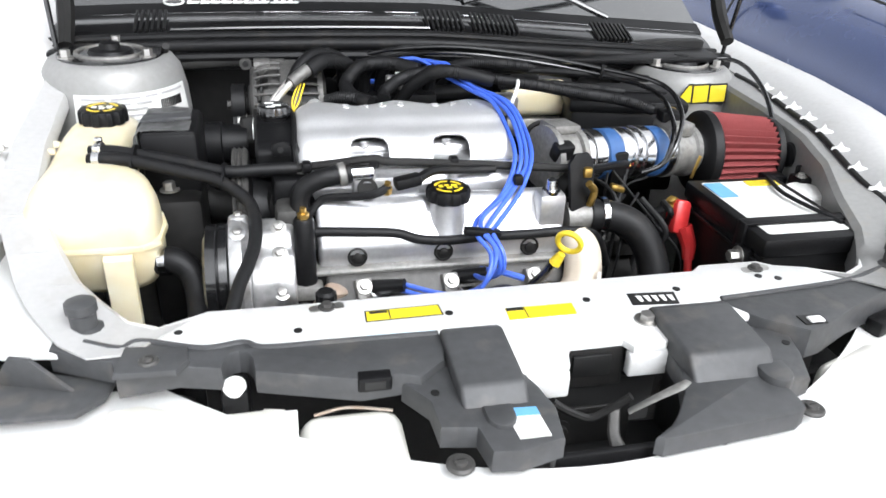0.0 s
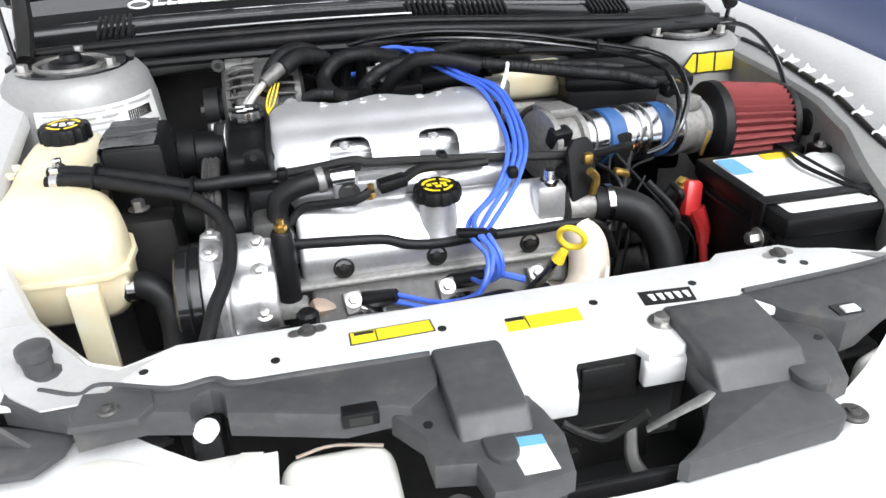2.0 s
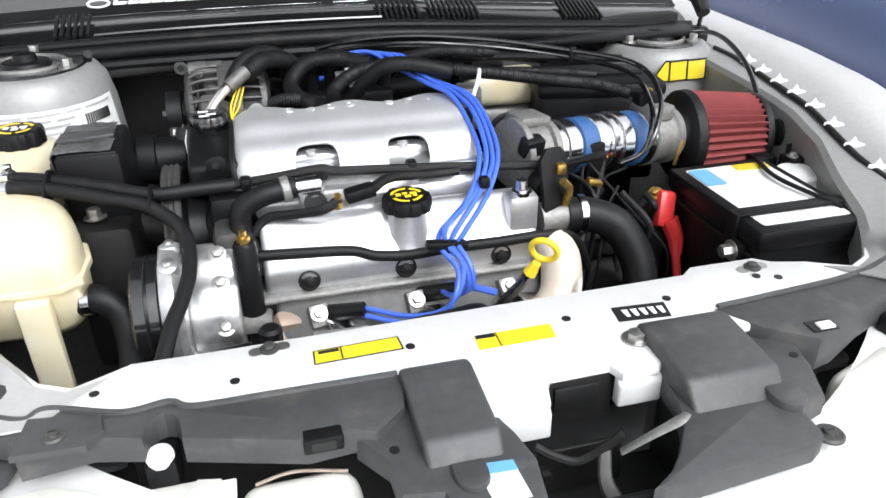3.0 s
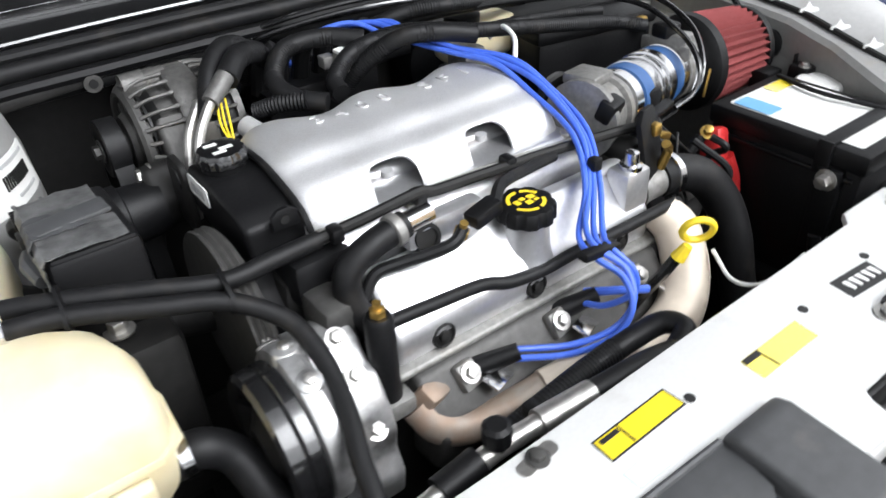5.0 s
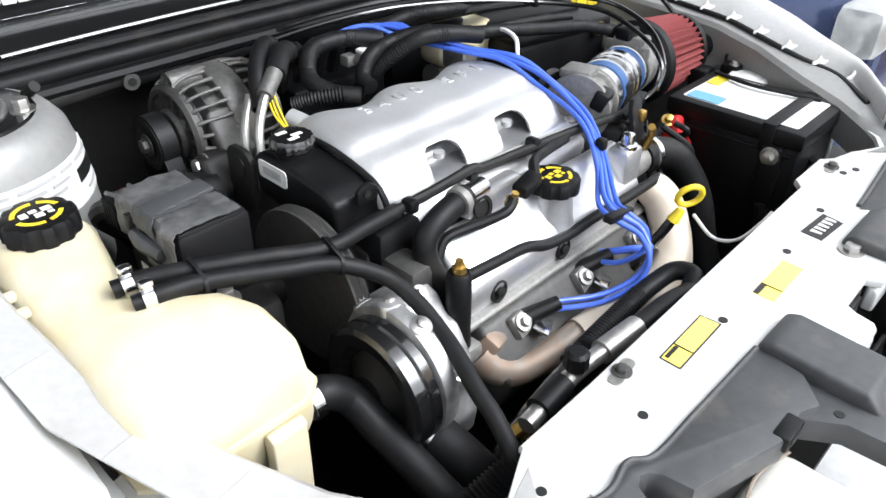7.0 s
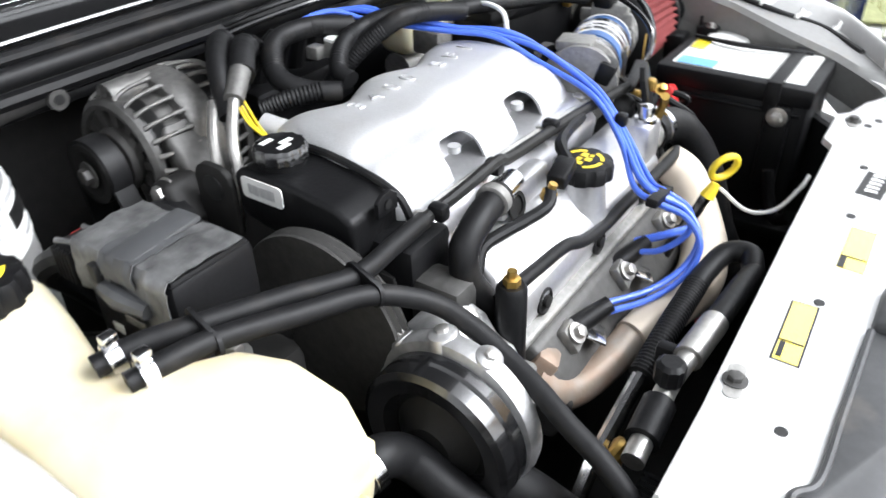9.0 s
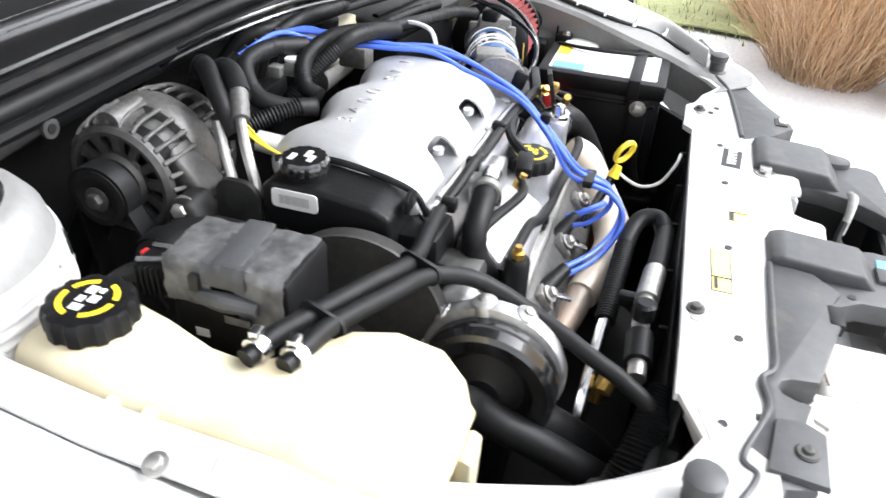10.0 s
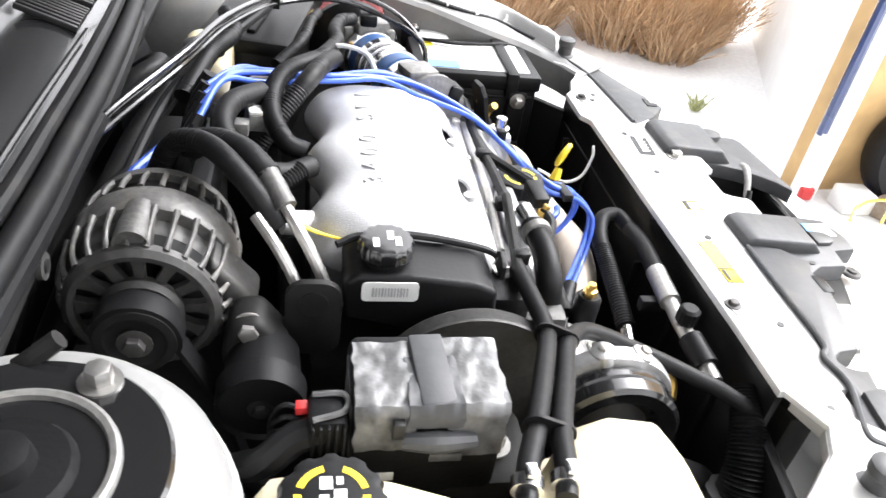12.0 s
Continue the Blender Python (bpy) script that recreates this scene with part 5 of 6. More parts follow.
part("plate", prism([(-0.014, -0.12), (0.014, -0.12), (0.020, -0.02), (0.020, 0.012), (0.012, 0.022), (-0.008, 0.022), (-0.018, 0.010), (-0.018, -0.05)], 0.006, frame_of((0.400, 0.893, 0.855), (1, 0.25, 0), (0, 0.25, 1)), 0.0015), "plastic", bk)
part("copper_stud", box((0.410, 0.888, 0.853), (0.012, 0.012, 0.014), 0.003), "brass", bk)
part("arm_bar", box((0.445, 0.92, 0.846), (0.09, 0.012, 0.008), 0.002, pose(0, 0, 0, 0, 0, 14)), "plastic", bk)
solo("orange_connector", box((0.475, 0.925, 0.812), (0.022, 0.012, 0.009), 0.003, pose(0, 0, 0, 0, 20, 0)), "brass", "small amber wire connector by the intake tube", "connector")
ww = solo("white_vacuum_line", tube([(0.345, 1.035, 0.905), (0.356, 1.049, 0.924), (0.368, 1.085, 0.925), (0.372, 1.11, 0.905)], 0.0028, 8), "white", "thin white vacuum line beside the intake", "hose")

uh = thing("upper_radiator_hose", (0.47, 0.86, 0.62), "thick worn grey-black upper radiator hose", "hose")
part("hose", tube([(0.418, 0.884, 0.792), (0.448, 0.882, 0.790), (0.480, 0.868, 0.778), (0.500, 0.848, 0.745), (0.503, 0.828, 0.705), (0.495, 0.805, 0.65), (0.48, 0.77, 0.60)], 0.0215, 18), "rubber", uh)
part("hose_clamp", lathe((0.432, 0.884, 0.792), (1, -0.05, -0.05), [(0.022, 0), (0.0245, 0.001), (0.0245, 0.009), (0.022, 0.010)], 24), "chrome", uh)
part("outlet", tube([(0.385, 0.885, 0.79), (0.43, 0.884, 0.792)], [0.02, 0.018], 16, straight=True), "dull_alloy", uh)
part("bleed_fitting", tube([(0.415, 0.878, 0.81), (0.416, 0.872, 0.832), (0.405, 0.868, 0.845)], 0.005, 8), "brass", uh)

# ---- exhaust ----
ex = thing("exhaust_crossover", (0.2, 0.79, 0.66), "rust-stained exhaust crossover pipe with tan heat shield", "exhaust pipe")
part("pipe", tube([(0.058, 0.838, 0.720), (0.068, 0.820, 0.702), (0.095, 0.808, 0.694), (0.14, 0.796, 0.700), (0.18, 0.790, 0.708)], 0.0165, 16), "rust", ex)
part("flange", box((0.068, 0.836, 0.722), (0.030, 0.022, 0.040), 0.006, pose(0, 0, 0, 30, 10, 20)), "rust", ex)
part("heat_shield", tube([(0.165, 0.790, 0.706), (0.215, 0.776, 0.712), (0.280, 0.768, 0.708), (0.340, 0.780, 0.708), (0.382, 0.805, 0.725), (0.392, 0.830, 0.762), (0.385, 0.85, 0.78)], [0.019, 0.023, 0.025, 0.025, 0.025, 0.024, 0.021], 18), "heat_shield", ex, "tan heat shield sleeve")
part("manifold", tube([(0.07, 0.83, 0.69), (0.17, 0.815, 0.675), (0.27, 0.815, 0.67), (0.36, 0.82, 0.68)], 0.02, 12), "rust", ex)
for x in (0.09, 0.20, 0.31):
    part("plug_bracket", box((x + 0.015, 0.826, 0.735), (0.022, 0.012, 0.026), 0.003, pose(0, 0, 0, -35, 0, 10)), "dull_alloy", ex)
    part("shiny_tab", box((x + 0.04, 0.812, 0.728), (0.036, 0.018, 0.003), 0.001, pose(0, 0, 0, 20, 15, 25)), "chrome", ex)
    hexbolt((x + 0.015, 0.82, 0.742), (0, -0.7, 0.7), 0.006, 0.006, ex)
dip = thing("oil_dipstick", (0.34, 0.79, 0.72), "yellow plastic oil dipstick ring on a black tube", "dipstick")
bm = bmesh.new()
fm = frame_of((0.349, 0.779, 0.807), (0.8, -0.6, 0), (-0.25, -0.2, 1))
ringpts = [fm @ Vector((0.0145 * math.cos(radians(a)), 0.0145 * math.sin(radians(a)), 0)) for a in range(0, 361, 15)]
part("ring", tube(ringpts, 0.0036, 10, straight=True), "yellow", dip)
part("shank", tube([(0.343, 0.783, 0.790), (0.337, 0.788, 0.775)], [0.005, 0.008], 10, straight=True), "yellow", dip)
part("tube", tube([(0.337, 0.788, 0.777), (0.328, 0.796, 0.755), (0.31, 0.81, 0.72), (0.30, 0.83, 0.66)], 0.0062, 10), "gloss_black", dip)

# ---- air conditioning lines ----
ac = thing("air_conditioning_line", (0.1, 0.72, 0.72), "aluminium air conditioning line with black hose and port cap", "pipe")
part("black_hose", tube([(0.245, 0.712, 0.764), (0.20, 0.714, 0.772), (0.140, 0.718, 0.772)], 0.0105, 12), "rubber", ac)
part("ferrule", tube([(0.145, 0.718, 0.772), (0.092, 0.722, 0.771)], 0.0118, 14, straight=True), "steel", ac)
part("line", tube([(0.092, 0.722, 0.771), (0.055, 0.724, 0.770), (0.02, 0.722, 0.768), (-0.02, 0.720, 0.764)], 0.0085, 12), "steel", ac)
part("collar", tube([(0.035, 0.723, 0.770), (-0.002, 0.721, 0.767)], 0.0128, 14, straight=True), "plastic", ac)
part("port", lathe((0.053, 0.724, 0.770), (0, 0, 1), [(0.008, 0), (0.008, 0.012)], 14), "dull_alloy", ac)
part("port_cap", lathe((0.053, 0.724, 0.778), (0, 0, 1), [(0.0105, 0), (0.0115, 0.002), (0.0115, 0.016), (0.008, 0.019)], 30, wave=(-0.06, 12)), "plastic", ac)
part("return_bend", tube([(0.240, 0.712, 0.764), (0.265, 0.722, 0.768), (0.262, 0.742, 0.765), (0.235, 0.752, 0.755), (0.19, 0.755, 0.748)], 0.0105, 12), "rubber", ac)
part("foil_sleeve", tube([(0.215, 0.754, 0.752), (0.16, 0.756, 0.742), (0.10, 0.758, 0.728)], 0.0115, 10, ribs=0.0008), "rubber", ac)
part("return_line", tube([(0.10, 0.758, 0.728), (0.06, 0.76, 0.712), (0.02, 0.762, 0.69), (-0.01, 0.764, 0.65)], 0.007, 10), "chrome", ac)
part("orange_hose", tube([(0.0, 0.745, 0.72), (0.015, 0.74, 0.728), (0.03, 0.745, 0.715), (0.03, 0.75, 0.68)], 0.007, 10), "brass", ac)
part("pipe_clip", box((0.105, 0.735, 0.758), (0.012, 0.03, 0.016), 0.003), "plastic", ac)
sw = solo("white_wire", tube([(0.40, 0.79, 0.755), (0.385, 0.755, 0.745), (0.390, 0.728, 0.752), (0.405, 0.712, 0.775), (0.42, 0.708, 0.785)], 0.0022, 8), "white", "thin pale wire hanging behind the core support", "wiring")
duct = thing("ribbed_duct", (-0.08, 0.73, 0.6), "ribbed black plastic duct behind the core support", "duct")
part("bellows", tube([(-0.03, 0.697, 0.768), (-0.070, 0.704, 0.748), (-0.105, 0.712, 0.710), (-0.125, 0.72, 0.62)], [0.012, 0.020, 0.028, 0.034], 24, ribs=0.003), "plastic", duct)
part("collar", lathe((-0.107, 0.713, 0.706), (-0.25, 0.1, -1), [(0.028, 0), (0.032, 0.001), (0.032, 0.008), (0.028, 0.009)], 28), "grey_plastic", duct)

# ---- loose wiring between the intake tube, battery and hose ----
loose = thing("loose_wiring", (0.48, 0.93, 0.72), "tangle of thin black wires beneath the intake tube", "wiring")
wr = random.Random(11)
for k in range(14):
    a = Vector((wr.uniform(0.40, 0.56), wr.uniform(0.90, 1.0), wr.uniform(0.79, 0.83)))
    b = Vector((wr.uniform(0.42, 0.57), wr.uniform(0.86, 0.98), wr.uniform(0.68, 0.75)))
    mid = a.lerp(b, 0.5) + Vector((wr.uniform(-0.03, 0.03), wr.uniform(-0.03, 0.01), wr.uniform(-0.01, 0.03)))
    part("wire", tube([a, mid, b, b + Vector((0, 0.02, -0.12))], wr.choice((0.002, 0.003, 0.0045)), 8), "rubber", loose)
mass = thing("transmission", (0.50, 0.98, 0.34), "grimy dark transmission casing below the intake tube", "transmission")
part("casing", box((0.49, 1.00, 0.54), (0.20, 0.22, 0.34), 0.05, seg=4), "dark", mass)
part("selector", box((0.50, 0.93, 0.725), (0.09, 0.05, 0.03), 0.008), "dark_cast", mass)
for x, y in ((0.44, 0.95), (0.54, 0.96)):
    hexbolt((x, y, 0.712), (0, 0, 1), 0.007, 0.008, mass)
rear = thing("rear_hoses", (0.05, 1.30, 0.80), "thick black heater hoses along the firewall", "hose")
for pts, r in (([(-0.02, 1.36, 0.62), (0.0, 1.335, 0.74), (0.04, 1.30, 0.83), (0.10, 1.285, 0.862), (0.17, 1.27, 0.86)], 0.016), ([(0.05, 1.37, 0.70), (0.09, 1.33, 0.80), (0.16, 1.30, 0.84), (0.26, 1.29, 0.85), (0.36, 1.27, 0.86)], 0.014), ([(0.28, 1.36, 0.80), (0.32, 1.31, 0.875), (0.36, 1.28, 0.89), (0.40, 1.30, 0.87), (0.42, 1.36, 0.82)], 0.012)):
    part("hose", tube(pts, r, 14), "rubber", rear)
fw = thing("firewall_bracket", (-0.08, 1.33, 0.90), "small black steel bracket on the cowl edge", "bracket")
part("strip", box((-0.10, 1.300, 0.905), (0.12, 0.006, 0.012), 0.002, pose(0, 0, 0, 0, -4, 0)), "dark", fw)
part("eye", lathe((-0.035, 1.297, 0.906), (0, -1, 0), [(0.010, 0), (0.010, 0.004)], 20), "dark_cast", fw)
part("eye_hole", lathe((-0.035, 1.2928, 0.906), (0, -1, 0), [(0.005, 0), (0.005, 0.0008)], 16), "ink_and_shade", fw)
for pts in ([(-0.145, 1.30, 0.90), (-0.155, 1.27, 0.93), (-0.15, 1.25, 0.945)],):
    part("brace", tube(pts, 0.006, 8), "dark", fw)

# ---- plastic covers and latch in front of the radiator ----
lc = thing("radiator_cover", (0.0, 0.61, 0.76), "weathered grey-black plastic radiator cover with screws", "cover panel")
part("panel", prism([(-0.20, 0.662), (-0.171, 0.647), (-0.138, 0.632), (-0.121, 0.641), (-0.065, 0.621), (-0.030, 0.625), (-0.010, 0.614), (0.051, 0.613), (0.158, 0.612), (0.150, 0.570), (0.124, 0.547), (0.107, 0.555), (0.072, 0.552), (-0.018, 0.579), (-0.021, 0.600), (-0.026, 0.609), (-0.033, 0.612), (-0.040, 0.609), (-0.045, 0.600), (-0.047, 0.587),
      (-0.085, 0.597), (-0.135, 0.590), (-0.142, 0.612), (-0.20, 0.640)][::-1], 0.024, pose(0, 0, 0.782), 0.003), "grey_plastic", lc)
part("raised_lip", tube([(-0.171, 0.647, 0.806), (-0.138, 0.632, 0.806), (-0.121, 0.641, 0.806), (-0.065, 0.621, 0.806), (-0.030, 0.625, 0.806), (-0.010, 0.614, 0.806), (0.051, 0.613, 0.806), (0.152, 0.612, 0.806)], 0.003, 8), "grey_plastic", lc)
part("screw_pad", prism([(-0.136, 0.584), (-0.084, 0.582), (-0.074, 0.598), (-0.078, 0.618), (-0.132, 0.626)], 0.006, pose(0, 0, 0.806), 0.002), "grey_plastic", lc)


def clip_screw(x, y, z, parent, r=0.012):
    c = part("clip_screw", lathe((x, y, z), (0, 0, 1), [(r, 0), (r, 0.002), (r * 0.85, 0.0035), (r * 0.5, 0.0035), (r * 0.45, 0.006), (r * 0.3, 0.0065)], 20), "dark_cast", parent, "round push screw")
    part("screw_slot", box((x, y, z + 0.0066), (r * 0.6, 0.001, 0.0008), 0), "ink_and_shade", c)


clip_screw(-0.108, 0.598, 0.811, lc, 0.009)
part("snap_tab", box((0.084, 0.556, 0.800), (0.030, 0.014, 0.014), 0.002), "plastic", lc)
part("snap_window", box((0.084, 0.5488, 0.800), (0.018, 0.001, 0.008), 0), "ink_and_shade", lc)

lb = thing("latch_side_cover", (0.17, 0.55, 0.76), "grey-black plastic cover block beside the hood latch", "cover panel")
part("panel", prism([(0.118, 0.590), (0.150, 0.610), (0.158, 0.613), (0.206, 0.597), (0.218, 0.56), (0.228, 0.53), (0.234, 0.50), (0.228, 0.462), (0.19, 0.452), (0.165, 0.455), (0.160, 0.485), (0.130, 0.49), (0.128, 0.525), (0.108, 0.555)][::-1], 0.022, pose(0, 0, 0.775), 0.004), "grey_plastic", lb)
part("raised_block", ribbon([(0.614, 0.79), (0.612, 0.811), (0.600, 0.816), (0.522, 0.811), (0.502, 0.790), (0.500, 0.77)], 0.153, 0.213, bevel=0.004), "grey_plastic", lb)
part("thumb_tab", prism([(0.013 * math.cos(radians(a)), 0.016 * math.sin(radians(a))) for a in range(180, 361, 20)] + [(0.013, 0.012), (-0.013, 0.012)], 0.014, pose(0.182, 0.494, 0.788), 0.003), "grey_plastic", lb)
part("small_hole", lathe((0.134, 0.534, 0.7968), (0, 0, 1), [(0.004, 0), (0.004, 0.001)], 12), "ink_and_shade", lb)
part("notice", prism([(0.187, 0.502), (0.215, 0.500), (0.217, 0.465), (0.190, 0.465)][::-1], 0.0008, pose(0, 0, 0.797), 0), "white_label", lb, "white and blue notice sticker")
part("notice_band", prism([(0.1868, 0.503), (0.2152, 0.501), (0.2156, 0.491), (0.1875, 0.4925)][::-1], 0.0014, pose(0, 0, 0.797), 0), "blue_label", lb)
clip_screw(0.142, 0.466, 0.776, lb, 0.012)

rc = thing("latch_side_cover", (0.42, 0.55, 0.76), "grey-black plastic cover block with a side wing", "cover panel")
part("panel", prism([(0.376, 0.605), (0.394, 0.622), (0.468, 0.620), (0.487, 0.594), (0.500, 0.592), (0.514, 0.576), (0.507, 0.547), (0.490, 0.508), (0.463, 0.500), (0.459, 0.496), (0.460, 0.484), (0.458, 0.470), (0.446, 0.463), (0.312, 0.451), (0.306, 0.456), (0.326, 0.468), (0.340, 0.482), (0.359, 0.508), (0.370, 0.535), (0.374, 0.57)][::-1], 0.020, pose(0, 0, 0.772), 0.004), "grey_plastic", rc)
part("raised_block", ribbon([(0.622, 0.79), (0.620, 0.811), (0.608, 0.816), (0.534, 0.811), (0.512, 0.788), (0.510, 0.77)], 0.374, 0.460, bevel=0.004), "grey_plastic", rc)
part("thumb_tab", prism([(0.015 * math.cos(radians(a)), 0.018 * math.sin(radians(a))) for a in range(180, 361, 20)] + [(0.015, 0.014), (-0.015, 0.014)], 0.014, pose(0.455, 0.514, 0.786), 0.003), "grey_plastic", rc)
part("small_hole", lathe((0.500, 0.562, 0.7918), (0, 0, 1), [(0.004, 0), (0.004, 0.001)], 12), "ink_and_shade", rc)
part("wing", prism([(0.462, 0.632), (0.52, 0.636), (0.634, 0.648), (0.70, 0.67), (0.71, 0.64), (0.60, 0.595), (0.548, 0.568), (0.527, 0.563), (0.512, 0.575), (0.49, 0.592)][::-1], 0.034, pose(0, 0, 0.770), 0.003), "grey_plastic", rc)
part("wing_edge", tube([(0.468, 0.634, 0.804), (0.52, 0.638, 0.804), (0.634, 0.650, 0.804), (0.70, 0.672, 0.804)], 0.003, 8), "grey_plastic", rc)
part("wing_window", box((0.540, 0.580, 0.8045), (0.026, 0.016, 0.002), 0), "ink_and_shade", rc)
part("wing_chip", box((0.542, 0.578, 0.8062), (0.016, 0.010, 0.003), 0.001), "white", rc)
clip_screw(0.475, 0.481, 0.776, rc, 0.012)

# hood latch in its well; near-black linings put the cavity's shade into the colour
la = thing("hood_latch", (0.29, 0.52, 0.70), "black steel hood latch with release lever in a dark well", "hood latch")
for x0, x1, y in ((0.216, 0.266, 0.547), (0.334, 0.376, 0.566)):
    part("well_lip", ribbon([(y + 0.012, 0.765), (y + 0.012, 0.7935), (y + 0.004, 0.7935), (y, 0.788), (y, 0.765)], x0, x1, bevel=0.003), "paint", la, "silver painted lip of the well")
part("well_step", ribbon([(0.592, 0.750), (0.592, 0.7935), (0.581, 0.7935), (0.577, 0.750)], 0.266, 0.334, bevel=0.002), "dark", la)
part("well_lower", box((0.298, 0.589, 0.724), (0.156, 0.010, 0.060), 0.002), "ink_and_shade", la)
part("well_floor", box((0.298, 0.515, 0.702), (0.16, 0.11, 0.01), 0.003), "ink_and_shade", la)
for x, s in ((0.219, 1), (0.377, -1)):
    part("well_side", box((x, 0.515, 0.742), (0.006, 0.11, 0.085), 0.002), "ink_and_shade", la)
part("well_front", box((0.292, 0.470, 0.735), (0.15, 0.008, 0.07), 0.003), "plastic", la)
part("striker_slot", box((0.300, 0.5790, 0.776), (0.040, 0.006, 0.024), 0.001), "ink_and_shade", la)
part("latch_plate", ribbon([(0.545, 0.712), (0.549, 0.752), (0.545, 0.752), (0.540, 0.712)], 0.250, 0.330, bevel=0.001), "dark", la)
part("pawl", tube([(0.248, 0.538, 0.768), (0.262, 0.530, 0.762), (0.280, 0.524, 0.758), (0.300, 0.520, 0.772), (0.312, 0.516, 0.785)], 0.004, 8), "dark", la)
part("lever", tube([(0.312, 0.515, 0.768), (0.335, 0.508, 0.788), (0.352, 0.506, 0.798), (0.362, 0.510, 0.800)], [0.004, 0.005, 0.006, 0.004], 8, flat=0.4), "dull_alloy", la)
part("lever_stem", tube([(0.300, 0.520, 0.770), (0.296, 0.505, 0.750), (0.302, 0.490, 0.735)], [0.005, 0.006, 0.008], 8, flat=0.5), "dark_cast", la)
part("release_handle", box((0.305, 0.482, 0.732), (0.040, 0.022, 0.010), 0.003, pose(0, 0, 0, 15, 0, 5)), "grey_plastic", la)
part("handle_rivet", lathe((0.292, 0.480, 0.737), (0, 0, 1), [(0.006, 0), (0.006, 0.002)], 12), "steel", la)
hexbolt((0.258, 0.540, 0.735), (0, -1, 0), 0.006, 0.006, la, "dark")
hexbolt((0.369, 0.608, 0.8027), (0, 0, 1), 0.008, 0.006, support, "steel")
for x, y in ((0.051, 0.680), (0.546, 0.692)):
    hexbolt((x, y, 0.8027), (0, 0, 1), 0.0055, 0.004, support, "dark_cast")
    part("slot", prism(rounded(0.036, 0.012, 0.005), 0.0008, pose(x, y, 0.8026, 0, 0, 8), 0), "steel", support)

# headlamp housings
hl = thing("headlamp_housing", (0.02, 0.54, 0.70), "pale headlamp housing top below the radiator cover", "headlamp")
part("housing", box((-0.03, 0.525, 0.735), (0.07, 0.12, 0.055), 0.012), "lamp_white", hl)
part("housing_large", box((0.062, 0.515, 0.737), (0.094, 0.105, 0.06), 0.02, seg=4), "lamp_white", hl)
part("housing_top", prism([(-0.150, 0.595), (-0.122, 0.600), (-0.098, 0.590), (-0.074, 0.575), (-0.024, 0.562), (-0.014, 0.578), (0.006, 0.574), (0.006, 0.46), (-0.15, 0.47)][::-1], 0.022, pose(0, 0, 0.745), 0.006), "lamp_white", hl)
part("seam", box((0.010, 0.520, 0.764), (0.012, 0.10, 0.004), 0.001), "white", hl)
part("seal_ring", tube([(0.03, 0.556, 0.768), (0.06, 0.560, 0.770), (0.10, 0.552, 0.768)], 0.0015, 6), "rust", hl)
part("bulb_clip", box((-0.038, 0.596, 0.765), (0.024, 0.030, 0.034), 0.004), "plastic", hl)
part("bulb_knob", lathe((-0.038, 0.590, 0.781), (0, -0.4, 1), [(0.0105, 0), (0.0105, 0.004), (0.0085, 0.006)], 20), "white", hl)
hr = thing("headlamp_housing", (0.60, 0.55, 0.70), "pale headlamp housing beside the cover wing", "headlamp")
part("housing", box((0.60, 0.535, 0.742), (0.10, 0.09, 0.05), 0.018, pose(0, 0, 0, 0, 0, 20), 4), "lamp_white", hr)
part("bracket", box((0.665, 0.61, 0.77), (0.05, 0.02, 0.02), 0.004, pose(0, 0, 0, 0, 0, 20)), "plastic", hr)
sb = thing("corner_bracket", (-0.2, 0.62, 0.74), "dark grey moulded corner bracket at the fender", "bracket")
part("web", prism([(-0.30, 0.66), (-0.225, 0.652), (-0.145, 0.622), (-0.150, 0.600), (-0.170, 0.580), (-0.30, 0.585)][::-1], 0.006, pose(0, 0, 0.772), 0.002), "grey_plastic", sb)
part("fin", prism([(-0.04, 0), (0.035, 0), (0.0, 0.03), (-0.02, 0.03)], 0.004, frame_of((-0.21, 0.625, 0.778), (0.9, -0.3, 0), (0, 0, 1)), 0.001), "grey_plastic", sb)
part("arm", tube([(-0.30, 0.672, 0.79), (-0.24, 0.668, 0.792), (-0.19, 0.655, 0.79)], 0.008, 8), "plastic", sb)

# ---- labels on the core support ----
def decal(name, pts, z, material, parent, label="", h=0.0006):
    return part(name, prism(pts[::-1], h, pose(0, 0, z), 0), material, parent, label)


la1 = decal("warning_label", [(0.089, 0.6655), (0.163, 0.668), (0.1645, 0.6505), (0.0885, 0.648)], 0.8024, "yellow_label", support, "yellow warning label")
decal("label_edge", [(0.0875, 0.667), (0.1645, 0.6695), (0.166, 0.649), (0.087, 0.6465)], 0.8022, "ink_and_shade", la1)
decal("label_rule", [(0.1115, 0.6662), (0.1125, 0.6662), (0.1125, 0.649), (0.1115, 0.649)], 0.8031, "ink_and_shade", la1)
decal("label_rule", [(0.092, 0.664), (0.110, 0.6646), (0.110, 0.661), (0.092, 0.6604)], 0.8031, "ink_and_shade", la1)
la2 = decal("warning_label", [(0.231, 0.6505), (0.304, 0.6515), (0.302, 0.630), (0.2295, 0.629)], 0.8024, "yellow_label", support, "yellow warning label")
decal("label_rule", [(0.2315, 0.650), (0.249, 0.650), (0.249, 0.645), (0.2313, 0.645)], 0.8031, "ink_and_shade", la2)
decal("label_rule", [(0.2500, 0.6505), (0.2507, 0.6505), (0.2507, 0.630), (0.2500, 0.630)], 0.8031, "ink_and_shade", la2)
la3 = decal("alarm_sticker", [(0.370, 0.6605), (0.424, 0.657), (0.419, 0.633), (0.367, 0.637)], 0.8024, "ink_and_shade", support, "black sticker with pale shapes")
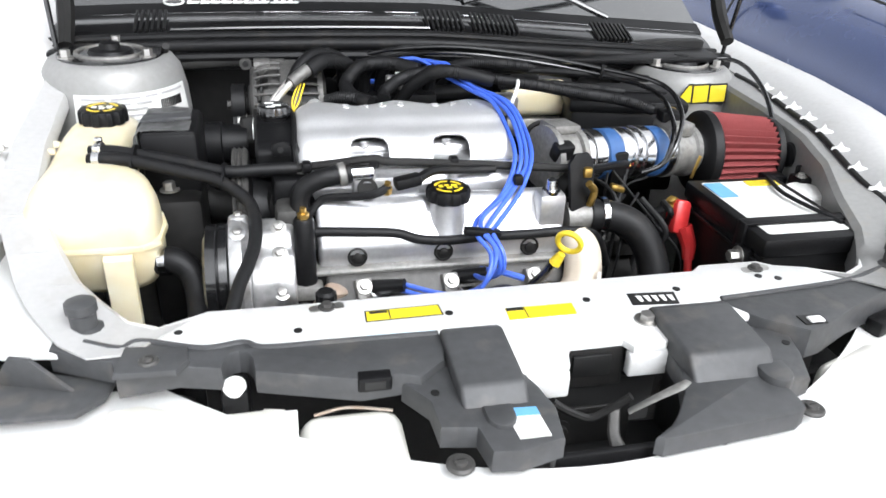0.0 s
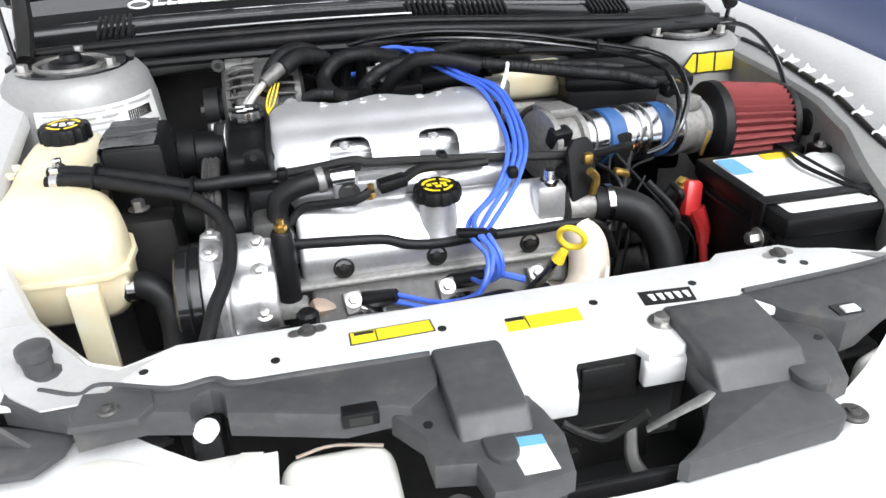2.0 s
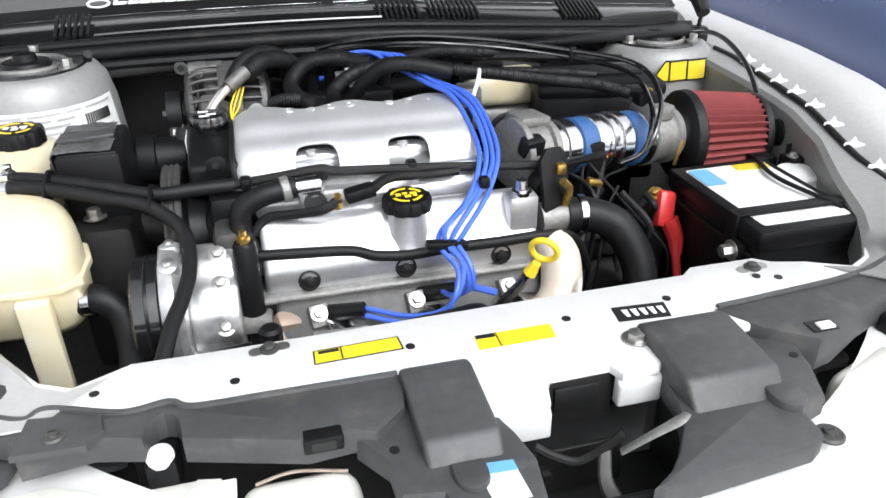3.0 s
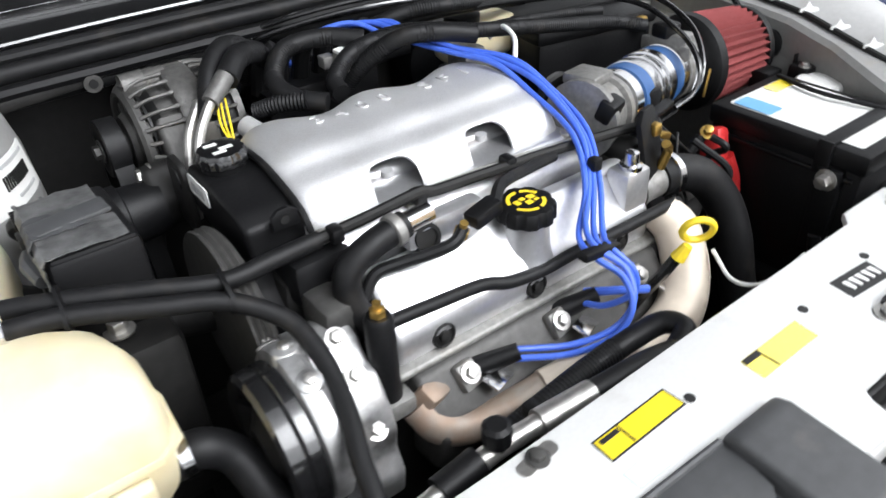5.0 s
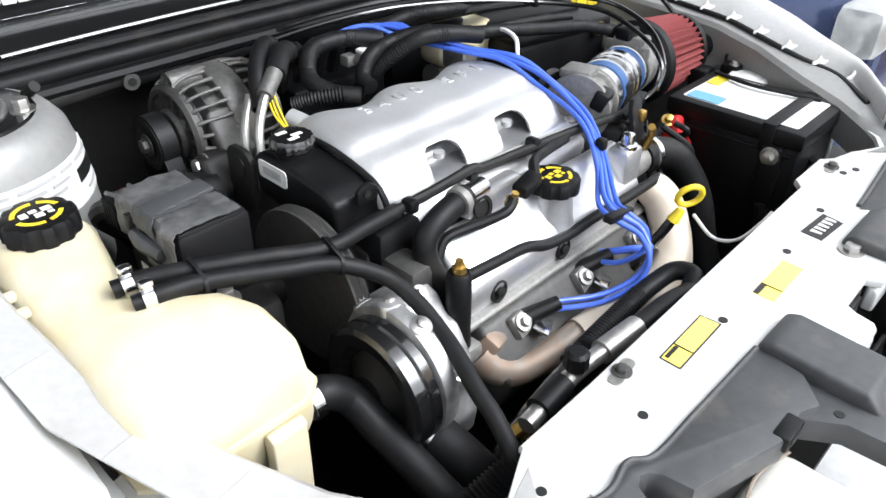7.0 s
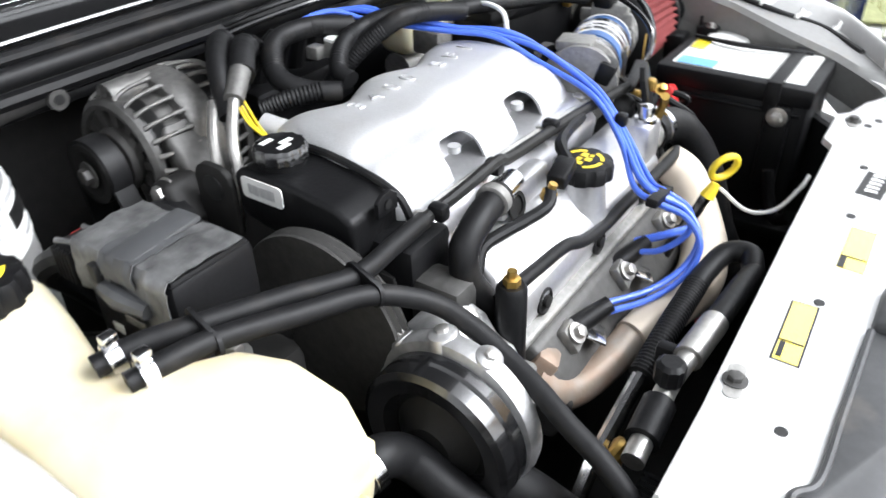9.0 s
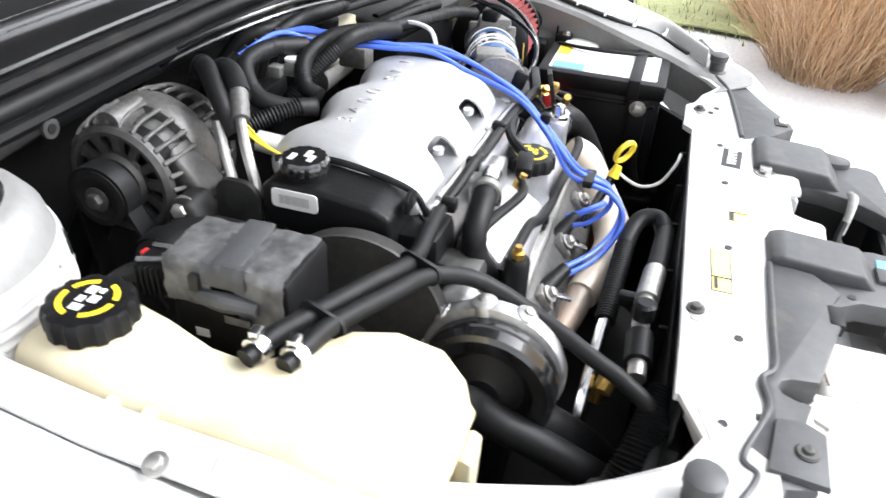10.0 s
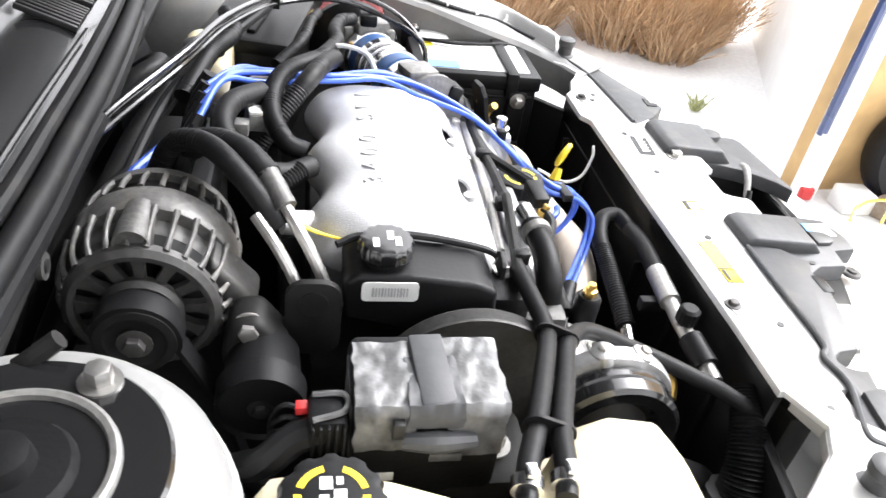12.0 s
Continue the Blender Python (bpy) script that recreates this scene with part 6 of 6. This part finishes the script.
for i in range(5):
    x = 0.377 + 0.0088 * i
    decal("pale_shape", [(x, 0.6535 - 0.0006 * i), (x + 0.006, 0.653 - 0.0006 * i), (x + 0.0045, 0.642 - 0.0006 * i), (x + 0.001, 0.642 - 0.0006 * i)], 0.8031, "white", la3)
decal("blue_sticker", [(0.085, 0.636), (0.155, 0.637), (0.152, 0.622), (0.085, 0.621)], 0.8024, "faded_blue", support, "faded pale blue sticker")

# label on the strut tower
tl = [o for o in bpy.data.objects if o.name.startswith("strut_tower")][0]


def wrap(c, r0, r1, z0, z1, a0, a1, n=16):
    """A strip wrapped round a tower."""
    rows = []
    for i in range(n + 1):
        a = radians(a0 + (a1 - a0) * i / n)
        d = Vector((math.cos(a), math.sin(a), 0))
        rows.append([c + d * r0 + Vector((0, 0, z0)), c + d * r1 + Vector((0, 0, z1)), c + d * (r1 - 0.0015) + Vector((0, 0, z1)), c + d * (r0 - 0.0015) + Vector((0, 0, z0))])
    return loft(rows)


def tower_r(z):
    return 0.1118 - 0.004 * (z - 0.822) / 0.06 if z < 0.882 else 0.1078 - 0.007 * (z - 0.882) / 0.032


CL = Vector((-0.232, 1.256, 0))
vl = part("parts_label", wrap(CL, tower_r(0.848) + 0.001, tower_r(0.896) + 0.001, 0.848, 0.896, -112, -14), "white_label", tl, "white printed parts label")
for z, spans in ((0.889, ((-106, -88), (-84, -62), (-58, -48), (-44, -20))), (0.881, ((-106, -70), (-66, -54))), (0.873, ((-106, -86), (-80, -58))), (0.864, ((-106, -62),)), (0.856, ((-104, -76), (-72, -58), (-40, -22)))):
    for a0, a1 in spans:
        part("print_bar", wrap(CL, tower_r(z) + 0.0016, tower_r(z + 0.003) + 0.0016, z, z + 0.003, a0, a1, 6), "grey_ink", vl)
for i in range(12):
    part("print_bar", wrap(CL, tower_r(0.868) + 0.0016, tower_r(0.882) + 0.0016, 0.868, 0.882, -46 + 1.9 * i, -45.2 + 1.9 * i, 1), "ink_and_shade", vl)

# yellow sticker of plain slanted shapes on the other tower
CR = Vector((0.772, 1.328, 0))
tr = [o for o in bpy.data.objects if o.name.startswith("strut_tower")][1]
st = None
for k, (edge, mt) in enumerate(((0.003, "ink_and_shade"), (0.0, "yellow_label"))):
    for i in range(3):
        x0 = 0.714 + 0.033 * i
        w = 0.029 + (0.002 if i == 2 else 0)
        m = frame_of((x0, 1.2215 - 0.0012 * k, 0.844), (1, 0.0, 0.03), (0.25, 0.06, 1))
        z = 0.030
        if i == 0:
            poly = [(-edge, -edge), (w * 0.8, z + edge), (w + edge, z + edge), (w + edge, -edge)]
        else:
            poly = [(-edge, -edge), (-edge, z + edge), (w + edge, z + edge), (w + edge, -edge)]
        part("slanted_shape", prism(poly, 0.001, m, 0), mt, tr, "yellow sticker shape with black outline" if k else "")
# pale banner on the screen, as plain bars
ws = bpy.data.objects["windscreen"]
gm = frame_of((-0.165, 1.415, 0.9785), (1, 0, 0.008), (0, 0.885, 0.465))
oval = [(0.016 * math.cos(radians(a)) + 0.014, 0.009 * math.sin(radians(a)) + 0.008) for a in range(0, 360, 20)]
part("banner_ring", tube([gm @ Vector((x, y, 0.002)) for x, y in oval + oval[:1]], 0.0018, 6, straight=True), "white", ws, "pale oval on the screen banner")
for x0, w, h in ((0.036, 0.018, 0.020), (0.058, 0.014, 0.020), (0.075, 0.015, 0.020), (0.093, 0.016, 0.020), (0.112, 0.016, 0.020), (0.131, 0.014, 0.013), (0.147, 0.012, 0.013), (0.161, 0.010, 0.017), (0.175, 0.003, 0.003), (0.181, 0.010, 0.013), (0.193, 0.011, 0.013), (0.206, 0.016, 0.013)):
    part("banner_bar", prism([(x0, 0.002), (x0 + w, 0.002), (x0 + w + 0.004, 0.002 + h * 0.3), (x0 + 0.006, 0.002 + h * 0.35), (x0 + 0.008, 0.002 + h * 0.7), (x0 + w + 0.004, 0.002 + h * 0.75), (x0 + w + 0.004, 0.002 + h), (x0 + 0.003, 0.002 + h)], 0.001, gm @ pose(0, 0, 0.002), 0), "white", ws)

# wiper arms and bonnet stays
wip = thing("wiper", (0.3, 1.5, 1.0), "black wiper arm and blade on the windscreen", "wiper")
part("arm", tube([(0.66, 1.44, 0.955), (0.52, 1.47, 1.005), (0.30, 1.50, 1.030), (0.05, 1.52, 1.046)], 0.006, 8), "gloss_black", wip)
part("blade", tube([(0.40, 1.50, 1.024), (0.15, 1.53, 1.046), (-0.08, 1.545, 1.056)], 0.004, 8), "rubber", wip)
wip2 = thing("wiper", (0.6, 1.5, 0.98), "black wiper arm and blade on the windscreen", "wiper")
part("arm", tube([(0.36, 1.425, 0.985), (0.45, 1.46, 1.00), (0.62, 1.53, 1.02), (0.80, 1.62, 1.06)], 0.006, 8), "gloss_black", wip2)
for side, z in ((-1, 0.93), (1, 0.905)):
    stay = solo("gas_stay", tube([(CX + side * 0.585, 1.285 + (0.04 if side > 0 else 0), z), (CX + side * 0.590, 1.29, 1.10), (CX + side * 0.60, 1.27, 1.40)], [0.004, 0.004, 0.008], 10, straight=True), "gloss_black", "slim black bonnet gas stay beside the cowl", "gas stay")
    foot = part("stay_foot", box((CX + side * 0.585, 1.285 + (0.04 if side > 0 else 0), z - 0.012), (0.03, 0.03, 0.03), 0.006), "plastic", stay)
# fender clips and edge seal
fo = [o for o in bpy.data.objects if o.name.startswith("fender") and "side" not in o.name]
for side, ob in zip((-1, 1), fo):
    if side < 0:
        for y in (0.80, 0.98):
            hexbolt((-0.318, y, fender_z(y) + 0.012), (-0.3, 0, 1), 0.005, 0.004, ob)
        continue
    for i in range(9):
        y = 0.76 + 0.052 * i
        part("fender_clip", prism([(-0.014, 0), (0.013, 0), (0.010, 0.007), (0.002, 0.008), (-0.003, 0.015), (-0.007, 0.007), (-0.013, 0.005)], 0.003, frame_of((CX + lip(y) + 0.003, y, z_right(y) + 0.008), (0.7, -0.7, 0.0), (0.25, 0.1, 0.95)), 0.0008), "white", ob, "pale fender edge clip")
    part("gap_seal", tube([(CX + lip(0.72 + 0.062 * i) - 0.004, 0.72 + 0.062 * i, z_right(0.72 + 0.062 * i) + 0.007) for i in range(10)], 0.004, 8), "ink_and_shade", ob)
    part("edge_cable", tube([(0.830, 1.33, 0.895), (0.835, 1.24, 0.912), (0.822, 1.14, 0.895), (0.800, 1.06, 0.86), (0.787, 1.01, 0.81)], 0.004, 8), "gloss_black", ob)

# ---- outside ----
yard = thing("blue_car", (2.4, 2.8, 0.0), "parked dark blue sedan with clear headlamps", "car")


def car_body(u, v):
    y = 0.95 + 4.2 * u
    w = 0.86 - 0.22 * max(0, 1 - u * 7) ** 2
    a = math.pi * v
    top = 0.78 + 0.16 * min(1, u * 3.2) ** 0.7
    hx, hz = math.cos(a), math.sin(a)
    return Vector((2.42 - w * math.copysign(abs(hx) ** 0.35, hx), y, 0.22 + (top - 0.22) * abs(hz) ** 0.30))


part("bodywork", sheet(car_body, 40, 40, 0.004), "blue_paint", yard)
part("front_panel", box((2.42, 0.99, 0.48), (1.35, 0.06, 0.46), 0.03), "blue_paint", yard)
part("cabin", ribbon([(2.1, 0.90), (2.75, 1.38), (4.0, 1.38), (4.7, 0.90)], 1.72, 3.12, bevel=0.06), "glass", yard)
part("mirror", box((1.52, 2.55, 1.02), (0.16, 0.10, 0.11), 0.03), "blue_paint", yard)
for x in (1.78, 3.06):
    h = part("headlamp", box((x, 0.985, 0.66), (0.34, 0.12, 0.13), 0.03), "headlamp", yard, "clear headlamp")
part("bonnet_line", tube([(1.74, 1.05, 0.80), (1.72, 1.7, 0.885), (1.72, 2.1, 0.93)], 0.004, 6), "ink_and_shade", yard)
for y in (1.95, 4.35):
    for x in (1.60, 3.24):
        w = part("wheel", lathe((x, y, 0.31), (1, 0, 0), [(0.19, -0.10), (0.30, -0.09), (0.31, -0.05), (0.31, 0.05), (0.30, 0.09), (0.19, 0.10)], 32), "rubber", yard)
        part("rim", lathe((x, y, 0.31), (1, 0, 0), [(0.05, -0.105), (0.18, -0.095), (0.19, -0.08), (0.19, 0.08), (0.18, 0.095)], 32), "chrome", w)
part("arch_trim", tube([(1.552, 1.95 + 0.36 * math.cos(radians(a)), 0.31 + 0.36 * math.sin(radians(a))) for a in range(0, 181, 15)], 0.012, 8), "chrome", yard)
# black disc behind the arch trim stands for shade in the wheel opening
part("wheel_well_shade", lathe((1.60, 1.95, 0.31), (-1, 0, 0), [(0.355, 0), (0.355, 0.052)], 40), "ink_and_shade", yard)
part("door_seam", tube([(1.553, 2.45, 0.30), (1.553, 2.46, 0.70), (1.60, 2.44, 0.90)], 0.004, 6), "ink_and_shade", yard)


def tuft(rng, c, r, h, n, thick, spread=0.9):
    """A bush of thin bent twigs."""
    V, F = [], []
    for i in range(n):
        a, q = rng.uniform(0, 6.283), r * math.sqrt(rng.random()) * 0.45
        p = Vector((c[0] + q * math.cos(a), c[1] + q * math.sin(a), c[2]))
        d = Vector((math.cos(a) * spread * rng.random(), math.sin(a) * spread * rng.random(), 1)).normalized()
        ln = h * rng.uniform(0.5, 1.1)
        s = Vector((-d.y, d.x, 0.02)).normalized() * thick
        for k in range(4):
            d = (d + Vector((rng.uniform(-.3, .3), rng.uniform(-.3, .3), rng.uniform(-.1, .1)))).normalized()
            e = p + d * ln / 4
            b = len(V)
            t = d.cross(s).normalized() * thick
            V += [p - s, p + s, p + t, e - s * .7, e + s * .7, e + t * .7]
            F += [(b, b + 1, b + 4, b + 3), (b + 1, b + 2, b + 5, b + 4), (b + 2, b, b + 3, b + 5)]
            p = e
    return V, F


def stuff(name, V, F, material, label, category):
    me = bpy.data.meshes.new(name)
    me.from_pydata([tuple(v) for v in V], [], F)
    me.materials.append(M[material])
    return tagged(new(name, me), label, category, kind="stuff")


rng = random.Random(7)
for c, r, h, n in (((3.35, 0.02, 0), 0.55, 0.62, 1000), ((3.15, -0.50, 0), 0.45, 0.42, 700), ((4.2, 0.1, 0), 0.7, 0.9, 900), ((3.9, -0.6, 0), 0.6, 0.7, 800), ((2.98, -0.72, 0), 0.34, 0.26, 700), ((3.30, -1.02, 0), 0.4, 0.40, 700)):
    V, F = tuft(rng, c, r, h, n, 0.0026)
    tagged(stuff("shrub", V, F, "twig", "leafless russet garden shrub in thin snow", "shrub"), group="shrubs beside the drive")
V, F = [], []
for i in range(9000):
    x, y = rng.uniform(3.5, 7.0), rng.uniform(-2.4, -0.25)
    if y < -1.45 - 0.43 * (x - 3.43) + 0.1:
        continue
    a, h = rng.uniform(0, 6.28), rng.uniform(0.08, 0.30)
    b = len(V)
    V += [Vector((x, y, 0)), Vector((x + 0.014 * math.cos(a), y + 0.014 * math.sin(a), 0)), Vector((x + rng.uniform(-.08, .08), y + rng.uniform(-.08, .08), h))]
    F.append((b, b + 1, b + 2))
stuff("dry_grass", V, F, "straw", "tall straw-coloured dry winter grass behind the shrubs", "grass")
V, F = [], []
for i in range(6000):
    x, y = rng.uniform(3.6, 9), rng.uniform(-0.3, 4.5)
    a, h = rng.uniform(0, 6.28), rng.uniform(0.03, 0.09)
    b = len(V)
    V += [Vector((x, y, 0)), Vector((x + 0.012 * math.cos(a), y + 0.012 * math.sin(a), 0)), Vector((x + rng.uniform(-.03, .03), y + rng.uniform(-.03, .03), h))]
    F.append((b, b + 1, b + 2))
stuff("grass", V, F, "grass", "pale green winter grass with frost", "grass")
tagged(part("lawn", sheet(lambda u, v: Vector((3.5 + 9 * u + 0.3 * math.sin(v * 9), -0.2 + 5.5 * v, 0.012 + 0.01 * math.sin(u * 20 + v * 13))), 20, 20, 0.01), "grass"), "pale frosted lawn beside the drive", "lawn", kind="structure")

garage = thing("garage", (2.3, -1.5, 0), "white garage with a plywood-lined open bay", "garage")
A, B, C2 = Vector((1.64, -0.68, 0)), Vector((3.43, -1.46, 0)), Vector((2.0, -3.2, 0))


def wall(p, q, h, t=0.08):
    d = (q - p)
    n = Vector((-d.y, d.x, 0)).normalized() * t
    bm = bmesh.new()
    rows = [[p, p + Vector((0, 0, h)), p + n + Vector((0, 0, h)), p + n], [q, q + Vector((0, 0, h)), q + n + Vector((0, 0, h)), q + n]]
    return loft([[Vector(v) for v in r] for r in rows], bm)


part("white_wall", wall(B, A, 2.6), "siding", garage)
part("plywood_wall", wall(A + Vector((0.02, -0.02, 0)), C2, 2.6), "wood", garage, "bare plywood lining")
part("dark_jamb", tube([A + Vector((-0.01, 0, 0.25)), A + Vector((-0.01, 0, 2.6))], 0.018, 8, straight=True), "blue_paint", garage)
part("white_post", tube([A + Vector((-0.02, -0.02, 0.0)), A + Vector((-0.02, -0.02, 0.26))], 0.03, 10, straight=True), "siding", garage)
part("red_reflector", box(A + Vector((-0.045, -0.02, 0.03)), (0.03, 0.05, 0.05), 0.008), "red", garage)
s0 = A.lerp(B, 0.63)
part("tan_strip", box((s0.x - 0.01, s0.y + 0.012, 1.5), (0.10, 0.02, 2.0), 0.003, pose(0, 0, 0, 0, 0, -23.5)), "wood", garage)
tyre = thing("spare_tyre", (1.60, -1.10, 0.0), "black spare tyre leaning on the plywood wall", "tyre")
tyre_p = Vector((1.60, -1.10, 0.205))
part("tread", lathe(tyre_p, (-1, 0.1, 0.1), [(0.12, -0.05), (0.19, -0.06), (0.205, -0.035), (0.205, 0.035), (0.19, 0.06), (0.12, 0.05), (0.11, 0.0)], 40), "rubber", tyre)
part("rim", lathe(tyre_p, (-1, 0.1, 0.1), [(0.12, -0.03), (0.11, 0.03), (0.05, 0.045)], 30), "dark_cast", tyre)
for i, (x, y, s, mt, nm, lab) in enumerate(((1.55, -0.86, 0.10, "white", "carton", "small white carton on the snowy drive"), (1.50, -0.98, 0.09, "rust", "crate", "rusty brown scrap box on the drive"), (1.62, -0.95, 0.05, "blue", "blue_tub", "small blue plastic tub on the drive"))):
    ob = solo(nm, box((x, y, s * 0.4), (s, s * 1.2, s * 0.8), 0.008, pose(0, 0, 0, 0, 0, 30 * i)), mt, lab, "box")
solo("green_cord", tube([(1.45, -0.80, 0.01), (1.50, -0.86, 0.05), (1.46, -0.93, 0.09), (1.42, -0.90, 0.02)], 0.006, 8), "yellow_label", "coiled green garden cord on the drive", "cord")
V, F = tuft(random.Random(3), (2.33, -0.60, 0.0), 0.05, 0.08, 30, 0.004)
stuff("green_weed", V, F, "grass", "small green weed in the snow", "weed")

# ---- small fittings by the driver's fender ----
wash = thing("washer_bottle", (0.782, 0.872, 0.72), "pale washer bottle filler cap beside the battery", "washer bottle")
part("filler_neck", lathe((0.782, 0.872, 0.66), (-0.1, -0.05, 1), [(0.014, 0), (0.014, 0.128)], 20), "plastic", wash)
part("filler_cap", lathe((0.770, 0.866, 0.787), (-0.2, -0.2, 1), [(0.016, 0), (0.019, 0.002), (0.019, 0.006), (0.016, 0.008), (0.010, 0.007)], 28), "white", wash, "pale snap cap")
part("cap_tab", box((0.772, 0.890, 0.796), (0.010, 0.012, 0.003), 0.001), "white", wash)
rel = thing("relay_block", (0.776, 0.935, 0.78), "small black relay block with a bolt on the inner fender", "relay")
part("block", box((0.780, 0.935, 0.795), (0.026, 0.030, 0.036), 0.004), "plastic", rel)
part("block_tab", box((0.780, 0.948, 0.816), (0.008, 0.003, 0.018), 0.001), "plastic", rel)
hexbolt((0.774, 0.930, 0.813), (0, 0, 1), 0.005, 0.004, rel)
grom = solo("wall_grommet", lathe((0.799, 1.00, 0.822), (-1, 0, 0), [(0.020, 0), (0.019, 0.005), (0.011, 0.008), (0.010, 0.002)], 28), "rubber", "black rubber grommet in the inner fender wall", "grommet")
brk = part("cable_bracket", tube([(-0.147, 1.312, 0.92), (-0.091, 1.310, 0.907)], [0.007, 0.006], 8, flat=0.5, straight=True), "plastic", body, "black stamped bracket behind the strut tower")
part("bracket_eye", lathe((-0.091, 1.306, 0.907), (0, -1, 0.2), [(0.004, 0), (0.010, 0), (0.010, 0.005), (0.005, 0.006), (0.004, 0.002)], 18), "plastic", brk)
part("bracket_foot", tube([(-0.147, 1.312, 0.92), (-0.147, 1.35, 0.92), (-0.147, 1.39, 0.92 - 0.01)], 0.005, 8), "plastic", brk)
# thin grey lines across the passenger's inner fender
flange = [o for o in bpy.data.objects if o.name.startswith("inner_fender")][0]
for u in (0.40, 0.52, 0.62, 0.72):
    e = inner_edge(u)
    w = 0.055 * (1 - u) + 0.026
    part("grey_cross_line", tube([(CX - e.x - 0.006, e.y, z_fl(e.y) - 0.0005), (CX - e.x - w * 0.5, e.y - 0.006, z_fl(e.y) + 0.003), (CX - e.x - w, e.y - 0.012, z_fl(e.y) + 0.0045)], 0.0011, 6), "grey_ink", flange)
